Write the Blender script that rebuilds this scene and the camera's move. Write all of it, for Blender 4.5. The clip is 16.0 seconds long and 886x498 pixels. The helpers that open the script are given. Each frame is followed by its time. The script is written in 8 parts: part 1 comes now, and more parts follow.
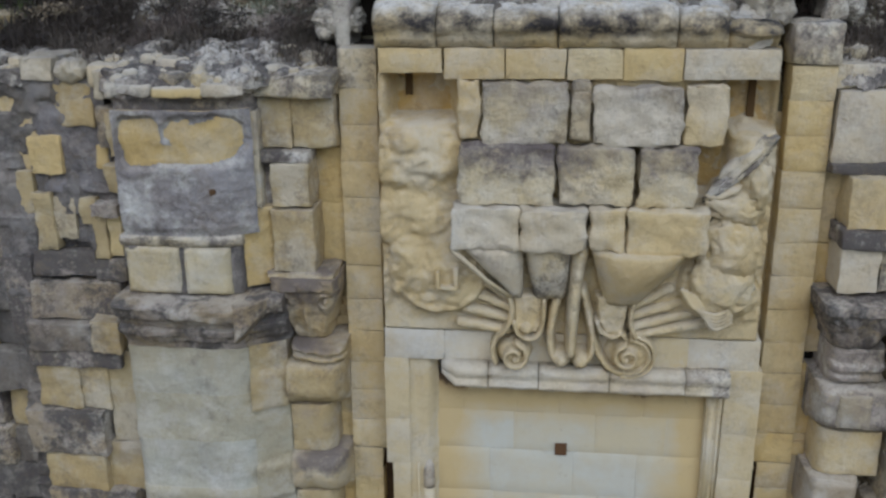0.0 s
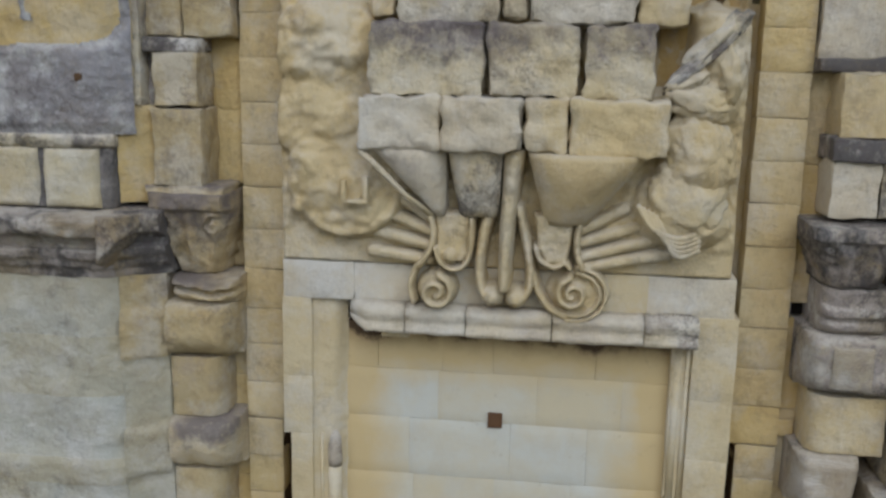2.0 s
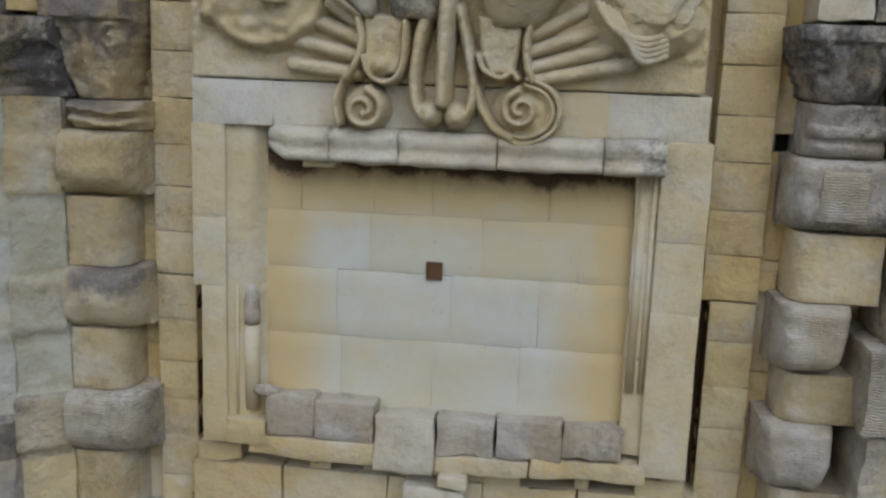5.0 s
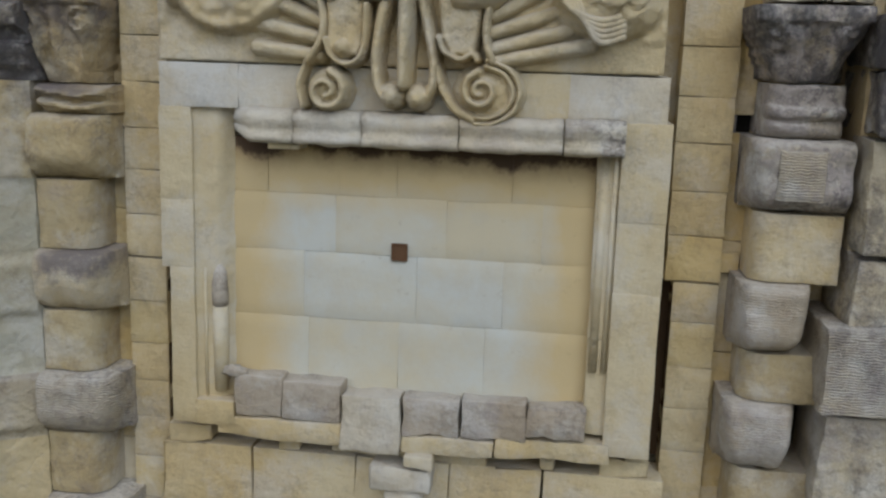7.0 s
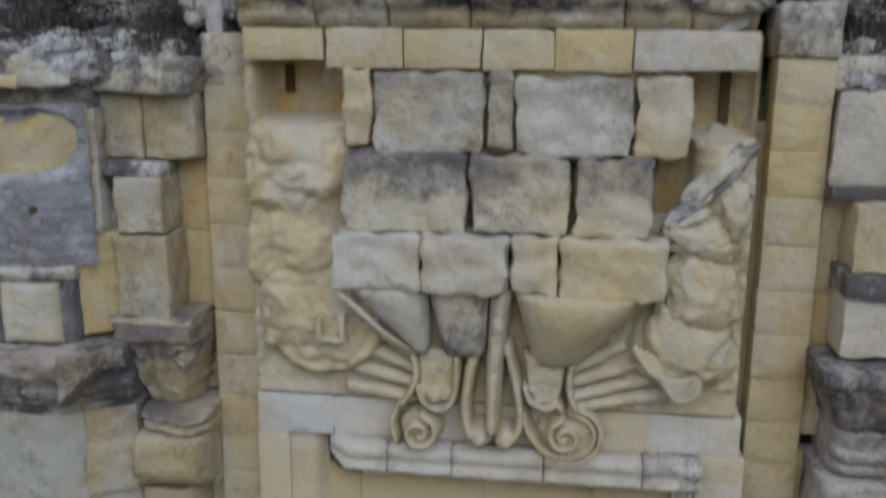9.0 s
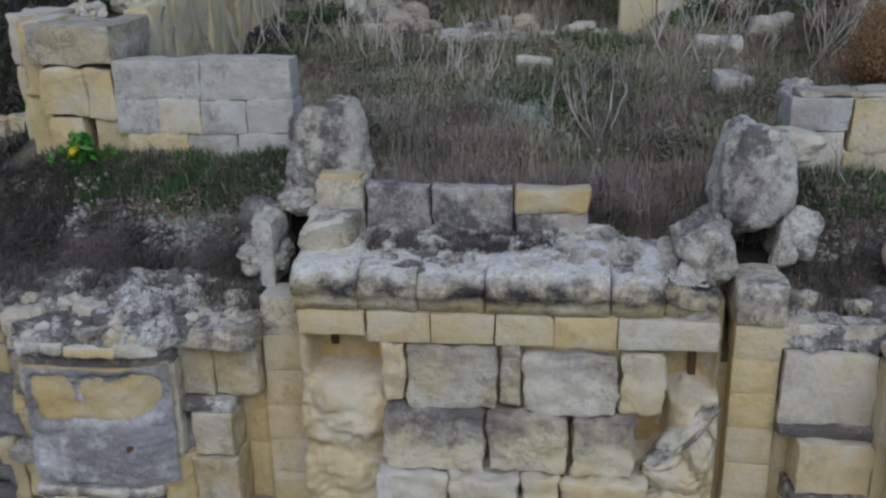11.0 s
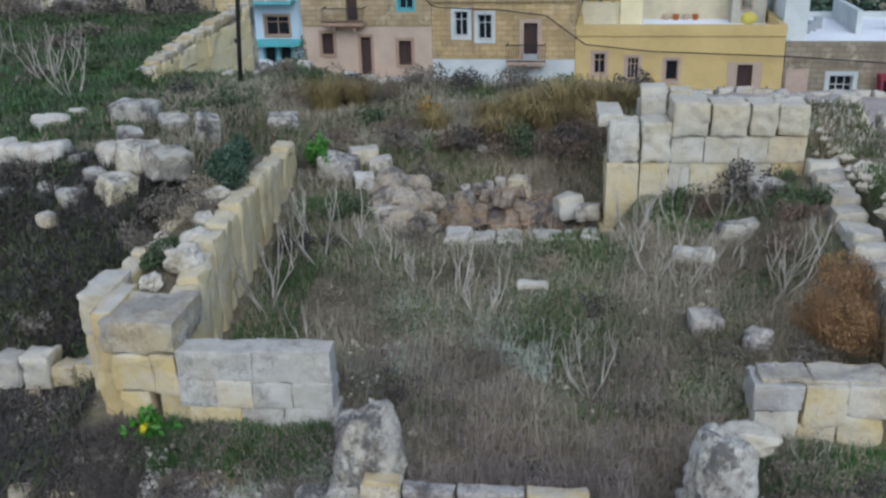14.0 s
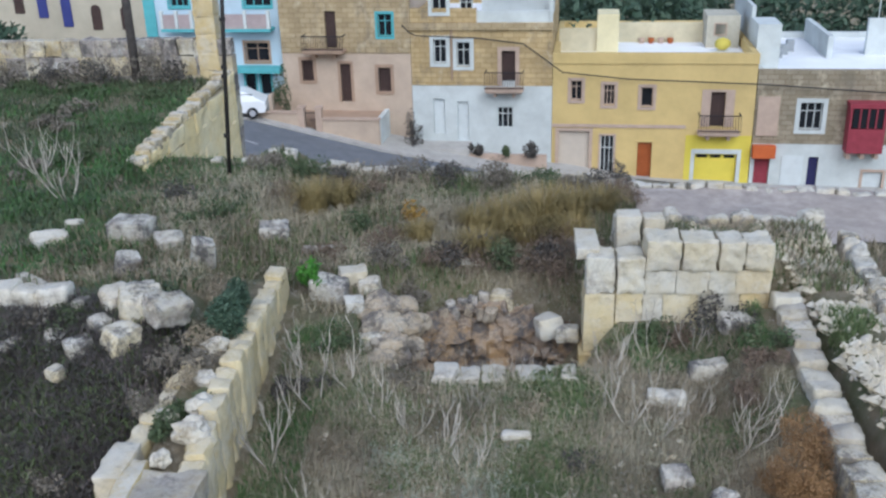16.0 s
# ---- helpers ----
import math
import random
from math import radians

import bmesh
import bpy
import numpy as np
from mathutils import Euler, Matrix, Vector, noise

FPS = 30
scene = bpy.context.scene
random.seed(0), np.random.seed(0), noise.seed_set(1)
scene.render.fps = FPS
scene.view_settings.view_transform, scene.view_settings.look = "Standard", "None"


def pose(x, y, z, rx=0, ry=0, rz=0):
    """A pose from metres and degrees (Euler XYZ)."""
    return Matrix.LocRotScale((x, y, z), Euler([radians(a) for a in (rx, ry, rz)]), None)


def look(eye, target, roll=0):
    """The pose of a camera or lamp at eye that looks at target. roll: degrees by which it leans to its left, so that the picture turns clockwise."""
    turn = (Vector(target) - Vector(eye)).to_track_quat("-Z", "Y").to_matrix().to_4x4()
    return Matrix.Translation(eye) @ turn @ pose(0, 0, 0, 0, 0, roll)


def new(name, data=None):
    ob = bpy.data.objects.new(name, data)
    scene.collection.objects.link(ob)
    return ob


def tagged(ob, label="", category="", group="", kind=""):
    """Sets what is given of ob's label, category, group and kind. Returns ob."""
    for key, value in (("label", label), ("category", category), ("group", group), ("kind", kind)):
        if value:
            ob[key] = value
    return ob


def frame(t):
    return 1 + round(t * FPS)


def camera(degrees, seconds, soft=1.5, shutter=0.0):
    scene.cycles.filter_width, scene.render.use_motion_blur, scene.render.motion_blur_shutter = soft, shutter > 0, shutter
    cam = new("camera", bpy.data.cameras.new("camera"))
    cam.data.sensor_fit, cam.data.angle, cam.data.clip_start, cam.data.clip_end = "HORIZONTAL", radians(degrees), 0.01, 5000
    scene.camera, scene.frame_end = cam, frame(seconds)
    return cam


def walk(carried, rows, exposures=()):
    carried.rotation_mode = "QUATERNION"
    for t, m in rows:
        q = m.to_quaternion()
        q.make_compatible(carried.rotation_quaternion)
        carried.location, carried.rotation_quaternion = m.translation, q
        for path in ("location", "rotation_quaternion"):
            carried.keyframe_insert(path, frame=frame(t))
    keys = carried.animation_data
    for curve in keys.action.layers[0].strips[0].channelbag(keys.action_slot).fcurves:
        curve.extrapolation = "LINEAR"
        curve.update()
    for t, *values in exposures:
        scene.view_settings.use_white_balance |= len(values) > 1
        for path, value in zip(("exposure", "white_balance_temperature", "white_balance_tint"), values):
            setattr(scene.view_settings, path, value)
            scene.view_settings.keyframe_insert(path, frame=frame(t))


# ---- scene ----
cam = camera(49.60, 16.0, soft=2.5, shutter=0.4)
ROWS = [  # seconds, x, y, z, tilt, roll, turn
    (0, -0.010, -0.002, 9.003, 71.40, 0.46, 6.37),
    (0.5, -0.061, 0.220, 8.811, 72.36, 0.53, 5.35),
    (1, 0.113, 0.419, 8.362, 74.39, 0.03, 5.79),
    (1.5, 0.346, 0.670, 7.958, 75.21, -0.46, 6.33),
    (2, 0.540, 0.970, 7.313, 78.03, -1.15, 7.24),
    (2.5, 0.587, 1.119, 6.742, 78.85, -1.21, 7.88),
    (3, 0.463, 1.268, 6.256, 80.00, -1.64, 6.96),
    (3.5, 0.480, 1.443, 6.112, 80.40, -1.78, 6.94),
    (4, 0.587, 1.566, 6.096, 79.91, -1.64, 6.91),
    (4.5, 0.738, 1.622, 6.053, 79.37, -1.77, 6.85),
    (5, 0.897, 1.633, 6.023, 78.80, -1.96, 7.37),
    (5.2, 0.948, 1.622, 6.020, 78.39, -1.93, 7.67),
    (7.3, 1.169, 1.588, 5.937, 78.69, -1.78, 7.77),
    (7.5, 1.127, 1.577, 6.074, 78.25, -1.85, 7.64),
    (8, 1.008, 1.582, 6.582, 77.44, -1.72, 8.03),
    (8.5, 0.828, 1.577, 7.296, 77.04, -1.27, 8.66),
    (9, 0.610, 1.622, 8.246, 76.11, -0.38, 7.65),
    (9.5, 0.638, 1.713, 9.189, 75.18, 0.31, 7.94),
    (9.7, 0.630, 1.664, 9.534, 74.82, 0.31, 7.60),
    (11.8, 0.420, 0.755, 11.286, 68.83, 1.15, 6.90),
    (12, 0.385, 0.730, 11.493, 68.41, 1.18, 6.83),
    (12.5, 0.339, 0.632, 12.090, 67.61, 1.26, 6.66),
    (13, 0.331, 0.592, 12.715, 67.45, 1.32, 6.51),
    (13.5, 0.318, 0.609, 13.366, 68.31, 1.41, 6.15),
    (14, 0.276, 0.638, 13.990, 69.02, 1.45, 5.55),
    (14.5, 0.220, 0.668, 14.635, 68.95, 1.49, 4.90),
    (15, 0.193, 0.653, 15.301, 68.60, 1.57, 4.41),
    (15.5, 0.205, 0.720, 15.907, 68.24, 1.52, 4.26),
    (16, 0.203, 0.748, 16.379, 67.98, 1.46, 4.16),
]
walk(cam, [(t, pose(x, y, z, rx, ry, rz)) for t, x, y, z, rx, ry, rz in ROWS], [(0, -0.04, 6000, 9), (2, -0.02, 6150, 9), (3.5, -0.08, 6280, 9), (4.5, -0.12, 6200, 9), (5, -0.14, 6050, 9), (8, -0.08, 5980, 9), (9.5, -0.26, 5620, 12), (12.5, 0.06, 5800, 8), (14.5, 0.42, 5780, 7.5), (16, 0.68, 5820, 8)])

# ---- light ----
world = bpy.data.worlds.new("overcast_sky")
scene.world = world
world.use_nodes = True
wn = world.node_tree.nodes
sky = wn.new("ShaderNodeTexSky")
sky.sky_type, sky.sun_disc = "NISHITA", False
sky.sun_elevation, sky.sun_rotation = radians(41), radians(208)
sky.air_density, sky.dust_density = 1.0, 1.5
world.node_tree.links.new(sky.outputs[0], wn["Background"].inputs[0])
wn["Background"].inputs[1].default_value = 0.11
sun = new("sun", bpy.data.lights.new("sun", "SUN"))
sun.data.energy, sun.data.angle, sun.data.color = 1.55, radians(50), (1.0, 0.98, 0.95)
sun.matrix_world = look((9, -17, 17), (0, 0, 0))


# ---- materials ----
class Nodes:
    """A small wrapper for building node materials."""

    def __init__(self, name):
        self.m = bpy.data.materials.new(name)
        self.m.use_nodes = True
        self.t = self.m.node_tree
        self.b = self.t.nodes["Principled BSDF"]
        self.pos = self.t.nodes.new("ShaderNodeNewGeometry")

    def link(self, a, b):
        self.t.links.new(a, b)

    def node(self, kind, **ins):
        n = self.t.nodes.new(kind)
        for k, v in ins.items():
            sock = n.inputs[k.replace("_", " ")]
            if isinstance(v, bpy.types.NodeSocket):
                self.link(v, sock)
            else:
                sock.default_value = v
        return n

    def noise(self, scale, detail=4.0, rough=0.6, stretch=None):
        vec = self.pos.outputs["Position"]
        if stretch:
            vec = self.node("ShaderNodeMapping", Vector=vec, Scale=stretch).outputs[0]
        return self.node("ShaderNodeTexNoise", Vector=vec, Scale=scale, Detail=detail, Roughness=rough).outputs["Fac"]

    def ramp(self, fac, a, b, lo=0.0, hi=1.0):
        n = self.t.nodes.new("ShaderNodeMapRange")
        self.link(fac, n.inputs[0])
        n.inputs[1].default_value, n.inputs[2].default_value, n.inputs[3].default_value, n.inputs[4].default_value = a, b, lo, hi
        return n.outputs[0]

    def mix(self, fac, a, b, blend="MIX"):
        n = self.t.nodes.new("ShaderNodeMix")
        n.data_type, n.blend_type = "RGBA", blend
        for v, s in ((fac, n.inputs[0]), (a, n.inputs[6]), (b, n.inputs[7])):
            if isinstance(v, bpy.types.NodeSocket):
                self.link(v, s)
            else:
                s.default_value = v if isinstance(v, float) else (*v, 1.0)
        return n.outputs[2]

    def math(self, op, a, b=0.0):
        n = self.t.nodes.new("ShaderNodeMath")
        n.operation = op
        for v, s in ((a, n.inputs[0]), (b, n.inputs[1])):
            if isinstance(v, bpy.types.NodeSocket):
                self.link(v, s)
            else:
                s.default_value = v
        return n.outputs[0]

    def done(self, colour, rough=0.9, height=None, strength=0.5, distance=0.02):
        if isinstance(colour, bpy.types.NodeSocket):
            self.link(colour, self.b.inputs["Base Color"])
        else:
            self.b.inputs["Base Color"].default_value = (*colour, 1.0)
        if isinstance(rough, bpy.types.NodeSocket):
            self.link(rough, self.b.inputs["Roughness"])
        else:
            self.b.inputs["Roughness"].default_value = rough
        self.b.inputs["Specular IOR Level"].default_value = 0.25
        if height is not None:
            bump = self.node("ShaderNodeBump", Height=height, Strength=strength, Distance=distance)
            self.link(bump.outputs[0], self.b.inputs["Normal"])
        return self.m


def limestone(name, warm, pale, grey=0.3, black=0.2, top=0.5, pits=0.5, worm=0.0, chalky=None, cap=0.0, relief_=0.5):
    """Weathered soft limestone: warm to pale body, chalky and mauve film in drifts, black crust, grey ledges; cap: crust on a block's upper part."""
    n = Nodes(name)
    rnd = n.node("ShaderNodeObjectInfo").outputs["Random"]
    body = n.mix(n.ramp(n.noise(0.9, 6, 0.6), 0.36, 0.64), warm, pale)
    body = n.mix(n.ramp(n.noise(3.4, 5, 0.6), 0.44, 0.74, 0.0, 0.38), body, tuple(c * k for c, k in zip(warm, (0.82, 0.74, 0.62))))
    body = n.mix(n.math("MULTIPLY", rnd, 0.28), body, tuple(min(1, c * k) for c, k in zip(warm, (0.84, 0.80, 0.74))))
    chalk = n.ramp(n.noise(1.9, 8, 0.7), 0.48, 0.61, 0.0, 0.25 + 0.6 * grey if chalky is None else chalky)
    body = n.mix(chalk, body, (0.58, 0.585, 0.565))
    grain = n.noise(11.0, 8, 0.78)
    patch = n.math("ADD", n.math("MULTIPLY", n.noise(2.1, 7, 0.68), 0.68), n.math("MULTIPLY", grain, 0.32))
    film = n.ramp(patch, 0.585 - 0.20 * grey, 0.665 - 0.20 * grey, 0.0, min(0.85, 0.06 + grey * 1.4))
    body = n.mix(film, body, (0.31, 0.275, 0.255))
    run = n.ramp(n.noise(2.4, 6, 0.65, (1.0, 1.0, 0.22)), 0.56, 0.74, 0.0, 0.15 + 0.3 * grey)
    body = n.mix(run, body, tuple(c * 0.55 for c in warm))
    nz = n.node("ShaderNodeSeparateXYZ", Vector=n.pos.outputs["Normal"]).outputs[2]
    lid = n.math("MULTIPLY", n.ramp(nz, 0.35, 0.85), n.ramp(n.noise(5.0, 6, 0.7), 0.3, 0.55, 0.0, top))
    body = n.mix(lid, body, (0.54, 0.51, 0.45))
    spot = n.math("ADD", n.math("MULTIPLY", n.noise(2.3, 7, 0.7, (1.0, 1.0, 0.7)), 0.68), n.math("MULTIPLY", n.noise(15.0, 8, 0.8), 0.32))
    crust = n.ramp(spot, 0.585 - 0.20 * black, 0.66 - 0.20 * black, 0.0, min(0.9, 0.12 + black * 1.6))
    body = n.mix(crust, body, (0.085, 0.08, 0.08))
    vein = n.math("ABSOLUTE", n.math("SUBTRACT", n.noise(5.5, 10, 0.72), 0.5))
    web = n.math("MULTIPLY", n.ramp(vein, 0.030, 0.006), n.ramp(n.noise(1.7, 5, 0.6), 0.56 - 0.25 * black, 0.70 - 0.25 * black))
    body = n.mix(n.math("MULTIPLY", web, min(0.8, 0.25 + 0.9 * black)), body, (0.10, 0.085, 0.085))
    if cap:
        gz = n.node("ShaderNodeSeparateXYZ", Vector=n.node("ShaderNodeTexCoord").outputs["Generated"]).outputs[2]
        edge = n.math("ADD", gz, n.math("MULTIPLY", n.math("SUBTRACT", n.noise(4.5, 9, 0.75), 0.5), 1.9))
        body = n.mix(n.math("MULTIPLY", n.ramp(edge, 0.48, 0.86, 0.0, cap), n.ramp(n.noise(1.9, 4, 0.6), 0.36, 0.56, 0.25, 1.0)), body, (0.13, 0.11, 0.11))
    # pit tones: dirt in hollows, plus relief shading the bump barely shows
    pit = n.math("ADD", n.math("MULTIPLY", n.noise(18, 8, 0.75), 0.45), n.math("MULTIPLY", n.noise(5, 8, 0.7), 0.55))
    body = n.mix(n.ramp(pit, 0.485, 0.38, 0.0, 0.12 + 0.5 * pits), body, (0.19, 0.155, 0.11))
    body = n.mix(n.ramp(pit, 0.53, 0.64, 0.0, 0.08 + 0.3 * pits), body, (0.60, 0.57, 0.50))
    h = n.math("ADD", n.math("MULTIPLY", n.noise(24, 6, 0.62), 0.35), n.math("MULTIPLY", n.noise(6, 7, 0.66), 1.6))
    if worm:
        wave = n.node("ShaderNodeTexWave", Vector=n.pos.outputs["Position"], Scale=20.0, Distortion=6.0, Detail=3.0, Detail_Scale=1.4)
        wave.bands_direction = "Z"
        groove = n.ramp(wave.outputs["Fac"], 0.55, 0.10)
        body = n.mix(n.math("MULTIPLY", groove, n.ramp(n.noise(3.0, 5), 0.35, 0.62, 0.0, 0.42 * min(1.0, worm * 1.3))), body, (0.14, 0.125, 0.12))
        h = n.math("ADD", h, n.math("MULTIPLY", wave.outputs["Fac"], worm * 0.5))
    return n.done(body, 0.92, h, 0.35 + 0.5 * relief_, 0.03)


stone_ochre = limestone("limestone_ochre", (0.54, 0.40, 0.17), (0.58, 0.47, 0.255), 0.05, 0.05, 0.2, 0.3)
stone_cream = limestone("limestone_cream", (0.55, 0.43, 0.225), (0.59, 0.51, 0.33), 0.16, 0.08, 0.4, 0.3)
stone_pale = limestone("limestone_pale", (0.55, 0.47, 0.32), (0.59, 0.56, 0.48), 0.26, 0.08, 0.5, 0.35)
stone_worn = limestone("limestone_weathered", (0.54, 0.45, 0.27), (0.60, 0.55, 0.43), 0.40, 0.40, 0.7, 0.6)
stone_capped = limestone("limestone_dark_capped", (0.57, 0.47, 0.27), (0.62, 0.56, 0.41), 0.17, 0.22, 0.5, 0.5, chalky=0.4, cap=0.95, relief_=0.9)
stone_dun = limestone("limestone_dun", (0.49, 0.415, 0.265), (0.53, 0.48, 0.375), 0.34, 0.30, 0.5, 0.7, cap=0.4, relief_=0.9)
stone_render = limestone("grey_lilac_render", (0.165, 0.15, 0.13), (0.20, 0.197, 0.205), 0.34, 0.46, 0.3, 0.5, chalky=0.12, relief_=0.9)
stone_grey = limestone("limestone_grey_lichen", (0.40, 0.345, 0.255), (0.42, 0.405, 0.375), 0.75, 0.50, 0.6, 0.7)
stone_top = limestone("limestone_white_head", (0.47, 0.43, 0.35), (0.60, 0.59, 0.56), 0.46, 0.70, 0.5, 1.0, chalky=0.6)
stone_dark = limestone("limestone_black_crust", (0.38, 0.31, 0.20), (0.36, 0.33, 0.28), 0.7, 0.72, 0.4, 0.8)
stone_worm = limestone("limestone_vermiculated", (0.47, 0.395, 0.265), (0.48, 0.445, 0.38), 0.40, 0.26, 0.5, 0.4, 1.0)
stone_rock = limestone("limestone_boulder", (0.46, 0.42, 0.335), (0.56, 0.545, 0.49), 0.46, 0.50, 0.3, 1.0, chalky=0.4, relief_=1.0)
stone_straw = limestone("limestone_straw", (0.55, 0.43, 0.205), (0.58, 0.50, 0.32), 0.08, 0.05, 0.9, 0.35, chalky=0.4)
stone_white = limestone("limestone_bleached", (0.52, 0.465, 0.36), (0.60, 0.575, 0.51), 0.28, 0.28, 0.4, 0.7, chalky=0.5)


def plain(name, colour, var=0.12, rough=0.85, scale=2.0, bump=0.15, metal=0.0):
    n = Nodes(name)
    c = n.mix(n.ramp(n.noise(scale, 6, 0.65), 0.35, 0.7), colour, tuple(k * (1 - 2 * var) for k in colour))
    c = n.mix(n.ramp(n.noise(scale * 0.22, 5, 0.6, (1, 1, 0.25)), 0.45, 0.75, 0.0, 2.5 * var), c, tuple(k * 0.6 for k in colour))
    n.b.inputs["Metallic"].default_value = metal
    return n.done(c, rough, n.noise(scale * 12, 5), bump, 0.02)


def soil():
    n = Nodes("dry_soil_with_litter")
    a = n.mix(n.ramp(n.noise(0.9, 8, 0.7), 0.38, 0.62), (0.25, 0.205, 0.14), (0.155, 0.145, 0.08))
    a = n.mix(n.ramp(n.noise(2.3, 8, 0.75), 0.45, 0.62, 0.0, 0.8), a, (0.32, 0.275, 0.205))
    a = n.mix(n.ramp(n.noise(0.45, 5), 0.52, 0.66, 0.0, 0.7), a, (0.10, 0.125, 0.06))
    peb = n.node("ShaderNodeTexVoronoi", Vector=n.pos.outputs["Position"], Scale=13.0).outputs["Distance"]
    white = n.math("MULTIPLY", n.ramp(peb, 0.30, 0.16), n.ramp(n.noise(1.6, 6, 0.7), 0.5, 0.62))
    a = n.mix(white, a, (0.48, 0.46, 0.42))
    a = n.mix(n.ramp(n.noise(1.1, 9, 0.8), 0.56, 0.68, 0.0, 0.8), a, (0.43, 0.395, 0.32))
    h = n.math("ADD", n.noise(8, 9, 0.8), n.math("MULTIPLY", n.noise(45, 6, 0.8), 0.5))
    return n.done(a, 0.95, h, 0.9, 0.08)


soil_mat = soil()


# ---- shared builders ----
def mesh_ob(name, verts, faces, mat, parent=None, label="", smooth=True):
    me = bpy.data.meshes.new(name)
    me.from_pydata([tuple(v) for v in verts], [], [tuple(f) for f in faces])
    if smooth:
        me.polygons.foreach_set("use_smooth", [True] * len(me.polygons))
    me.materials.append(mat)
    me.update()
    ob = new(name, me)
    if parent is not None:
        ob.parent = parent
    if label:
        ob["label"] = label
    return ob


def part(name, bm, mat, parent=None, label="", smooth=False):
    me = bpy.data.meshes.new(name)
    bmesh.ops.recalc_face_normals(bm, faces=bm.faces)
    bm.to_mesh(me)
    bm.free()
    if smooth:
        me.polygons.foreach_set("use_smooth", [True] * len(me.polygons))
    me.materials.append(mat)
    ob = new(name, me)
    if parent is not None:
        ob.parent = parent
    if label:
        ob["label"] = label
    return ob


def thing(name, label, category, at=(0, 0, 0), rz=0.0, group="", kind=""):
    ob = new(name)
    ob.empty_display_size = 0.1
    ob.matrix_world = pose(*at, 0, 0, rz)
    return tagged(ob, label, category, group, kind)


SEED = [0]


def worn_geo(h, r=0.03, cell=0.14, rough=0.012, low=0.02, most=9, jit=0.04):
    """A box of half sizes h with rounded, worn edges and an uneven skin: vertices and faces about its centre."""
    SEED[0] += 1
    off = Vector((SEED[0] * 7.31 % 97, SEED[0] * 3.77 % 89, SEED[0] * 5.13 % 83))
    r = min(r * 0.62, 0.45 * min(h))
    axes = []
    for k in h:
        n = max(1, min(most, int(round(2 * (k - r) / cell))))
        axes.append([-k] + [-(k - r) + 2 * (k - r) * i / n for i in range(n + 1)] + [k])
    index, verts, faces = {}, [], []
    rng = random.Random(SEED[0])
    shift = [[rng.uniform(-jit, jit) * min(0.25, max(h)) for _ in range(3)] for _ in range(8)]

    def skew(q):
        """Corners knocked out of true, blended between."""
        f = [min(1.0, max(0.0, 0.5 + 0.5 * c / k)) for c, k in zip(q, h)]
        out = [0.0, 0.0, 0.0]
        for n in range(8):
            w = 1.0
            for a in range(3):
                w *= f[a] if n >> a & 1 else 1 - f[a]
            for a in range(3):
                out[a] += w * shift[n][a]
        return Vector(out)

    def vid(p):
        key = tuple(round(c, 5) for c in p)
        if key not in index:
            c = Vector([max(-(k - r), min(k - r, v)) for v, k in zip(p, h)])
            d = Vector(p) - c
            q = c + d.normalized() * r if d.length > 1e-9 else Vector(p)
            nrm = d.normalized() if d.length > 1e-9 else Vector((0, 0, 1))
            s = noise.noise(q * 3.1 + off) * low + noise.noise(q * 8.0 + off) * rough * 1.2 + noise.noise(q * 19.0 + off) * rough * 0.7
            if len([1 for v, k in zip(p, h) if abs(v) > k - r - 1e-6]) > 1:  # chipped arrises
                s -= max(0.0, noise.noise(q * 5.0 + off * 1.3)) * r * 1.3
            index[key] = len(verts)
            verts.append(q + nrm * s + skew(q))
        return index[key]

    for ax in range(3):
        u, v = (ax + 1) % 3, (ax + 2) % 3
        for sgn in (-1, 1):
            for i in range(len(axes[u]) - 1):
                for j in range(len(axes[v]) - 1):
                    quad = []
                    for a, b in ((i, j), (i + 1, j), (i + 1, j + 1), (i, j + 1)):
                        p = [0, 0, 0]
                        p[ax], p[u], p[v] = sgn * h[ax], axes[u][a], axes[v][b]
                        quad.append(vid(p))
                    faces.append(quad if sgn > 0 else quad[::-1])
    return verts, faces


def stone(name, x0, x1, y0, y1, z0, z1, mat, parent=None, r=0.03, cell=0.14, rough=0.012, low=0.02, turn=0.0, lean=0.0, label="", jit=0.04, most=9):
    """One worn block, its own origin at its middle."""
    h = (abs(x1 - x0) / 2, abs(y1 - y0) / 2, abs(z1 - z0) / 2)
    ob = mesh_ob(name, *worn_geo(h, r, cell, rough, low, most, jit), mat, parent, label)
    ob.data.set_sharp_from_angle(angle=radians(38))
    ob.matrix_basis = pose((x0 + x1) / 2, (y0 + y1) / 2, (z0 + z1) / 2, 0, lean, turn)
    return ob


def box_bm(*boxes):
    bm = bmesh.new()
    for x0, x1, y0, y1, z0, z1 in boxes:
        bmesh.ops.create_cube(bm, size=1.0, matrix=Matrix.LocRotScale(((x0 + x1) / 2, (y0 + y1) / 2, (z0 + z1) / 2), None, (abs(x1 - x0), abs(y1 - y0), abs(z1 - z0))))
    return bm


def lerp_table(table, v):
    if v <= table[0][0]:
        return table[0][1]
    for (a, p), (b, q) in zip(table, table[1:]):
        if v <= b:
            return p + (q - p) * (v - a) / (b - a)
    return table[-1][1]


def smooth01(v):
    v = max(0.0, min(1.0, v))
    return v * v * (3 - 2 * v)


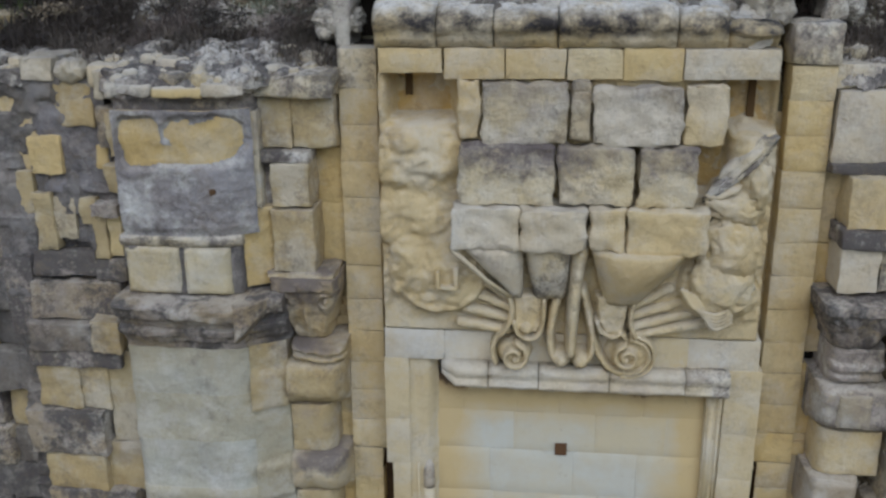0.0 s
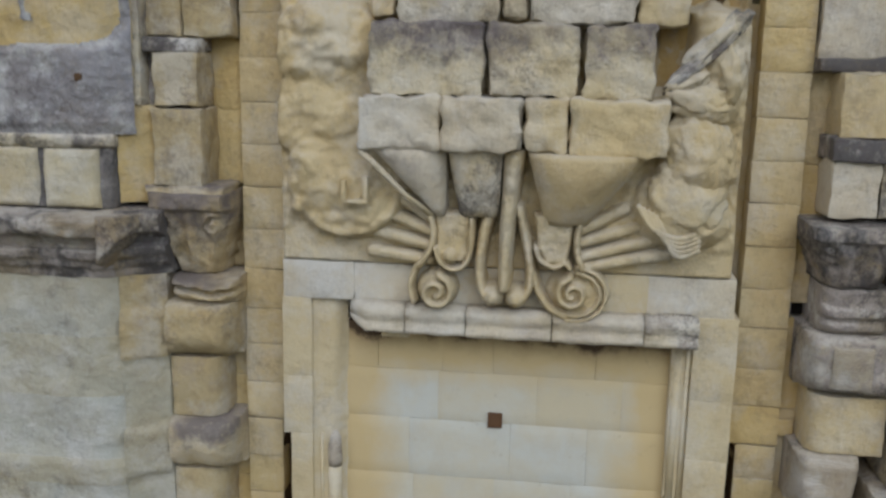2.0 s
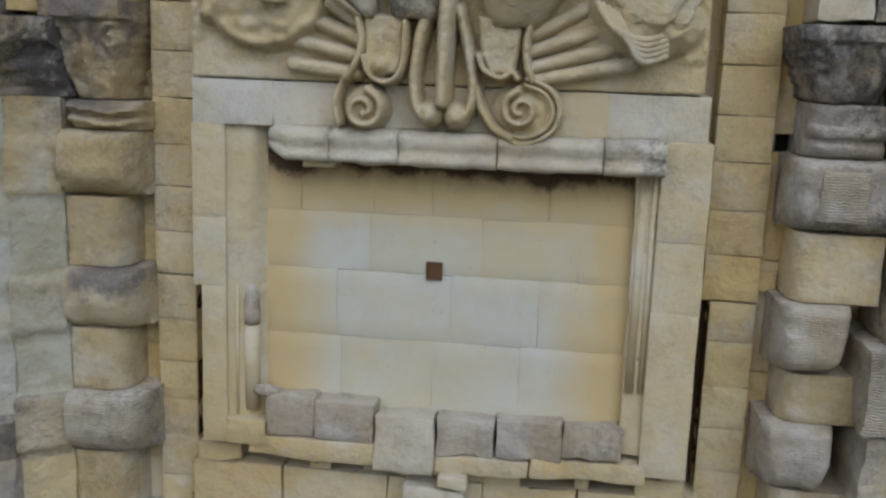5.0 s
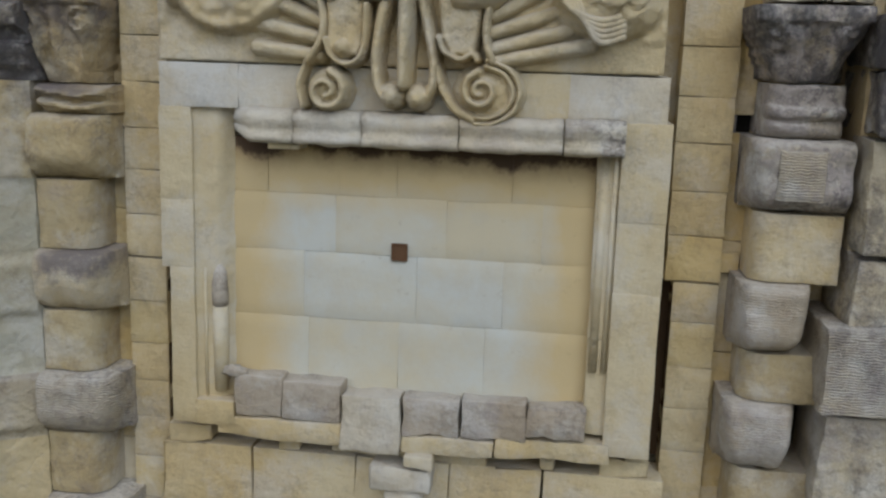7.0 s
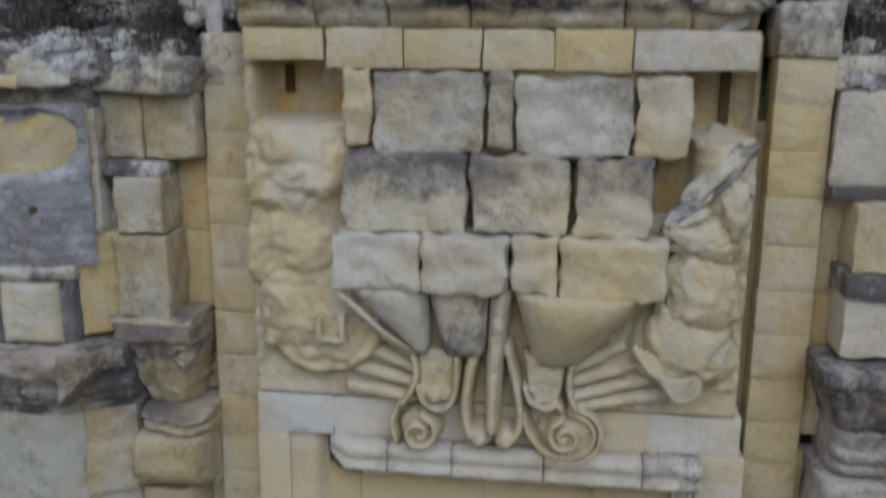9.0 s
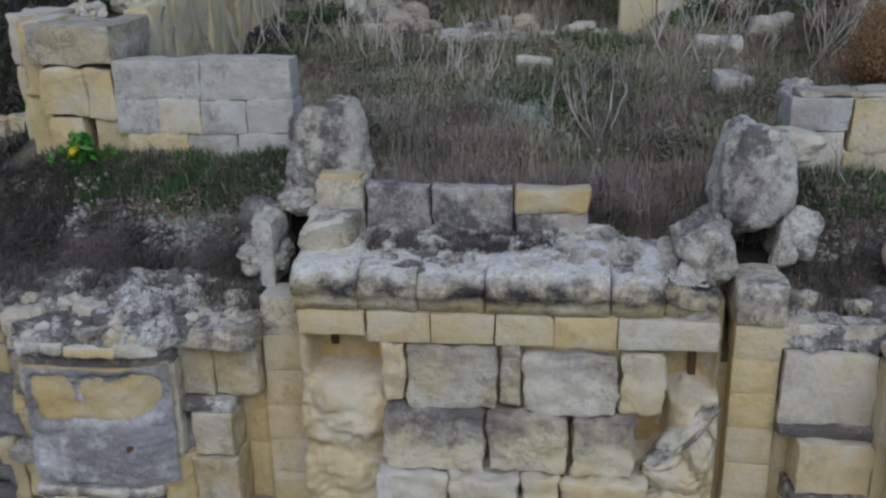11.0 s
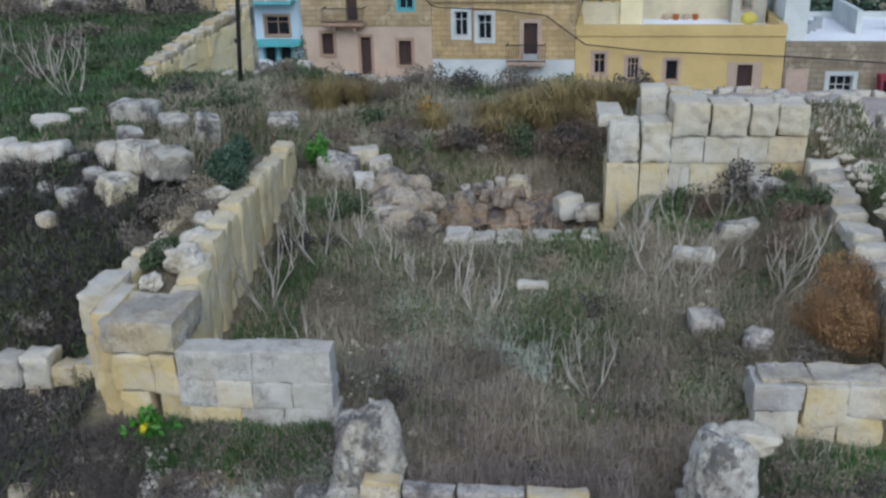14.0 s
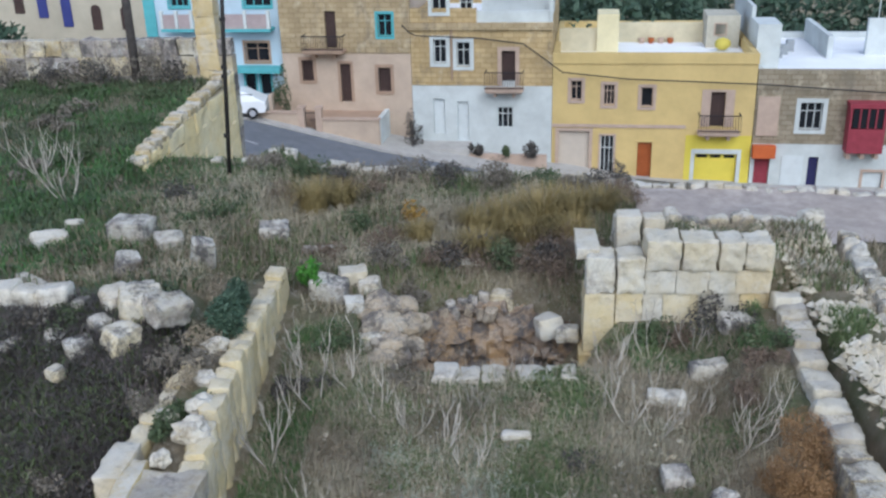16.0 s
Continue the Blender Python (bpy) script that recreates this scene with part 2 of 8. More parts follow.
# ---- ground ----
TERRACE = [(7.6, 7.7), (8.2, 8.15), (8.8, 8.5), (9.5, 8.8), (11.7, 9.15), (13.0, 9.3), (16.0, 9.7), (20.0, 9.8), (28.0, 10.3)]
ROAD = [(-40, 5.0), (-20, 4.4), (-14, 3.6), (-7, 2.0), (0, 0.8), (7, -0.25), (13, -0.5), (40, -1.0)]


def edge_y(x):
    return lerp_table([(-8.6, 29.0), (-8.3, 22.4), (-6.0, 22.2), (1.0, 21.2), (7.7, 20.2), (20, 19.0)], x)


def height(x, y):
    if y < 7.62:
        return 0.0 + 0.3 * noise.noise(Vector((x * 0.05, y * 0.05, 3)))
    z = lerp_table(TERRACE, y)
    left = smooth01((-4.4 - x) / 0.8)
    z += left * lerp_table([(8.5, -0.1), (9.4, -0.36), (10.3, -0.42), (10.9, 0.15), (12.3, 0.85), (13.4, 1.0), (15, 0.45), (22, 0.3)], y)
    mound = smooth01((x - 1.9) / 0.3) * smooth01((5.6 - x) / 0.3) * smooth01((y - 14.9) / 0.3) * smooth01((17.0 - y) / 0.3)
    z += mound * (10.35 - z)
    right = smooth01((x - 4.4) / 0.3) * smooth01((y - 9.6) / 0.5) * smooth01((16.2 - y) / 1.0)
    z += right * (10.15 - z) * smooth01((7.2 - x) / 1.2)
    z += 0.42 * smooth01((x - 2.7) / 1.2) * smooth01((4.5 - x) / 0.3) * smooth01((y - 10.0) / 0.8) * smooth01((14.7 - y) / 0.4)
    z -= 0.28 * smooth01((y - 18.3) / 1.6) * smooth01((-5.2 - x) / 0.9) * smooth01((x + 8.6) / 0.4)
    z += 0.20 * smooth01((y - 8.5) / 0.4) * smooth01((10.2 - y) / 0.6) * smooth01((x + 4.3) / 0.3) * smooth01((-1.3 - x) / 0.4)
    pit = smooth01(1 - math.hypot((x + 0.35) / 1.9, (y - 14.6) / 2.0) ** 2 * 0.75) * smooth01((y - 13.25) / 0.3)
    z -= 1.7 * pit * lerp_table([(13.3, 1.0), (15.2, 1.0), (15.9, 0.75), (16.6, 0.3), (17.4, 0.0)], y)
    z += 0.09 * noise.noise(Vector((x * 0.9, y * 0.9, 0))) + 0.05 * noise.noise(Vector((x * 2.7, y * 2.7, 5)))
    if y < 9:
        z += 0.05 * noise.noise(Vector((x * 6, y * 6, 9)))
    drop = smooth01((y - edge_y(x)) / 1.6)
    low = lerp_table(ROAD, x) + max(0.0, min(4.0, (42 - y) * 0.35))
    if y > 60:
        low += (y - 60) * 0.12 * smooth01((y - 60) / 30)
    return z + (low - z) * drop


def line(a, b, step):
    n = int(round((b - a) / step))
    return [a + (b - a) * i / n for i in range(n + 1)]


gx = [-900, -300, -120, -60, -40, -30, -24, -19, -15, -12] + line(-10, 10, 0.16) + [12, 15, 19, 24, 30, 40, 60, 120, 300, 900]
gy = [-900, -300, -100, -40, -15, -5, 0, 5, 7.0, 7.6] + line(7.64, 23.2, 0.16) + line(23.5, 31, 0.5) + [33, 36, 40, 45, 50, 55, 60, 70, 85, 110, 150, 300, 1500]
gv = [(x, y, height(x, y)) for y in gy for x in gx]
nx = len(gx)
gf = [(j * nx + i, j * nx + i + 1, (j + 1) * nx + i + 1, (j + 1) * nx + i) for j in range(len(gy) - 1) for i in range(nx - 1)]
ground = mesh_ob("ground", gv, gf, soil_mat)
tagged(ground, "dry grassy terrace soil with pale rubble and litter", "ground", kind="structure")


# ---- the carved gate front ----
def tube(pts, radii, segs=8, flat=1.0, caps=True):
    """A bmesh tube along pts; flat squeezes it along y."""
    bm = bmesh.new()
    rings, n = [], len(pts)
    for i, p in enumerate(pts):
        p = Vector(p)
        d = (Vector(pts[min(n - 1, i + 1)]) - Vector(pts[max(0, i - 1)])).normalized()
        side = d.cross(Vector((0, 1, 0)))
        side = side.normalized() if side.length > 1e-4 else Vector((1, 0, 0))
        up = side.cross(d).normalized()
        rad = radii[i] if isinstance(radii, (list, tuple)) else radii
        rings.append([bm.verts.new(p + side * rad * math.cos(a) + up * rad * flat * math.sin(a)) for a in [2 * math.pi * k / segs for k in range(segs)]])
    for a, b in zip(rings, rings[1:]):
        for k in range(segs):
            bm.faces.new((a[k], a[(k + 1) % segs], b[(k + 1) % segs], b[k]))
    if caps:
        bm.faces.new(rings[0][::-1])
        bm.faces.new(rings[-1])
    return bm


def blob(at, rad, rough=0.12, sub=3, freq=2.2, seed=0.0):
    bm = bmesh.new()
    bmesh.ops.create_icosphere(bm, subdivisions=sub, radius=1.0)
    for v in bm.verts:
        s = 1 + rough * noise.noise(v.co * freq + Vector((seed, seed * 1.7, 0))) + 0.4 * rough * noise.noise(v.co * freq * 3 + Vector((seed, 0, 7)))
        v.co = Vector((v.co.x * rad[0] * s, v.co.y * rad[1] * s, v.co.z * rad[2] * s)) + Vector(at)
    return bm


def fade(d, r):
    """A quarter-round edge: 0 at the edge, 1 past r."""
    return math.sqrt(max(0.0, 1 - (1 - max(0.0, min(1.0, d / r))) ** 2))


def relief(name, x0, x1, z0, z1, depth, mat, parent, step=0.024, joint=0.012, keep=None, label="", back=7.62):
    """A wall block whose front follows depth(x, z), the distance along y, closed back to the wall."""
    inset = min(0.002, joint)
    xs, zs = line(x0 + inset, x1 - inset, step), line(z0 + inset, z1 - inset, step)
    if len(xs) < 3:
        xs = line(x0 + 0.002, x1 - 0.002, (x1 - x0) / 3)
    if len(zs) < 3:
        zs = line(z0 + 0.002, z1 - 0.002, (z1 - z0) / 3)
    m, k = len(xs), len(zs)
    verts, faces = [], []
    for j, z in enumerate(zs):
        for i, x in enumerate(xs):
            e = joint * (0.6 + 0.8 * abs(noise.noise(Vector((x * 9, z * 9, 4))))) if i in (0, m - 1) or j in (0, k - 1) else 0.0
            wx = 0.006 * noise.noise(Vector((x * 7, z * 7, 11)))
            verts.append((x + wx, depth(x, z) + e, z + wx))
    for j in range(k - 1):
        for i in range(m - 1):
            if keep is None or keep((xs[i] + xs[i + 1]) / 2, (zs[j] + zs[j + 1]) / 2):
                faces.append((j * m + i, j * m + i + 1, (j + 1) * m + i + 1, (j + 1) * m + i))
    if keep is None:
        ring = list(range(m)) + [j * m + m - 1 for j in range(1, k)] + [(k - 1) * m + i for i in range(m - 2, -1, -1)] + [j * m for j in range(k - 2, 0, -1)]
        base = len(verts)
        verts += [(verts[i][0], back, verts[i][2]) for i in ring]
        faces += [(ring[(q + 1) % len(ring)], ring[q], base + q, base + (q + 1) % len(ring)) for q in range(len(ring))]
    ob = mesh_ob(name, verts, faces, mat, parent, label)
    ob.data.set_sharp_from_angle(angle=radians(50))
    return ob


def skin(x, z, amp=1.0, seed=0.0):
    """Uneven weathered surface."""
    q = Vector((x * 3.2, z * 3.2, seed))
    return amp * (0.020 * noise.noise(q) + 0.012 * noise.noise(q * 2.7) + 0.007 * noise.noise(q * 6.5))


MATS = {"b": stone_capped, "n": stone_dun, "e": stone_render, "s": stone_straw, "a": stone_white, "o": stone_ochre, "c": stone_cream, "p": stone_pale, "w": stone_worn, "g": stone_grey, "d": stone_dark, "v": stone_worm}

tablet_mat = limestone("limestone_tablet", (0.55, 0.45, 0.26), (0.57, 0.50, 0.34), 0.03, 0.02, 0.4, 0.1, chalky=0.35, relief_=0.1)
MATS["f"] = limestone("limestone_bleached_fascia", (0.55, 0.465, 0.30), (0.57, 0.54, 0.46), 0.10, 0.02, 0.4, 0.12, chalky=0.6, relief_=0.1)
MATS["t"] = tablet_mat
MATS["x"] = limestone("limestone_lilac_veined", (0.53, 0.47, 0.345), (0.60, 0.565, 0.49), 0.20, 0.20, 0.4, 0.5, chalky=0.5, cap=0.4, relief_=0.8)
# browner, darker copy of the cream limestone, with weaker light put into its colour
MATS["i"] = limestone("limestone_cream_shaded", (0.425, 0.33, 0.17), (0.44, 0.38, 0.24), 0.22, 0.20, 0.4, 0.5)
MATS["m"] = limestone("limestone_mauve", (0.40, 0.335, 0.245), (0.46, 0.41, 0.335), 0.34, 0.2, 0.5, 0.5, 0.12)
facade = part("wall_facade", box_bm((-9, 9, 7.62, 8.1, -0.3, 7.62), (-1.31, 1.72, 7.62, 8.2, 7.6, 8.12), (-4.5, -3.42, 7.36, 7.62, 0, 7.85), (-3.42, -2.2, 7.34, 7.62, 5.7, 7.8), (-2.3, -1.92, 7.42, 7.62, 6.3, 7.8), (2.75, 4.4, 7.2, 7.62, 0, 7.8)), stone_cream)
tagged(facade, "tall weathered yellow limestone gate wall with carved front", "wall", kind="structure")


def course(parent, name, x0, x1, y0, zs, mats, depth=0.3, r=0.004, gap=0.002, jut=0.004, **kw):
    """One stone wide pile of courses between the heights zs."""
    for i, (b, a) in enumerate(zip(zs, zs[1:])):
        j = random.uniform(-jut, jut)
        stone(name, x0, x1, y0 + j, y0 + depth, a + gap, b - gap, MATS[mats[i % len(mats)]], parent, r, 0.10, 0.004, 0.006, jit=0.012, **kw)


# plain pilaster strips either side of the carved field
strip_l = thing("pilaster_strip", "narrow plain pilaster strip of pale yellow limestone courses", "pilaster", group="strips beside the carved field")
course(strip_l, "stone", -1.68, -1.375, 7.43, [8.11, 7.80, 7.51, 7.21, 6.91, 6.62, 6.32, 6.02, 5.73, 5.44, 5.17, 4.88, 4.60], "wccccccccccc")
course(strip_l, "stone", -1.68, -1.42, 7.44, [4.59, 4.30, 4.01, 3.75, 3.49, 3.2, 2.9, 2.6, 2.3, 2.0], "cscc")
strip_r = thing("pilaster_strip", "narrow plain pilaster strip of pale yellow limestone courses", "pilaster", group="strips beside the carved field")
course(strip_r, "stone", 1.775, 2.10, 7.43, [8.0, 7.74, 7.47, 7.19, 6.90, 6.62, 6.34, 6.05, 5.76, 5.49, 5.20, 4.93, 4.65], "coocccccccco")
course(strip_r, "stone", 1.83, 2.10, 7.44, [4.64, 4.39, 4.10, 3.83, 3.55, 3.2, 2.9, 2.6, 2.3, 2.0], "cscc")
stone("stone", 1.76, 2.12, 7.40, 7.9, 8.0, 8.31, stone_worn, strip_r, 0.04)

# smooth flanks between the strips and the half columns
flank = thing("wall_flank", "smooth ochre limestone reveal beside the strips", "wall", kind="structure")
course(flank, "stone", -1.90, -1.69, 7.50, [7.75, 7.33, 6.85, 6.33], "ooo", jut=0.02)
course(flank, "stone", -1.90, -1.69, 7.52, [5.70, 4.9, 4.1, 3.3, 2.4], "oooc", jut=0.003, gap=0.002)
course(flank, "stone", 2.11, 2.34, 7.50, [7.25, 6.6, 6.26], "co", jut=0.003, gap=0.002)
course(flank, "stone", 2.11, 2.40, 7.50, [6.26, 5.66], "o", jut=0.0)
course(flank, "stone", 2.11, 2.34, 7.50, [5.55, 4.9, 4.2, 3.3, 2.4], "ococ", jut=0.003, gap=0.002)
stone("stone", 2.11, 2.12, 7.52, 7.7, 5.55, 5.66, stone_dark, flank, 0.003)
stone("stone", 2.235, 2.34, 7.50, 7.7, 5.555, 5.655, stone_ochre, flank, 0.005)
# near-black sheet at the back paints the shade inside the hole
part("socket", box_bm((2.12, 2.235, 7.60, 7.62, 5.55, 5.66)), plain("flank_socket_shade", (0.012, 0.010, 0.008)), flank, "dark square socket")
stone("stone", 2.02, 2.20, 7.46, 7.6, 4.72, 4.84, stone_ochre, flank, 0.01)

# cornice over the carved field: moulded blocks, worn white on top
cornice = thing("cornice", "heavy moulded limestone cornice blackened with lichen and white on top", "cornice")


def cornice_stone():
    """White-headed cornice stone with a band of black lichen under the edge."""
    n = Nodes("cornice_limestone")
    p = n.node("ShaderNodeSeparateXYZ", Vector=n.pos.outputs["Position"])
    c = n.mix(n.ramp(n.noise(1.4, 8, 0.7), 0.38, 0.62), (0.50, 0.40, 0.22), (0.56, 0.50, 0.38))
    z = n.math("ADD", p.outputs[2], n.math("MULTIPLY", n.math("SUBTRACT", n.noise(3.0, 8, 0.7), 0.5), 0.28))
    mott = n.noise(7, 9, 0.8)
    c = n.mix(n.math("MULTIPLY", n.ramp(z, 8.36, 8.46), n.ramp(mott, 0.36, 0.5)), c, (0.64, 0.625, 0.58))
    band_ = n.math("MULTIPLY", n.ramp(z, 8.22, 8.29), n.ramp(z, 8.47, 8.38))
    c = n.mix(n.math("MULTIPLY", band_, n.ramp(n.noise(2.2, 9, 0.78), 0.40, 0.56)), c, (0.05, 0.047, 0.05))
    c = n.mix(n.ramp(n.noise(3.1, 9, 0.8), 0.58, 0.68, 0.0, 0.85), c, (0.10, 0.095, 0.10))
    c = n.mix(n.ramp(n.noise(24, 9, 0.8), 0.48, 0.38, 0.0, 0.6), c, (0.15, 0.13, 0.11))
    return n.done(c, 0.92, n.math("ADD", n.noise(8, 7, 0.68), n.math("MULTIPLY", n.noise(30, 6, 0.65), 0.4)), 0.7, 0.03)


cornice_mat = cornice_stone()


def cornice_block(x0, x1, mat, worn=0.0):
    SEED[0] += 1
    s = SEED[0] * 1.37
    prof = [(7.10, 8.165), (7.085, 8.21), (7.07, 8.225), (7.075, 8.26), (7.045, 8.29), (7.02, 8.34), (7.03, 8.40), (7.07, 8.45), (7.12, 8.48), (7.2, 8.50), (7.3, 8.505), (7.4, 8.52), (7.5, 8.53), (7.6, 8.54), (7.74, 8.55), (7.76, 8.16)]
    n = max(5, int((x1 - x0) / 0.04))
    verts, faces = [], []
    for i in range(n + 1):
        u = x0 + 0.006 + (x1 - x0 - 0.012) * i / n
        e = 0.03 if i in (0, n) else 0.012 if i in (1, n - 1) else 0.0
        for k, (y, z) in enumerate(prof):
            q = Vector((u * 4, y * 4, z * 4 + s))
            d = noise.noise(q) * (0.03 + worn * 0.09) + noise.noise(q * 2.1) * (0.012 + 0.03 * (k > 6)) + noise.noise(q * 4.3) * 0.02 + noise.noise(q * 9) * 0.01
            low = worn * max(0, z - 8.25) * 0.7
            verts.append((u, y + d + e + worn * 0.07 * (k < 9), z - e * 0.5 - low + d * 0.6 * (k > 3)))
    m = len(prof)
    for i in range(n):
        for k in range(m):
            a, b = i * m + k, i * m + (k + 1) % m
            faces.append((a, b, b + m, a + m))
    faces.append([k for k in range(m)][::-1])
    faces.append([n * m + k for k in range(m)])
    return mesh_ob("cornice_block", verts, faces, mat, cornice)


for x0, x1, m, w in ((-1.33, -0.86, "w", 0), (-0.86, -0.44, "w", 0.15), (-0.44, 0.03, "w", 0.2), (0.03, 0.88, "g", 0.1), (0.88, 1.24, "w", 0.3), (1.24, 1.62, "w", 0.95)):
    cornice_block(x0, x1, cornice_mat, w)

# leaning slab behind the cornice's end, and the earth lodged on its back
stone("cornice_block", -1.27, -0.93, 7.36, 7.80, 8.42, 8.74, stone_worn, cornice, 0.06, 0.05, 0.03, 0.06, jit=0.25)
lodged = thing("wall_cornice_earth", "dark earth and white chips lodged behind the cornice", "earth", kind="structure")
ev = []
for j in range(45):
    for i in range(161):
        x, f = -1.0 + 2.55 * i / 160, j / 44
        y = 7.17 + 0.10 * noise.noise(Vector((x * 3, 1, 0))) + (7.92 - 7.17) * f
        q = Vector((x * 4, y * 4, 3))
        q = q + noise.noise_vector(q * 1.3) * 0.4
        big, fine = noise.cell_vector(Vector((q.x * 1.1, q.y * 2.0, 0))), noise.cell_vector(Vector((q.x * 3.6, q.y * 5.0, 3)))
        ev.append((x, y, 8.45 + 0.06 * smooth01(f * 1.5) - 0.17 * smooth01((x - 1.0) / 0.3) * (1 - f) + 0.075 * (big.z - 0.5) + 0.05 * (fine.z - 0.5) + 0.03 * noise.noise(q) - 0.12 * (j == 0)))
mesh_ob("earth", ev, [(j * 161 + i, j * 161 + i + 1, j * 161 + i + 162, j * 161 + i + 161) for j in range(44) for i in range(160)], limestone("rubble_in_dark_earth", (0.40, 0.36, 0.29), (0.64, 0.63, 0.58), 0.25, 0.46, 0.75, 1.0, chalky=0.7, relief_=1.0), lodged, "", False)
random.seed(11)
for i in range(46):
    x, y, k = random.uniform(-0.9, 1.5), random.uniform(7.28, 7.85), random.uniform(0.02, 0.06)
    rk = part("chip", blob((0, 0, 0), (k * 1.3, k, k * 0.8), 0.5, 2, 1.6, i * 2.3), stone_rock, lodged)
    rk.matrix_basis = pose(x, y, 8.47 + 0.06 * smooth01((y - 7.2) / 0.72 * 1.6) - 0.14 * smooth01((x - 1.0) / 0.3), 0, 0, i * 40)
random.seed(3)

band = thing("wall_band", "course of smooth squared limestone blocks under the cornice", "wall", kind="structure")
for x0, x1, z0, m in ((-1.30, -0.81, 7.97, "c"), (-0.81, -0.35, 7.93, "c"), (-0.35, 0.10, 7.935, "c"), (0.10, 0.51, 7.93, "c"), (0.51, 0.94, 7.925, "o"), (0.94, 1.62, 7.94, "p")):
    stone("stone", x0 + 0.003, x1 - 0.006, 7.10 + random.uniform(-0.01, 0.01), 7.6, z0, 8.155, MATS[m], band, 0.008, 0.08, 0.008, 0.012, jit=0.02)

# carved armorial field: a sculpted backing and stones standing proud of it
arms = thing("coat_of_arms", "large carved limestone coat of arms, eroded, with rays and scrolls", "relief")


def lump(x, z, cx, cz, rx, rz, hgt, hard=2.0):
    d = ((x - cx) / rx) ** 2 + ((z - cz) / rz) ** 2
    return hgt * max(0.0, 1 - d) ** (1 / hard)


def arms_depth(x, z):
    """How far the carved backing stands forward of its plane."""
    d = 0.0
    for args in ((-1.0, 7.30, 0.40, 0.30, 0.11, 4), (-1.1, 7.44, 0.18, 0.13, 0.14), (-0.84, 7.25, 0.2, 0.13, 0.14), (-1.16, 7.16, 0.12, 0.12, 0.13), (-1.0, 6.86, 0.40, 0.34, 0.10, 4), (-1.12, 6.95, 0.15, 0.17, 0.13), (-0.90, 6.80, 0.14, 0.24, 0.125),
                 (-0.86, 6.42, 0.41, 0.38, 0.13, 4), (-1.1, 6.55, 0.16, 0.18, 0.16), (-0.6, 6.62, 0.18, 0.2, 0.12), (-1.19, 6.24, 0.07, 0.05, 0.12), (1.38, 6.62, 0.24, 0.36, 0.24), (1.36, 6.72, 0.12, 0.16, 0.08), (1.33, 6.25, 0.3, 0.2, 0.16),
                 (1.4, 7.0, 0.22, 0.2, 0.22), (1.16, 6.35, 0.16, 0.22, 0.12), (1.45, 7.33, 0.13, 0.3, 0.2), (-0.62, 6.55, 0.25, 0.3, 0.1)):
        d = max(d, lump(x, z, *args))
    # the two hollows under the band and the hollow beside the broken carving
    for cx, cz, rx, rz, deep in ((-0.985, 7.80, 0.25, 0.185, 0.27), (1.45, 7.76, 0.2, 0.2, 0.27), (1.2, 7.3, 0.11, 0.24, 0.22)):
        e = max(abs((x - cx) / rx), abs((z - cz) / rz))
        d -= deep * smooth01((1.15 - e) / 0.3)
    # rim of the round shell above the rays, and a fold across it
    e = math.hypot((x + 0.86) / 0.40, (z - 6.40) / 0.36)
    if z < 6.5 and x > -1.1:
        d += 0.03 * math.exp(-((e - 0.88) / 0.06) ** 2)
    q = Vector((x * 5, 0, z * 5))
    worn = 0.25 if z < 6.05 else 1.0
    fold = 0.5 - abs(noise.noise(q * 1.1 + Vector((3, 0, 1))))
    return d + worn * (0.045 * noise.noise(q * 0.7) + 0.07 * max(0.0, fold) ** 2 + 0.028 * (0.5 - abs(noise.noise(q * 2.1 + Vector((0, 0, 5))))) + 0.012 * noise.noise(q * 4))


ax, az = line(-1.315, 1.655, 0.018), line(5.875, 7.955, 0.018)
av = [(x, 7.19 - arms_depth(x, z), z) for z in az for x in ax]
an = len(ax)
af = [(j * an + i, j * an + i + 1, (j + 1) * an + i + 1, (j + 1) * an + i) for j in range(len(az) - 1) for i in range(an - 1)]
rim = [i for i in range(an)] + [j * an + an - 1 for j in range(1, len(az))] + [(len(az) - 1) * an + i for i in range(an - 2, -1, -1)] + [j * an for j in range(len(az) - 2, 0, -1)]
base = len(av)
av += [(av[i][0], 7.6, av[i][2]) for i in rim]
af += [(rim[(k + 1) % len(rim)], rim[k], base + k, base + (k + 1) % len(rim)) for k in range(len(rim))]
mesh_ob("backing", av, af, stone_cream, arms, "worn carved figures in cream limestone")

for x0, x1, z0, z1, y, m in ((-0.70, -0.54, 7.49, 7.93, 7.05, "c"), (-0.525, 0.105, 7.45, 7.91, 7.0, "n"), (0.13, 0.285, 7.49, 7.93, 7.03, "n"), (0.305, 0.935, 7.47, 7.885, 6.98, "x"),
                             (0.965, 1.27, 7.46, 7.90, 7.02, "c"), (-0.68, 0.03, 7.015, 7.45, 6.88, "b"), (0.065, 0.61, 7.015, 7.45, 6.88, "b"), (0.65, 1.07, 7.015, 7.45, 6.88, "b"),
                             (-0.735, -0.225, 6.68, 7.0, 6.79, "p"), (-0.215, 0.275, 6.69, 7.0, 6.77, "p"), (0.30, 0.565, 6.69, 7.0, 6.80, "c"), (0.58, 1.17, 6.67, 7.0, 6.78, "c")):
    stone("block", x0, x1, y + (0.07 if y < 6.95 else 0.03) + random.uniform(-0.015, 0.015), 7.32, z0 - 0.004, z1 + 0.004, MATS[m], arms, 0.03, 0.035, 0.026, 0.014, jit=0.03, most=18)


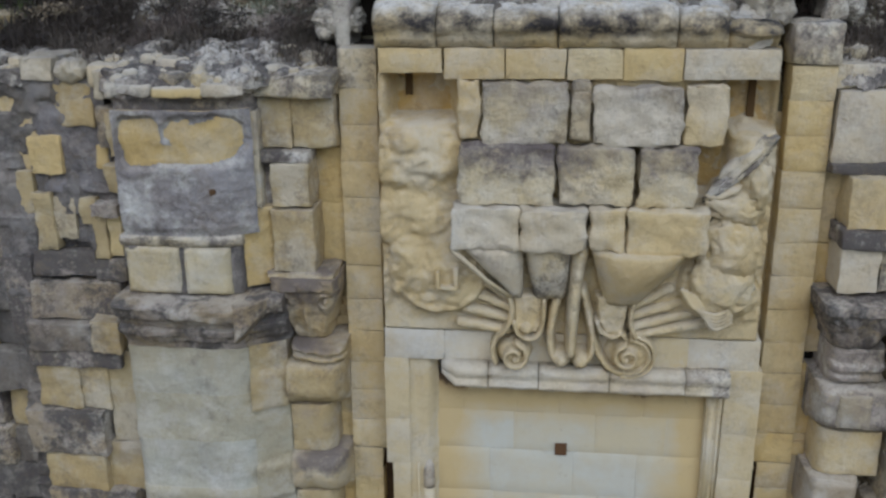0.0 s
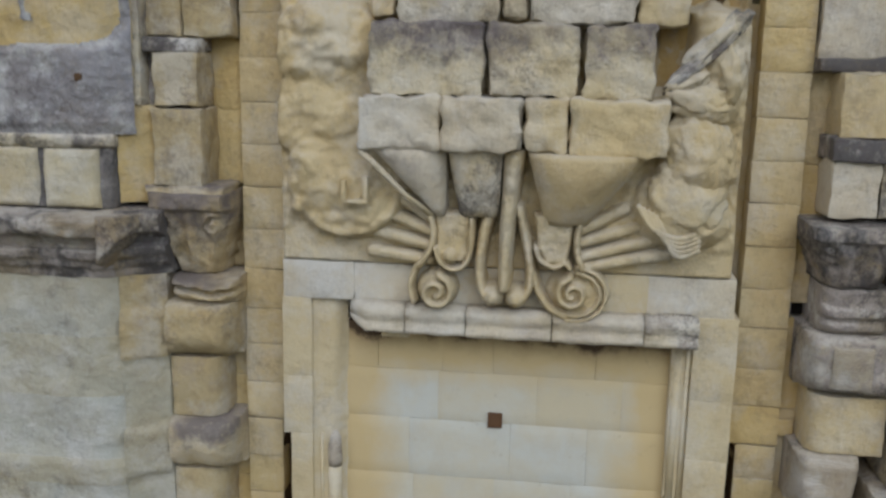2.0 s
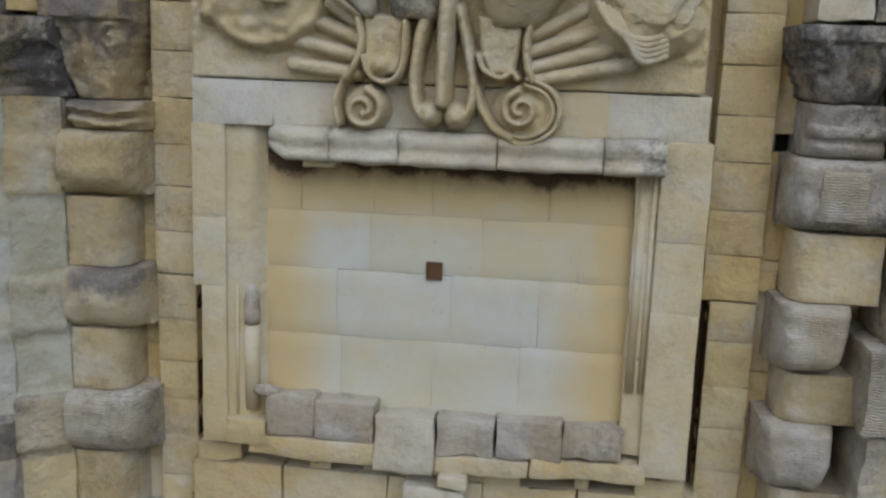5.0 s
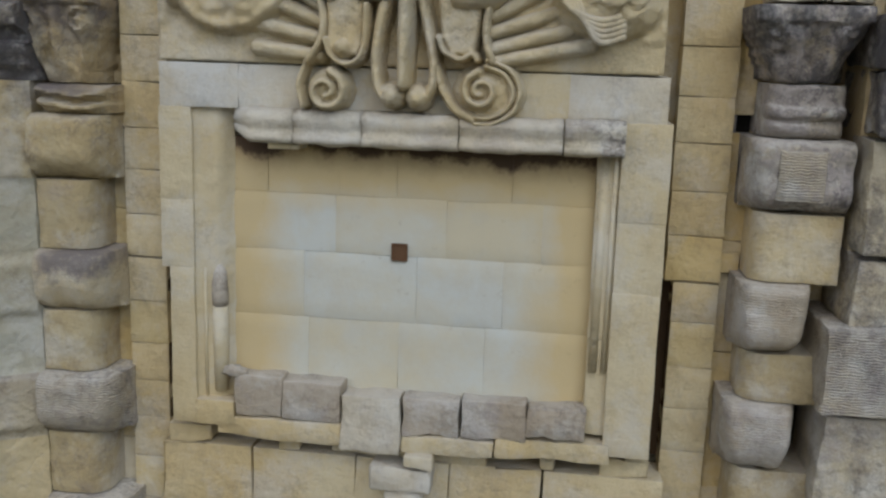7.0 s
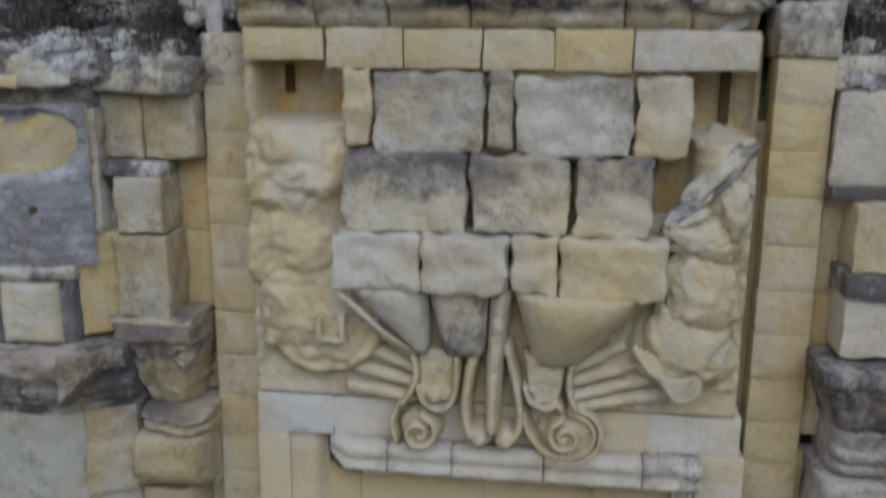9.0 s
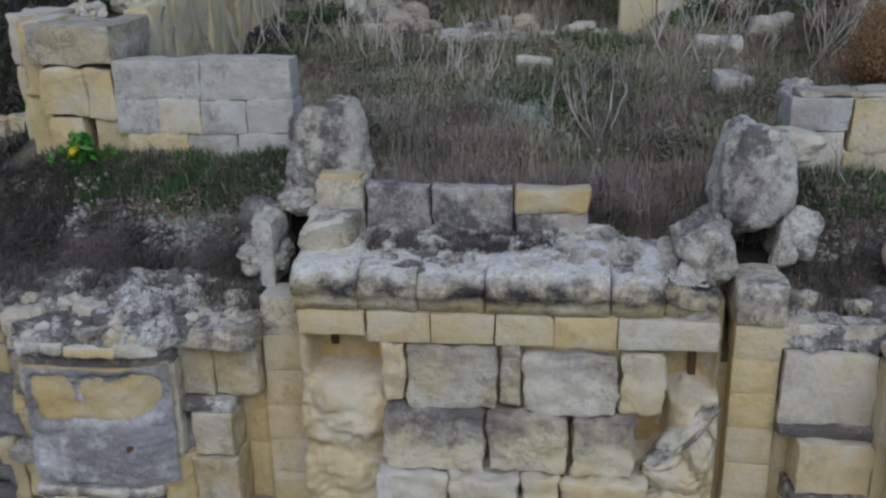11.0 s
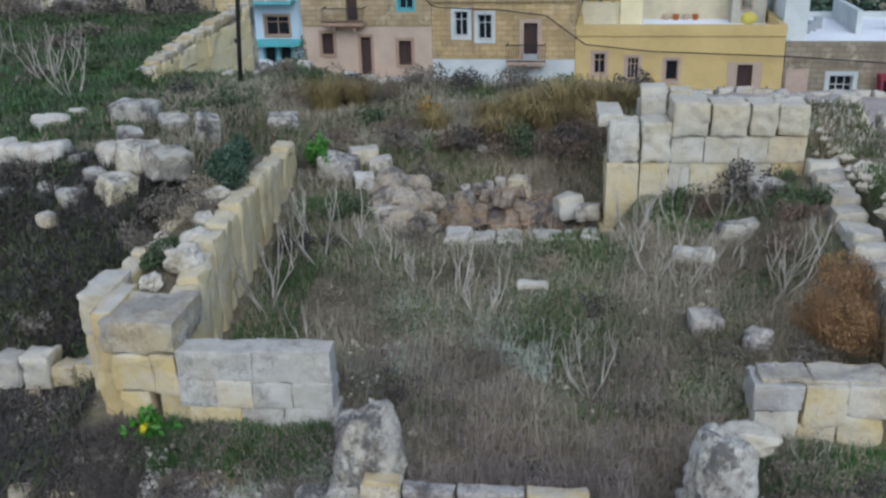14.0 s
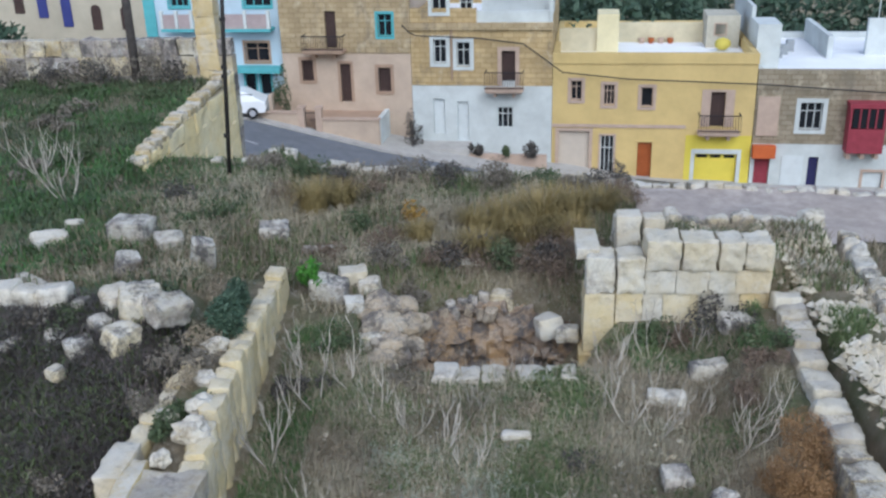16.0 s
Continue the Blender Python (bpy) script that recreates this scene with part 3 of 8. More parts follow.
def wedge(name, top, bottom, z1, z0, y1, y0, mat, n=8, belly=0.03, label=""):
    """A tapering block: its sides close from the top pair of x to the bottom pair."""
    SEED[0] += 1
    verts, faces, m = [], [], 9
    for j in range(n + 1):
        f = j / n
        z, xa, xb, y = z1 + (z0 - z1) * f, top[0] + (bottom[0] - top[0]) * f, top[1] + (bottom[1] - top[1]) * f, y1 + (y0 - y1) * f ** 1.4
        for i in range(m):
            g = i / (m - 1)
            q = Vector((xa + (xb - xa) * g, 0, z)) * 6 + Vector((0, SEED[0], 0))
            e = (abs(2 * g - 1) ** 6) * 0.05
            verts.append((xa + (xb - xa) * g, y - belly * math.sin(math.pi * g) * math.sin(math.pi * (0.25 + 0.7 * f)) + e + 0.02 * noise.noise(q) + 0.01 * noise.noise(q * 3), z))
    k = m * (n + 1)
    verts += [(v[0], 7.3, v[2]) for v in verts]
    for j in range(n):
        for i in range(m - 1):
            a = j * m + i
            faces.append((a, a + m, a + m + 1, a + 1))
        faces.append((j * m, j * m + k, j * m + m + k, j * m + m))
        faces.append((j * m + m - 1, j * m + 2 * m - 1, j * m + 2 * m - 1 + k, j * m + m - 1 + k))
    for i in range(m - 1):
        faces.append((i, i + 1, i + 1 + k, i + k))
        faces.append((n * m + i, n * m + i + k, n * m + i + 1 + k, n * m + i + 1))
    return mesh_ob(name, verts, faces, mat, arms, label)


wedge("shield_block", (-0.66, -0.19), (-0.26, -0.19), 6.675, 6.24, 6.89, 7.02, stone_pale)
wedge("shield_block", (-0.18, 0.17), (-0.10, 0.15), 6.685, 6.24, 6.91, 7.02, stone_worn, label="shield stone streaked with black crust")
wedge("shield_block", (0.33, 1.06), (0.45, 0.72), 6.675, 6.21, 6.87, 7.02, stone_cream, n=12, belly=0.12, label="smooth swollen lower shield")
wedge("shield_block", (0.18, 0.32), (0.16, 0.24), 6.685, 6.26, 6.95, 7.04, stone_cream)
part("moulding", tube([(-0.73, 6.90, 6.66), (-0.62, 6.92, 6.55), (-0.45, 6.98, 6.38), (-0.28, 7.03, 6.24)], 0.022), stone_cream, arms, smooth=True)

def curve(points, n=14):
    """Smooth points through the given ones."""
    out = []
    for i in range(len(points) - 1):
        p0, p1, p2, p3 = (Vector(points[max(0, min(len(points) - 1, i + k))]) for k in (-1, 0, 1, 2))
        for s in range(n):
            t = s / n
            out.append(0.5 * ((2 * p1) + (p2 - p0) * t + (2 * p0 - 5 * p1 + 4 * p2 - p3) * t * t + (3 * p1 - p0 - 3 * p2 + p3) * t ** 3))
    return out + [Vector(points[-1])]


carved = limestone("limestone_carving", (0.55, 0.445, 0.25), (0.58, 0.51, 0.35), 0.16, 0.16, 0.4, 0.35, chalky=0.35)
FOOT_Y = 7.215  # the plane that the carving of the shield's foot rises from


def carve(name, x0, x1, z0, z1, rise, step=0.009, label=""):
    """A low carving: rise(X, Z) gives its height over the plane; only what rises is kept."""
    xs, zs = np.arange(x0, x1 + step, step), np.arange(z0, z1 + step, step)
    gx_, gz_ = np.meshgrid(xs, zs)
    up = rise(gx_, gz_)
    m = len(xs)
    verts = []
    for x, z, h_ in zip(gx_.ravel(), gz_.ravel(), up.ravel()):
        q = Vector((x * 9, 2, z * 9))
        worn = 0.012 * noise.noise(q) + 0.007 * noise.noise(q * 2.7) + 0.004 * noise.noise(q * 6)
        verts.append((x, FOOT_Y - max(0.0, h_) + worn * min(1.0, max(0.0, h_) * 12), z))
    on_ = up.ravel() > 0.0
    faces = []
    for b in range(len(zs) - 1):
        for a in range(m - 1):
            quad = (b * m + a, b * m + a + 1, (b + 1) * m + a + 1, (b + 1) * m + a)
            if on_[quad[0]] or on_[quad[1]] or on_[quad[2]] or on_[quad[3]]:
                faces.append(quad)
    return mesh_ob(name, verts, faces, carved, arms, label)


def stroke(points, wide, high, n=10):
    """The rise of a rounded band along a smooth line; wide and high may taper from first to last."""
    pts = [(p.x, p.z) for p in curve([(x, 0, z) for x, z in points], n)]
    w0, w1 = wide if isinstance(wide, tuple) else (wide, wide)
    h0, h1 = high if isinstance(high, tuple) else (high, high)

    def rise(X, Z):
        best = np.full(X.shape, -1.0)
        for i in range(len(pts) - 1):
            (ax_, az_), (bx_, bz_) = pts[i], pts[i + 1]
            dx, dz = bx_ - ax_, bz_ - az_
            t = np.clip(((X - ax_) * dx + (Z - az_) * dz) / max(1e-9, dx * dx + dz * dz), 0, 1)
            f = (i + t) / (len(pts) - 1)
            d = np.hypot(X - ax_ - t * dx, Z - az_ - t * dz) / (w0 + (w1 - w0) * f)
            best = np.maximum(best, np.where(d < 1, (h0 + (h1 - h0) * f) * np.sqrt(np.clip(1 - d ** 2.6, 0, 1)), -1.0))
        return best
    return rise


def disc(cx, cz, rx, rz, high, power=2.6):
    def rise(X, Z):
        d = np.hypot((X - cx) / rx, (Z - cz) / rz)
        return np.where(d < 1, high * np.sqrt(np.clip(1 - d ** power, 0, 1)), -1.0)
    return rise


def panel_rise(za, zb, left, right, high):
    """A flat tongue between two edges, each a table of height and x."""
    def rise(X, Z):
        zt = [p[0] for p in left]
        l, r = np.interp(Z, zt, [p[1] for p in left]), np.interp(Z, zt, [p[1] for p in right])
        e = np.minimum(np.minimum(X - l, r - X), np.minimum(Z - za, zb - Z))
        return np.where(e > 0, high * np.sqrt(np.clip(1 - (1 - np.clip(e / 0.03, 0, 1)) ** 2, 0, 1)), -1.0)
    return rise


def most_of(*rises):
    return lambda X, Z: np.maximum.reduce([r(X, Z) for r in rises])


def spiral(cx, cz, turn, big, turns=1.45):
    return [(cx + turn * big * (1 - 0.78 * i / 15) * math.cos(i / 15 * turns * 2 * math.pi + 1.8), cz + big * (1 - 0.78 * i / 15) * math.sin(i / 15 * turns * 2 * math.pi + 1.8)) for i in range(16)]


# the rays, left and right of the shield's foot
for a, b in (((-0.27, 6.19), (-0.50, 6.33)), ((-0.28, 6.115), (-0.58, 6.225)), ((-0.29, 6.02), (-0.66, 6.10)), ((-0.30, 5.925), (-0.69, 5.965)),
             ((0.69, 6.17), (0.95, 6.31)), ((0.69, 6.085), (1.04, 6.20)), ((0.70, 5.995), (1.12, 6.11)), ((0.72, 5.925), (1.24, 6.03))):
    carve("ray", min(a[0], b[0]) - 0.06, max(a[0], b[0]) + 0.06, min(a[1], b[1]) - 0.06, max(a[1], b[1]) + 0.06, stroke([a, ((a[0] + b[0]) / 2, (a[1] + b[1]) / 2), b], (0.046, 0.052), (0.145, 0.115), 2))
# scrolls, ribbons, bells and the long stem between them
carve("scroll", -0.44, -0.08, 5.55, 5.92, most_of(disc(-0.25, 5.73, 0.145, 0.14, 0.185), stroke(spiral(-0.25, 5.73, -1, 0.115), (0.036, 0.026), (0.235, 0.245), 3)))
carve("scroll", 0.46, 0.92, 5.53, 5.94, most_of(disc(0.65, 5.755, 0.13, 0.13, 0.185), stroke(spiral(0.645, 5.76, 1, 0.105), (0.032, 0.024), (0.235, 0.245), 3), disc(0.68, 5.745, 0.22, 0.18, 0.145),
      *[stroke([(0.655 + r * math.cos(a), 5.75 + 0.88 * r * math.sin(a)) for a in (1.5, 0.8, 0.1, -0.6, -1.3, -1.8)], 0.02, 0.185 - 0.12 * (r - 0.16), 4) for r in (0.165, 0.205)]))
carve("ribbon", -0.48, -0.22, 5.58, 6.30, most_of(stroke([(-0.30, 6.27), (-0.27, 6.12), (-0.295, 6.0), (-0.36, 5.90)], (0.034, 0.03), 0.205), stroke([(-0.38, 5.89), (-0.425, 5.76), (-0.40, 5.64)], 0.026, 0.17)))
carve("ribbon", 0.62, 0.76, 5.87, 6.31, stroke([(0.69, 6.27), (0.66, 6.15), (0.665, 6.02), (0.70, 5.92)], (0.034, 0.028), 0.205))
carve("bell", -0.30, 0.02, 5.85, 6.28, most_of(panel_rise(5.92, 6.27, [(5.9, -0.20), (6.0, -0.26), (6.27, -0.275)], [(5.9, -0.08), (6.0, -0.03), (6.27, -0.02)], 0.175), stroke([(-0.255, 6.02), (-0.22, 5.93), (-0.14, 5.885), (-0.06, 5.92), (-0.025, 6.03), (-0.02, 6.22)], 0.024, 0.225), disc(-0.155, 5.975, 0.075, 0.07, 0.25, 2.0)))
carve("bell", 0.35, 0.68, 5.88, 6.29, most_of(panel_rise(5.94, 6.275, [(5.92, 0.47), (6.05, 0.40), (6.28, 0.37)], [(5.92, 0.60), (6.05, 0.625), (6.28, 0.655)], 0.19), stroke([(0.395, 6.05), (0.43, 5.97), (0.52, 5.93), (0.585, 5.96), (0.615, 5.93)], 0.024, 0.225)))
carve("ribbon", -0.03, 0.20, 5.60, 6.30, most_of(stroke([(0.09, 6.26), (0.055, 6.10), (0.035, 5.92), (0.05, 5.77), (0.11, 5.67)], (0.05, 0.036), (0.19, 0.21)), disc(0.13, 5.715, 0.085, 0.085, 0.255, 2.2)))
carve("ribbon", 0.19, 0.43, 5.60, 6.34, most_of(stroke([(0.28, 6.30), (0.325, 6.12), (0.365, 5.92), (0.36, 5.77), (0.30, 5.67)], (0.042, 0.034), (0.20, 0.21)), disc(0.28, 5.71, 0.085, 0.085, 0.255, 2.2)))
carve("ribbon", 0.33, 0.66, 5.55, 5.92, stroke([(0.385, 5.88), (0.42, 5.76), (0.50, 5.65), (0.60, 5.60)], (0.03, 0.042), 0.175))
carve("stem", 0.12, 0.32, 5.70, 6.66, stroke([(0.24, 6.62), (0.22, 6.35), (0.205, 6.05), (0.20, 5.78)], (0.072, 0.046), (0.30, 0.265)))


def ribbon(pts, wide, label=""):
    return part("ribbon", tube(pts, wide, 10, 1.1), carved, arms, label, True)


# wing curls of the broken figure
for k in range(5):
    ribbon(curve([(1.02 + 0.03 * k, 7.02, 6.36 - 0.015 * k), (1.12 + 0.02 * k, 6.985, 6.22 - 0.012 * k), (1.28, 6.99, 6.16 - 0.028 * k), (1.42, 7.05, 6.2 - 0.03 * k)], 5), 0.020)
for k, (x, z, rx, rz, tilt, m) in enumerate(((1.36, 7.27, 0.30, 0.055, -44, stone_dark), (1.42, 7.36, 0.27, 0.07, -46, stone_worn), (1.28, 7.12, 0.16, 0.08, -35, stone_cream), (1.36, 7.0, 0.22, 0.11, 8, stone_cream), (1.52, 7.18, 0.09, 0.2, 0, stone_cream))):
    frag = part("fragment", blob((0, 0, 0), (rx, 0.11, rz), 0.36, 4, 2.0, 40 + k * 3.3), m, arms, "broken carved fragment", True)
    frag.matrix_basis = pose(x, 7.05, z, 0, tilt, 0)
hollow_mat = limestone("limestone_deep_ochre", (0.50, 0.34, 0.12), (0.53, 0.39, 0.17), 0.02, 0.02, 0.1, 0.15)
for x0, x1, z0, z1 in ((-1.235, -0.735, 7.61, 7.96), (1.29, 1.63, 7.57, 7.95)):
    stone("hollow_back", x0, x1, 7.435, 7.5, z0, z1, hollow_mat, arms, 0.01, 0.08, 0.004, 0.012, label="smooth ochre back of a hollow")
stone("hollow_back", 1.12, 1.34, 7.37, 7.5, 7.08, 7.54, hollow_mat, arms, 0.01, 0.08, 0.004, 0.02, label="smooth ochre back of a hollow")
# brown blocks stand for the shade inside two slots that are not cut
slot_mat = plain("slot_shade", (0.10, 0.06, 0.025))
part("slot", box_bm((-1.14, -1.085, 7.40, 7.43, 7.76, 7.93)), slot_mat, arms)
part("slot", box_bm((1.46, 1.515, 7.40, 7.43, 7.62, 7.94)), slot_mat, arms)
# worn figure on the shield's far side
for k, (x, z, rx, rz, y, m) in enumerate(((1.38, 6.70, 0.2, 0.26, 7.04, "c"), (1.32, 6.42, 0.24, 0.26, 7.05, "c"))):
    lumpy = part("figure_lump", blob((0, 0, 0), (rx, 0.09, rz), 0.22, 5, 2.3, 7 + k * 2.7), MATS[m], arms, "", True)
    lumpy.matrix_basis = pose(x, y, z, 0, (k * 37) % 50 - 25, 0)
for x0, x1, z0, z1 in ((-0.86, -0.70, 6.31, 6.33), (-0.72, -0.70, 6.33, 6.48), (-0.86, -0.84, 6.33, 6.45)):
    stone("carved_fillet", x0, x1, 6.955, 7.15, z0, z1, stone_cream, arms, 0.006)

# weathering of the finer carving
for ch in arms.children:
    if ch.name.split(".")[0] in ("moulding", "carved_fillet"):
        for v in ch.data.vertices:
            w = Vector(v.co)
            s = 0.007 * noise.noise(w * 6) + 0.007 * noise.noise(w * 23)
            v.co = w + Vector((s, 0.6 * s + 0.008 * noise.noise(w * 14 + Vector((3, 0, 0))), s * 0.8))

# inscription frame
surround = thing("inscription_tablet", "blank inscription tablet of pale slabs in a moulded limestone frame", "tablet")


def bar(name, x0, x1, y0, z0, z1, mat, r=0.007, y1=7.6, low=0.008, rough=0.006, label="", jit=0.015):
    return stone(name, x0, x1, y0, y1, z0, z1, mat, surround, r, 0.09, rough, low, label=label, jit=jit)


for x0, x1, m in ((-1.325, -0.828, "f"), (-0.827, 0.622, "f"), (0.623, 1.138, "t"), (1.139, 1.70, "f")):
    bar("fascia", x0, x1, 7.19, 5.60, 5.865, MATS[m], 0.003, 7.6, 0.005, 0.003, "", 0.002)
for z0, z1, m, xl in ((5.03, 5.602, "t", -1.335), (4.6, 5.03, "t", -1.335), (3.58, 4.60, "t", -1.285)):
    bar("jamb", xl, -1.125, 7.19, z0, z1 + 0.001, MATS[m], 0.003, 7.6, 0.005, 0.003, "", 0.0)
    bar("jamb", 1.455, 1.735, 7.19, z0, z1 + 0.001, MATS[m], 0.003, 7.6, 0.005, 0.003, "", 0.0)
for z0, z1 in ((4.95, 5.61), (4.3, 4.95), (3.70, 4.30)):
    relief("inner_jamb", -1.13, -0.89, z0 - 0.002, z1 + 0.002, lambda x, z: 7.212 + 0.014 * smooth01((x + 1.115) / 0.02) + 0.075 * smooth01((x + 1.0) / 0.11) ** 1.5 + skin(x, z, 0.35, 91), tablet_mat, surround, 0.02, 0.002, back=7.6)
    bar("inner_jamb", 1.325, 1.47, 7.225, z0, z1, tablet_mat)
part("bead", tube([(-0.975, 7.245, 3.8), (-0.975, 7.24, 4.1), (-0.975, 7.238, 4.36)], [0.046, 0.05, 0.05], 12), tablet_mat, surround, "", True)
part("bead", tube([(-0.975, 7.237, 4.363), (-0.972, 7.23, 4.42), (-0.975, 7.226, 4.50), (-0.97, 7.232, 4.57), (-0.98, 7.245, 4.62)], [0.05, 0.054, 0.05, 0.042, 0.018], 12), MATS["m"], surround, "grey worn end of a round bead", True)
part("bead", tube([(-1.065, 7.224, 3.70), (-1.065, 7.22, 4.60)], 0.010, 8), tablet_mat, surround, smooth=True)
part("bead", tube([(1.365, 7.235, 4.1), (1.365, 7.23, 5.45)], 0.03, 10), tablet_mat, surround, smooth=True)
part("bead", tube([(1.43, 7.222, 4.1), (1.43, 7.222, 5.48)], 0.016, 8), tablet_mat, surround, smooth=True)


def hood(x0, x1, mat, cut=0.0):
    """A length of the hood moulding over the panel."""
    SEED[0] += 1
    prof = [(7.24, 5.415), (7.12, 5.405), (7.06, 5.42), (7.05, 5.455), (7.085, 5.475), (7.075, 5.51), (7.045, 5.55), (7.06, 5.585), (7.10, 5.61), (7.24, 5.62)]
    n, m = max(3, int((x1 - x0) / 0.06)), len(prof)
    verts, faces = [], []
    for i in range(n + 1):
        u = x0 + 0.004 + (x1 - x0 - 0.008) * i / n
        for k, (y, z) in enumerate(prof):
            q = Vector((u * 6, y * 6, z * 6 + SEED[0]))
            back = cut * smooth01(1 - i / n * 3.2)
            verts.append((u, min(7.235, y + back * 0.14 + 0.012 * noise.noise(q)), z + back * 0.06 * (k < 5) + 0.014 * noise.noise(q * 1.7)))
    for i in range(n):
        for k in range(m):
            a, b = i * m + k, i * m + (k + 1) % m
            faces.append((a, b, b + m, a + m))
    faces += [list(range(m))[::-1], [n * m + k for k in range(m)]]
    return mesh_ob("hood_moulding", verts, faces, mat, surround)


hood(-0.86, -0.46, stone_pale, 1.0)
hood(-0.46, -0.05, stone_pale)
hood(-0.05, 0.52, stone_pale)
hood(0.52, 1.12, stone_pale)
hood(1.12, 1.47, stone_worn)
bar("drip", -0.62, -0.43, 7.12, 5.375, 5.41, stone_cream, 0.006)

# sill: worn grey blocks with one new cream block
for x0, x1, z0, z1, y, m in ((-0.87, -0.56, 3.66, 3.93, 7.165, "m"), (-0.555, -0.175, 3.655, 3.92, 7.155, "m"), (-0.165, 0.205, 3.50, 3.865, 7.13, "p"), (0.215, 0.575, 3.62, 3.87, 7.16, "m"),
                             (0.58, 0.985, 3.63, 3.88, 7.16, "m"), (0.99, 1.34, 3.665, 3.87, 7.15, "m")):
    bar("sill_block", x0 - 0.002, x1 + 0.002, y, z0, z1, MATS[m], 0.022, 7.5, 0.012, 0.016, "", 0.02)
for x0, x1, z0, z1 in ((-1.13, -0.86, 3.58, 3.75), (-1.0, -0.165, 3.515, 3.65), (0.21, 0.80, 3.50, 3.62), (0.80, 1.50, 3.525, 3.665)):
    bar("sill_bed", x0, x1, 7.16, z0, z1, stone_cream, 0.025, 7.6, 0.02)
part("scroll_foot", blob((-0.87, 7.20, 3.945), (0.075, 0.04, 0.04), 0.5, 3, 3, 2), MATS["m"], surround, smooth=True)

# blank panel of large slabs, a square socket in the middle
panel = surround


def panel_stone():
    """Cream slabs bleached in drifts, ochre towards the rim, darker in drip-shaped streaks under the hood."""
    n = Nodes("panel_limestone")
    p = n.node("ShaderNodeSeparateXYZ", Vector=n.pos.outputs["Position"])
    dx = n.math("ABSOLUTE", n.math("DIVIDE", n.math("SUBTRACT", p.outputs[0], 0.2), 0.98))
    dz = n.math("MAXIMUM", n.math("DIVIDE", n.math("SUBTRACT", p.outputs[2], 4.35), 0.85), 0.0)
    d = n.math("ADD", n.math("MAXIMUM", dx, dz), n.math("MULTIPLY", n.math("SUBTRACT", n.noise(2.0, 5, 0.6), 0.5), 0.5))
    rnd = n.node("ShaderNodeObjectInfo").outputs["Random"]
    tone = n.math("ADD", n.math("MULTIPLY", rnd, 0.22), n.noise(1.5, 6, 0.65))
    c = n.mix(n.ramp(tone, 0.46, 0.74), (0.54, 0.485, 0.345), (0.53, 0.54, 0.49))
    c = n.mix(n.ramp(n.noise(5.0, 7, 0.7), 0.45, 0.7, 0.0, 0.5), c, (0.48, 0.44, 0.345))
    c = n.mix(n.ramp(d, 0.72, 0.98, 0.0, 0.9), c, (0.54, 0.42, 0.215))
    c = n.mix(n.ramp(n.noise(9, 7, 0.75), 0.38, 0.28, 0.0, 0.4), c, (0.27, 0.21, 0.13))
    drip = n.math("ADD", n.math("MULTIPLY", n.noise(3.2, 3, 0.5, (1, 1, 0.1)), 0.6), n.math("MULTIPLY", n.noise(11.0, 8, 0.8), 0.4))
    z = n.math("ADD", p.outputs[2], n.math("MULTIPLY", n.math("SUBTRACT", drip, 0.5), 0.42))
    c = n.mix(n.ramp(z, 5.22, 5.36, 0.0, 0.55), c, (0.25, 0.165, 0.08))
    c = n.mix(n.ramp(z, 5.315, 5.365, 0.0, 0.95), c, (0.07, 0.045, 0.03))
    return n.done(c, 0.9, n.math("ADD", n.math("MULTIPLY", n.noise(30, 6), 0.3), n.noise(5, 5)), 0.25, 0.02)


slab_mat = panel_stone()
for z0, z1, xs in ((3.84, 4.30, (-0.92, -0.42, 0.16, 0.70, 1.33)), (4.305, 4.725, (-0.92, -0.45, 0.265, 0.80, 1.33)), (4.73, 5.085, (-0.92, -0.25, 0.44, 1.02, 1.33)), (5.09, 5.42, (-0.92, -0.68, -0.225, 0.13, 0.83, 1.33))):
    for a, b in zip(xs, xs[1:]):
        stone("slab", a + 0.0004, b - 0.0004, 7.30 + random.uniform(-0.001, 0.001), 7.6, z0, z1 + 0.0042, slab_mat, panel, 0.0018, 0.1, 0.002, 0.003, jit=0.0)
sock = plain("socket_shade", (0.13, 0.07, 0.035))
part("socket", box_bm((0.105, 0.205, 7.285, 7.297, 4.70, 4.71), (0.105, 0.205, 7.285, 7.297, 4.80, 4.81), (0.105, 0.115, 7.285, 7.297, 4.71, 4.80), (0.195, 0.205, 7.285, 7.297, 4.71, 4.80), (0.115, 0.195, 7.292, 7.297, 4.71, 4.80)), sock, panel, "small square brown socket")

# dark brown sheets colour in the shade of the two narrow recesses
recess_shade = plain("recess_shade_brown", (0.09, 0.055, 0.028), 0.2)
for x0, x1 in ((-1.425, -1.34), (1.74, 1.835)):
    recess = thing("wall_recess", "narrow recess beside the tablet frame, its shade coloured in", "wall", kind="structure")
    part("recess_back", box_bm((x0, x1, 7.60, 7.615, 3.45, 4.62)), recess_shade, recess)
    part("recess_cheek", box_bm((x0 + (0.0 if x0 < 0 else 0.088), x0 + (0.005 if x0 < 0 else 0.093), 7.46, 7.6, 3.45, 4.60)), recess_shade, recess)

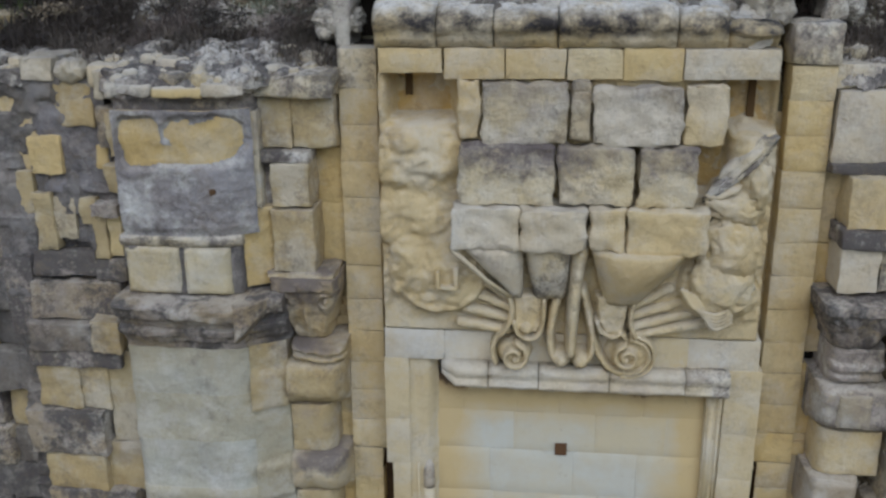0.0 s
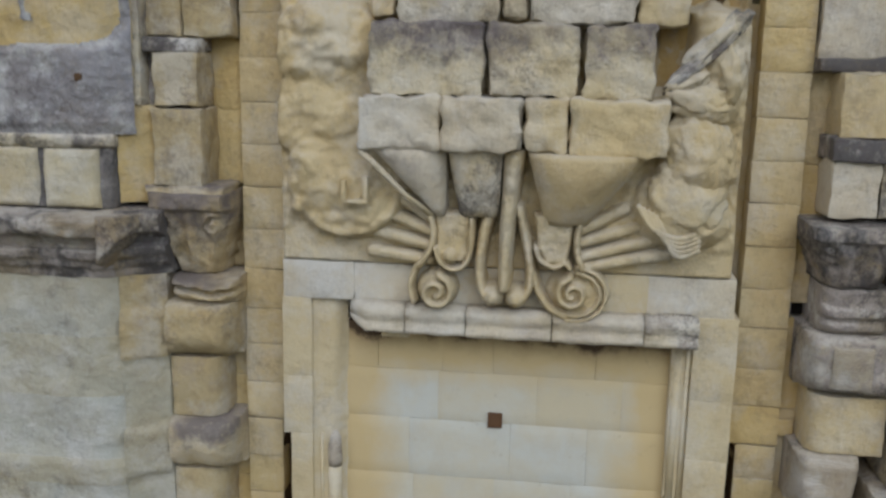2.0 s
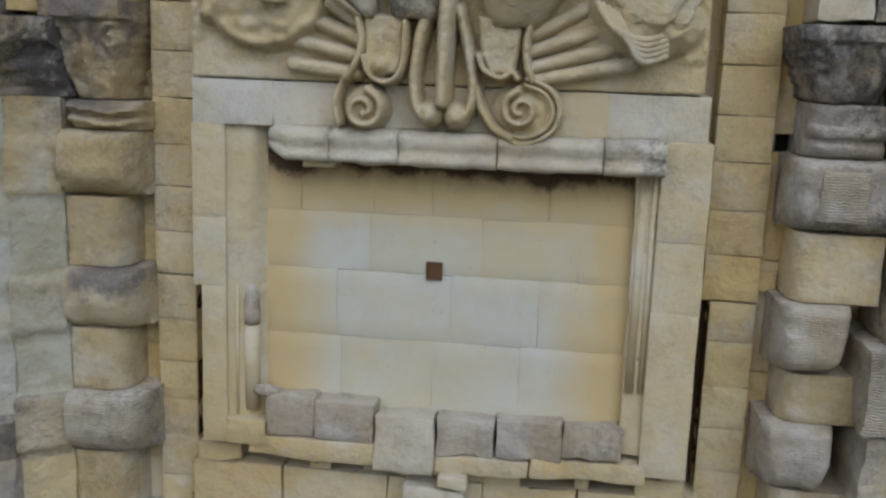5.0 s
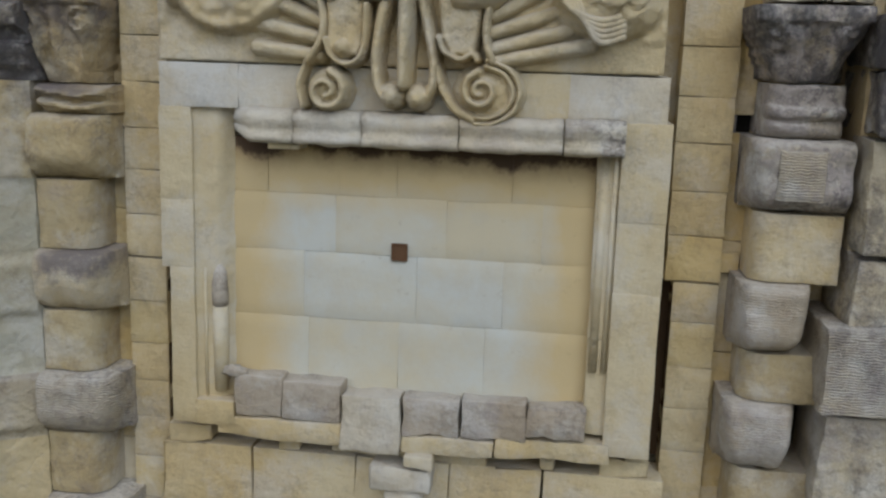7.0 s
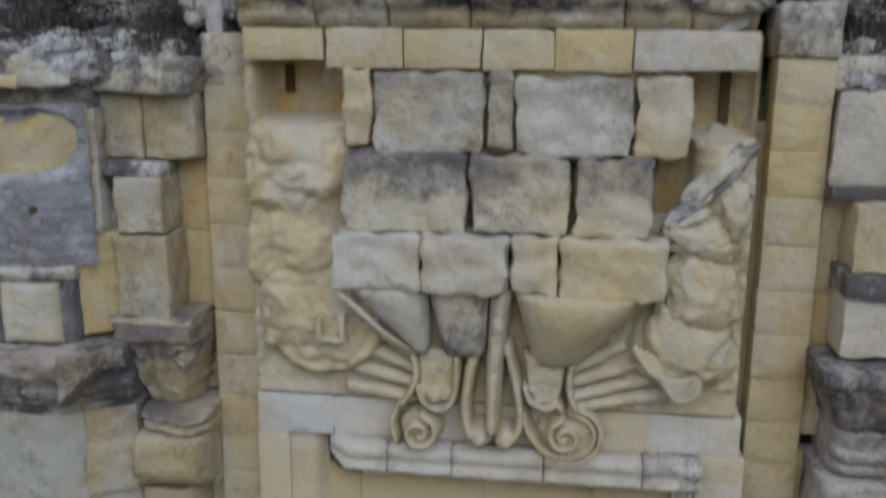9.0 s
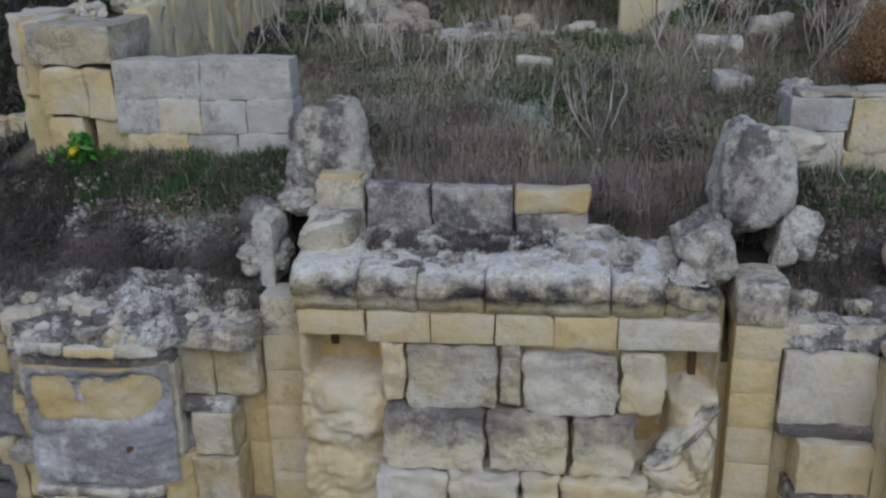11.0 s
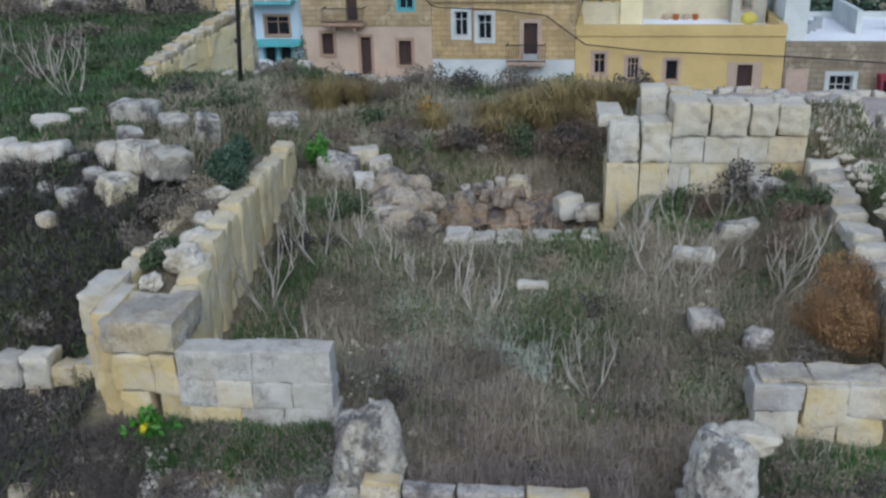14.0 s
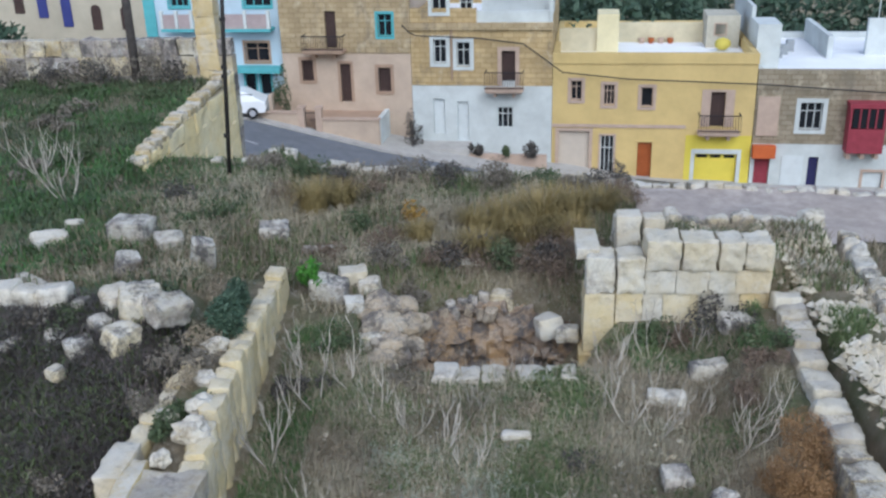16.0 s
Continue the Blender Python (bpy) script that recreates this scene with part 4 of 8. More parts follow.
# below the frame: beam holes and a pendant boss
under = thing("wall_under", "smooth cream limestone wall below the frame with four beam holes", "wall", kind="structure")
xs = (-1.36, -1.07, -0.62, -0.47, -0.27, 0.74, 1.08, 1.18, 1.46, 1.76)
for i, (a, b) in enumerate(zip(xs, xs[1:])):
    if i % 2 == 0:
        stone("stone", a, b, 7.30, 7.6, 3.40, 3.52, stone_cream, under, 0.008)
for z0, z1, xs in ((2.9, 3.395, (-1.42, -0.8, -0.1, 0.5, 1.1, 1.84)), (2.4, 2.895, (-1.42, -1.0, -0.4, 0.3, 0.9, 1.84)), (1.9, 2.395, (-1.42, -0.8, -0.1, 0.5, 1.1, 1.84))):
    for a, b in zip(xs, xs[1:]):
        stone("stone", a + 0.003, b - 0.003, 7.30, 7.6, z0, z1, stone_cream, under, 0.008, 0.25)
pend = thing("pendant_boss", "small pale carved boss hanging under the frame", "boss")
stone("boss", 0.02, 0.42, 7.12, 7.4, 3.24, 3.42, stone_pale, pend, 0.04, 0.08, 0.01, 0.03)
stone("boss", 0.10, 0.36, 7.16, 7.4, 3.08, 3.24, stone_pale, pend, 0.05, 0.08, 0.01, 0.03)
stone("boss", 0.235, 0.42, 7.10, 7.3, 3.42, 3.51, stone_cream, pend, 0.03, 0.08)


# ---- rusticated half columns and the piers ----
MATS["l"] = limestone("limestone_grey_boss", (0.385, 0.315, 0.215), (0.42, 0.37, 0.29), 0.34, 0.26, 0.4, 0.5, 0.35)
MATS["q"] = limestone("limestone_boss_dark_top", (0.54, 0.44, 0.26), (0.58, 0.51, 0.36), 0.14, 0.12, 0.4, 0.4, 0.3, cap=0.85)
MATS["z"] = limestone("limestone_dark_vermiculated", (0.23, 0.195, 0.15), (0.27, 0.24, 0.20), 0.4, 0.4, 0.3, 0.5, 0.8)
MATS["u"] = limestone("limestone_brown_capital", (0.49, 0.385, 0.21), (0.51, 0.435, 0.29), 0.14, 0.14, 0.5, 0.5, cap=0.85, relief_=0.9)
def boss_depth(xl, xr, z0, z1, front, side, seed, rx=0.15, rb=0.20, rt=0.10, amp=1.1, open_side=0):
    """A swollen block: flat front, soft lower edge, sides falling back."""
    def depth(x, z):
        f = (z - z0) / (z1 - z0)
        pinch = 0.05 * (1 - f) ** 3
        dx = xr - pinch - x if open_side < 0 else x - xl - pinch if open_side == 1 else min(x - xl - pinch, xr - pinch - x)
        e = fade(dx + 0.012, rx) * (0.30 + 0.70 * fade(z - z0 + 0.004, rb)) * (0.65 + 0.35 * fade(z1 - z + 0.004, rt))
        chip = 0.05 * max(0.0, noise.noise(Vector((x * 4, z * 4, seed))) - 0.15) * (1.6 - f)
        return side - (side - front) * e + chip + skin(x, z, amp, seed)
    return depth


def shaft_depth(xl, xr, front, seed):
    def depth(x, z):
        dx = min(x - xl, xr - x)
        return front + 0.16 * (1 - fade(dx + 0.01, 0.14)) + skin(x, z, 0.6, seed)
    return depth


def capital_depth(cx, half, front, z0, z1, seed):
    """A worn carved capital: flaring bell, corner volutes, an abacus on top."""
    def depth(x, z):
        f = (z - z0) / (z1 - z0)
        w = half * (0.58 + 0.42 * min(1.0, f / 0.8) ** 1.6)
        u = (x - cx) / w
        y = front + 0.16 * (1 - min(1.0, f / 0.8) ** 1.4)
        y += 0.20 * (1 - fade(1.04 - abs(u), 0.45))
        if abs(u) > 1.02:
            y = 7.6
        if f > 0.82:
            y = front - 0.03 + 0.16 * (1 - fade(1.02 - abs(x - cx) / (half * 1.0), 0.12))
        else:
            y -= 0.05 * max(0.0, math.sin(u * 7.5 + seed)) * smooth01(f * 3) * smooth01((0.8 - f) * 5)
            for s in (-0.72, 0.72):
                d = math.hypot((u - s) * w, z - (z0 + 0.66 * (z1 - z0))) / 0.10
                y -= 0.07 * max(0.0, 1 - d * d) * (0.6 + 0.4 * math.cos(d * 9))
        q = Vector((x * 7, z * 7, seed))
        return min(7.6, y + 0.03 * noise.noise(q) + 0.02 * noise.noise(q * 2.3))
    return depth


def ledge_depth(front, side, bands, seed, wave=0.5):
    """Eroded stacked mouldings; bands is a table of height and jut."""
    def depth(x, z):
        d = lerp_table(bands, z + 0.03 * noise.noise(Vector((x * 3, seed, 1))))
        q = Vector((x * 6, z * 9, seed))
        return front(x) - d * max(0.0, 0.85 + wave * noise.noise(q * 0.6)) + 0.022 * noise.noise(q) + 0.014 * noise.noise(q * 2.5)
    return depth


col_l = thing("half_column", "rusticated limestone half column with swollen and vermiculated blocks", "column", group="half columns")
relief("capital", -2.27, -1.70, 5.71, 6.30, capital_depth(-1.98, 0.28, 7.12, 5.70, 6.30, 1.3), MATS["u"], col_l, 0.02, label="carved capital, cream with grey crust")
relief("neck", -2.13, -1.66, 5.53, 5.705, ledge_depth(lambda x: 7.20 + 0.12 * (1 - fade(min(x + 2.13, -1.66 - x), 0.1)), 7.4, [(5.53, 0.0), (5.56, 0.03), (5.575, 0.09), (5.60, 0.09), (5.615, 0.03), (5.635, 0.05), (5.66, 0.11), (5.69, 0.07), (5.71, 0.0)], 2.0), MATS["u"], col_l, 0.016)
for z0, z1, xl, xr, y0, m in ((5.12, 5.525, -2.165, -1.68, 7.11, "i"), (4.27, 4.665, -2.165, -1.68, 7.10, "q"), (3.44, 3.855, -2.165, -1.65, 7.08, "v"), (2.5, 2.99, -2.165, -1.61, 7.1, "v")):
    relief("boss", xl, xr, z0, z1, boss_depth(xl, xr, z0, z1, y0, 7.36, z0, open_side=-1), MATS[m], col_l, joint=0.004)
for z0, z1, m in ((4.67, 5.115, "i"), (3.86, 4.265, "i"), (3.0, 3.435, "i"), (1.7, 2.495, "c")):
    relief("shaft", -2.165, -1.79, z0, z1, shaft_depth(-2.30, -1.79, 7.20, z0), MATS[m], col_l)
col_r = thing("half_column", "rusticated limestone half column with swollen and vermiculated blocks", "column", group="half columns")
relief("capital", 2.09, 2.72, 5.86, 6.27, capital_depth(2.405, 0.31, 6.99, 5.80, 6.27, 4.1), stone_dark, col_r, 0.02, label="carved capital dark with crust")
relief("neck", 2.22, 2.66, 5.56, 5.855, ledge_depth(lambda x: 7.15 + 0.12 * (1 - fade(min(x - 2.22, 2.66 - x), 0.1)), 7.4, [(5.56, 0.0), (5.60, 0.05), (5.63, 0.05), (5.65, 0.01), (5.68, 0.08), (5.72, 0.09), (5.74, 0.02), (5.86, 0.02)], 3.0), stone_grey, col_r, 0.016)
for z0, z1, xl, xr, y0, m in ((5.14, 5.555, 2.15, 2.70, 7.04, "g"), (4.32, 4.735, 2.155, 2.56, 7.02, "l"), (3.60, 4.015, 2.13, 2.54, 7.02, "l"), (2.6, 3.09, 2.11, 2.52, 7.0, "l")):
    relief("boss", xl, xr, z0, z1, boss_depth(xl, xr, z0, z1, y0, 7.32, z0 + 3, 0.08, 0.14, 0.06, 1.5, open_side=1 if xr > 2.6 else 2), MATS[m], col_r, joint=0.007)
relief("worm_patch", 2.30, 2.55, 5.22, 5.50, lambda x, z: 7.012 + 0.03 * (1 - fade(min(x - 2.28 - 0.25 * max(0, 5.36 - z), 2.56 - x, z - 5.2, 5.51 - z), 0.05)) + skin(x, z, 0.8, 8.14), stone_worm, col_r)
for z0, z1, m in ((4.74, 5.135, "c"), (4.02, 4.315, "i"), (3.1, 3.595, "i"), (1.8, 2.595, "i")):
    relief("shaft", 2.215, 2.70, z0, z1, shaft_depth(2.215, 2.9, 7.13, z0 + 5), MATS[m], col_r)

# rough pilaster above the left half column
attic_l = thing("attic_pilaster", "eroded limestone pilaster stub above a half column", "pilaster")
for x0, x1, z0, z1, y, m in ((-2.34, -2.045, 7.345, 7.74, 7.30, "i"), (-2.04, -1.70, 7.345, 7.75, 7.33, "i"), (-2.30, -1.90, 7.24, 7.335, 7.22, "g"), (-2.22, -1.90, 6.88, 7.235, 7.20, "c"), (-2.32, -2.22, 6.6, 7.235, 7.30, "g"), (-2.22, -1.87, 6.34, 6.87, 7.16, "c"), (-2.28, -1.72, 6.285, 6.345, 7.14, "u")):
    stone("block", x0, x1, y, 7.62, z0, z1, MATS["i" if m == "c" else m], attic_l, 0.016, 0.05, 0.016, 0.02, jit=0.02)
stone("block", -2.36, -1.68, 7.2, 7.7, 7.745, 7.95, stone_worn, attic_l, 0.05, 0.09, 0.02, 0.05)

attic_r = thing("attic_pilaster", "pale limestone blocks above the half column, black at the ledges", "pilaster")
for x0, x1, z0, z1, y, m in ((2.11, 2.75, 7.28, 7.83, 7.36, "p"), (2.24, 2.75, 6.80, 7.2, 7.22, "c"), (2.2, 2.8, 6.66, 6.795, 7.15, "d"), (2.22, 2.52, 6.3, 6.655, 7.18, "p"), (2.53, 2.9, 6.3, 6.655, 7.24, "w"), (2.11, 2.8, 7.2, 7.28, 7.3, "d"), (2.1, 2.8, 7.83, 8.02, 7.45, "w")):
    stone("block", x0, x1, y, 7.62, z0, z1, MATS[m], attic_r, 0.016, 0.05, 0.014, 0.02, jit=0.02)

# large pier on the left
def pier_front(x):
    return lerp_table([(-3.50, 7.10), (-3.46, 6.99), (-3.40, 6.955), (-2.72, 6.945), (-2.58, 6.96), (-2.48, 7.0), (-2.40, 7.06), (-2.17, 7.20), (-2.1, 7.23)], x)


MATS["j0"] = limestone("limestone_light_cream", (0.50, 0.425, 0.26), (0.52, 0.475, 0.345), 0.14, 0.14, 0.4, 0.25, chalky=0.4)
pier = thing("pier", "broad limestone pier, plastered grey patch above, pale smooth shaft below", "pier")
for x0, x1, z0, z1, y, m in ((-3.36, -3.02, 7.80, 7.89, 6.94, "a"), (-3.02, -2.62, 7.80, 7.88, 6.93, "s"), (-2.62, -2.28, 7.80, 7.89, 6.94, "a")):
    stone("cap", x0, x1, y, 7.62, z0, z1, MATS[m], pier, 0.03, 0.05, 0.02, 0.02, jit=0.05)
for x0, x1 in ((-3.36, -2.95), (-2.95, -2.30)):
    relief("band", x0, x1, 7.655, 7.81, lambda x, z: pier_front(x) + 0.01 + 0.04 * smooth01((7.79 - z) / 0.05) + skin(x, z, 1.4, 71), stone_dark, pier, 0.02, 0.005)
plaster = limestone("grey_blue_plaster", (0.24, 0.225, 0.23), (0.33, 0.335, 0.36), 0.30, 0.34, 0.3, 0.5, chalky=0.85, relief_=0.8)


def plaster_edge(x, z):
    """Less than 1 inside the two hollows where the plaster has fallen."""
    w = 0.45 * noise.noise(Vector((x * 4.2, z * 4.2, 5))) + 0.3 * noise.noise(Vector((x * 13, z * 13, 5))) + 0.15 * noise.noise(Vector((x * 34, z * 34, 5)))
    a = (abs((x + 3.16) / 0.15) ** 4 + abs((z - 7.44) / 0.18) ** 4)
    b = (abs((x + 2.66) / 0.26) ** 2.4 + abs((z - 7.45) / 0.16) ** 2.4)
    low = (abs((x + 2.86) / 0.32) ** 4 + abs((z - 7.35) / 0.075) ** 4)
    side = 3.0 + 9 * (x + 3.30 + 0.10 * smooth01((7.25 - z) / 0.3) - 0.05 * noise.noise(Vector((3, z * 6, 5))))
    return min(a, b, low, side) + w


def plaster_depth(x, z):
    lip = 0.055 * smooth01((2.6 - plaster_edge(x, z)) / 1.6)
    return pier_front(x) - 0.03 + 0.03 * smooth01((6.78 - z) / 0.08) + lip + skin(x, z, 1.1, 6)


relief("plaster", -3.36, -2.30, 6.69, 7.70, plaster_depth, plaster, pier, 0.011, 0.004, lambda x, z: plaster_edge(x, z) > 1, "mottled grey-blue plaster patch with a hole")
relief("hollow", -3.35, -2.32, 6.70, 7.69, lambda x, z: pier_front(x) + 0.025 + 0.03 * smooth01((7.5 - z) / 0.2) + skin(x, z, 0.9, 16), stone_ochre, pier, 0.03, label="smooth yellow hollow in the plaster")
part("plug_hole", blob((-2.603, 6.925, 7.065), (0.04, 0.012, 0.042), 0.2, 2), plain("hole_brown", (0.10, 0.06, 0.03)), pier, smooth=True)
relief("ledge", -3.40, -2.42, 6.60, 6.695, ledge_depth(pier_front, 7.4, [(6.60, 0.0), (6.63, 0.03), (6.67, 0.04), (6.70, 0.01)], 12), stone_worn, pier, 0.02)
for x0, x1 in ((-3.385, -2.91), (-2.895, -2.50)):
    relief("block", x0 + 0.006, x1 - 0.012, 6.20, 6.60, lambda x, z, a=x0, b=x1: pier_front(x) - 0.012 + 0.022 * (1 - fade(min(x - a - 0.006, b - 0.012 - x, z - 6.2, 6.6 - z), 0.025)) + skin(x, z, 0.7, a), MATS["j0"], pier)
relief("mortar_bed", -3.385, -2.44, 6.195, 6.605, lambda x, z: pier_front(x) + 0.012 + skin(x, z, 1.2, 77), MATS["e"], pier, 0.03, label="grey mortar round two blocks")
relief("cheek", -2.435, -2.20, 6.22, 6.88, lambda x, z: pier_front(x) + 0.05 + 0.25 * max(0.0, (x + 2.36 - 0.10 * smooth01((z - 6.3) / 0.4))) + skin(x, z, 1.0, 21), stone_ochre, pier)
relief("cheek", -2.36, -2.28, 6.88, 7.66, lambda x, z: 7.16 + skin(x, z, 1.4, 23), stone_worn, pier)
MATS["h"] = limestone("limestone_brown_crust", (0.31, 0.25, 0.165), (0.33, 0.295, 0.24), 0.42, 0.55, 0.4, 0.7)
# entablature of the pier: stacked eroded mouldings, dark with lichen
BANDS = [(5.72, -0.01), (5.79, 0.02), (5.80, 0.06), (5.855, 0.08), (5.87, 0.13), (5.93, 0.16), (5.95, 0.10), (6.02, 0.14), (6.05, 0.26), (6.16, 0.29), (6.19, 0.14)]
for x0, x1, z0, z1, m in ((-3.47, -2.95, 5.94, 6.19, "h"), (-2.95, -2.40, 5.94, 6.19, "h"), (-2.40, -2.12, 5.94, 6.19, "d"), (-3.46, -2.90, 5.72, 5.94, "h"), (-2.90, -2.45, 5.72, 5.94, "g"), (-2.45, -2.13, 5.72, 5.94, "h")):
    relief("moulding", x0, x1, z0, z1, ledge_depth(pier_front, 7.4, BANDS, 31, 0.25), MATS[m], pier, 0.018, 0.003)
relief("corner_curl", -2.50, -2.15, 5.76, 6.18, lambda x, z: pier_front(x) + 0.03 - 0.34 * fade(x + 2.50, 0.10) * fade(-2.15 - x, 0.22) * smooth01((z - 5.79 - 1.0 * (x + 2.45)) / 0.10) + skin(x, z, 1.6, 35), MATS["h"], pier, 0.014, label="hanging curled corner of the moulding, brown with crust")
shaft = limestone("limestone_whitish_shaft", (0.43, 0.39, 0.275), (0.44, 0.455, 0.415), 0.14, 0.14, 0.4, 0.2, chalky=0.5)
shaft_cream = limestone("limestone_cream_shaft", (0.41, 0.365, 0.245), (0.43, 0.425, 0.35), 0.16, 0.14, 0.4, 0.2, chalky=0.4)


def pier_shaft(x, z):
    ring = 0.035 * smooth01((z - 4.18) / 0.03) * smooth01((4.42 - z) / 0.05) + 0.02 * smooth01((4.2 - z) / 0.05) + 0.05 * smooth01((3.73 - z) / 0.04)
    return pier_front(x) - ring + skin(x, z, 1.0, 41)


for z0, z1, xs in ((5.30, 5.72, (-3.46, -2.44)), (4.86, 5.30, (-3.46, -2.44)), (4.40, 4.86, (-3.47, -2.92, -2.44)), (4.2, 4.40, (-3.49, -2.44)), (3.73, 4.20, (-3.48, -3.15, -2.44)), (3.44, 3.73, (-3.48, -2.9, -2.44)), (2.9, 3.44, (-3.5, -2.95, -2.44)), (1.7, 2.895, (-3.5, -2.44))):
    for a, b in zip(xs, xs[1:]):
        relief("shaft", a, b, z0, z1, pier_shaft, MATS["z"] if 3.4 < z0 < 3.5 else stone_worm if z0 < 3.4 else shaft_cream if z0 in (4.86, 4.2) else shaft, pier, 0.04, 0.0005)


def return_depth(x, z):
    swell = 0.045 * smooth01((z - 4.2) / 0.08) * smooth01((4.62 - z) / 0.05) + 0.06 * smooth01((z - 3.42) / 0.08) * smooth01((3.86 - z) / 0.05) + 0.03 * smooth01((z - 5.1) / 0.04) * smooth01((5.5 - z) / 0.06)
    return pier_front(x) - swell + skin(x, z, 0.9, 51)


for z0, z1, m in ((5.12, 5.72, "i"), (4.64, 5.12, ""), (4.18, 4.64, ""), (3.84, 4.18, ""), (3.40, 3.84, "n"), (2.9, 3.40, "c"), (1.7, 2.90, "c")):
    relief("return", -2.44, -2.168, z0, z1, return_depth, MATS[m] if m else shaft_cream, pier, joint=0.0004)

# broken masonry at the outer left
outer = thing("wall_outer_left", "broken stepped limestone masonry, patchy grey and yellow", "wall", kind="structure")
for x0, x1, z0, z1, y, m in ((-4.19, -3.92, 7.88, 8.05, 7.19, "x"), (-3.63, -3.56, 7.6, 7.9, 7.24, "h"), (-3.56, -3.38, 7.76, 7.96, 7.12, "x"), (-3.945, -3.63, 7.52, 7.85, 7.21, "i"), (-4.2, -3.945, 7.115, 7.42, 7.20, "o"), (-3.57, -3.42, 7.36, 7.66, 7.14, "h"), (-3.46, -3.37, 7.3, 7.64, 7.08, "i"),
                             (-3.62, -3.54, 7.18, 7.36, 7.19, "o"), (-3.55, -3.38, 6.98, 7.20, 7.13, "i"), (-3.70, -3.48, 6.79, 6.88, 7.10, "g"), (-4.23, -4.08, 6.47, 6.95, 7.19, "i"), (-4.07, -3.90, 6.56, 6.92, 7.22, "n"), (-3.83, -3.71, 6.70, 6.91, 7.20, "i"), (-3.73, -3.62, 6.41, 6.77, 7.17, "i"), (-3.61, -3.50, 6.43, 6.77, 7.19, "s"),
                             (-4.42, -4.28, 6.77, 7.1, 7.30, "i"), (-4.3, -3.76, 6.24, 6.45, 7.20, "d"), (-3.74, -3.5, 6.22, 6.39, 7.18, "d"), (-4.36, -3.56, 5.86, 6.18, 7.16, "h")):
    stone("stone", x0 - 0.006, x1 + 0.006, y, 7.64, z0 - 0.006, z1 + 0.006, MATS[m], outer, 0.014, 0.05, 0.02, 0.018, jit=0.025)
lilac = limestone("dark_lilac_render", (0.17, 0.158, 0.155), (0.235, 0.235, 0.26), 0.30, 0.44, 0.3, 0.9, chalky=0.22, relief_=1.0)
relief("render_coat", -4.22, -3.53, 6.96, 7.89, lambda x, z: 7.225 + 0.10 * smooth01((-4.05 - x) / 0.18) ** 2 + 0.04 * noise.noise(Vector((x * 3, z * 3, 8))) + skin(x, z, 1.6, 63), lilac, outer, 0.02, 0.004, None, "dark lilac-grey coat of old render")
part("round_stone", blob((-3.77, 7.22, 7.955), (0.125, 0.12, 0.10), 0.25, 4, 2.0, 5.5), MATS["x"], outer, "round whitish stone bedded at the wall head", True)
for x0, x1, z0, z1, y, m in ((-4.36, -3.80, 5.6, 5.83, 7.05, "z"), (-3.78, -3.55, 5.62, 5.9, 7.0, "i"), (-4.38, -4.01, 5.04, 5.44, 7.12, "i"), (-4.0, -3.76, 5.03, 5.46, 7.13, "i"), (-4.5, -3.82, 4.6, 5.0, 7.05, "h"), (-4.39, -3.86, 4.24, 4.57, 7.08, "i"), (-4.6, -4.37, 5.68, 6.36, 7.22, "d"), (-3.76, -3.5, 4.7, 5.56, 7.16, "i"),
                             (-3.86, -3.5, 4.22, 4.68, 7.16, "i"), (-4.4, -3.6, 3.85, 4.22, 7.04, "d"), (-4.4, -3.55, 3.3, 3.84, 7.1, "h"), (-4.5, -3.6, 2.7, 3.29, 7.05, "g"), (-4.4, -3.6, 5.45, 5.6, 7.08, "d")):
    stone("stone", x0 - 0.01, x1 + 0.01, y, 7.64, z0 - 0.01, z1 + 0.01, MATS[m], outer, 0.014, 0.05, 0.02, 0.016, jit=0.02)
relief("core", -4.62, -3.40, 2.4, 7.95, lambda x, z: 7.30 + 0.07 * noise.noise(Vector((x * 2, z * 2, 61))) + 0.15 * (noise.cell_vector(Vector((x * 2.6 + 0.3 * noise.noise(Vector((x * 3, z * 3, 1))), z * 3.1 + 0.3 * noise.noise(Vector((x * 3, z * 3, 9))), 6))).x - 0.5) + 0.05 * (noise.cell_vector(Vector((x * 7.1, z * 8.3, 2))).x - 0.5) + skin(x, z, 2.0, 62), stone_render, outer, 0.025)
for i in range(46):  # rougher wall further out
    x, z = -4.45 - (i % 4) * 0.5 - random.uniform(0, 0.15), 7.4 - (i // 4) * 0.4
    stone("stone", x - 0.45, x + 0.03, 7.42 + random.uniform(-0.1, 0.08), 7.66, z - 0.38, z + 0.01, random.choice((stone_render, stone_dark, stone_render, stone_render, MATS["i"])), outer, 0.03, 0.1, 0.02, 0.05, jit=0.12)
# right pier
pier_r = thing("pier", "limestone pier with black-crusted capital on the far side", "pier")
for x0, x1, z0, z1, y, m in ((2.78, 3.6, 7.25, 7.85, 7.0, "p"), (2.82, 3.7, 6.7, 7.24, 6.98, "w"), (2.8, 3.7, 6.25, 6.69, 6.95, "c"), (2.72, 3.7, 5.95, 6.24, 6.82, "d"), (2.75, 3.7, 5.6, 5.94, 6.9, "d"), (2.75, 3.7, 4.95, 5.59, 6.95, "n"), (2.74, 3.7, 4.55, 4.94, 6.97, "n"), (2.62, 3.7, 4.05, 4.54, 6.9, "v"), (2.66, 3.7, 3.4, 4.04, 6.95, "n"), (2.6, 3.7, 2.7, 3.39, 6.9, "w")):
    stone("block", x0, x1, y, 7.62, z0, z1, MATS[m], pier_r, 0.025, 0.06, 0.018, 0.025, jit=0.03)
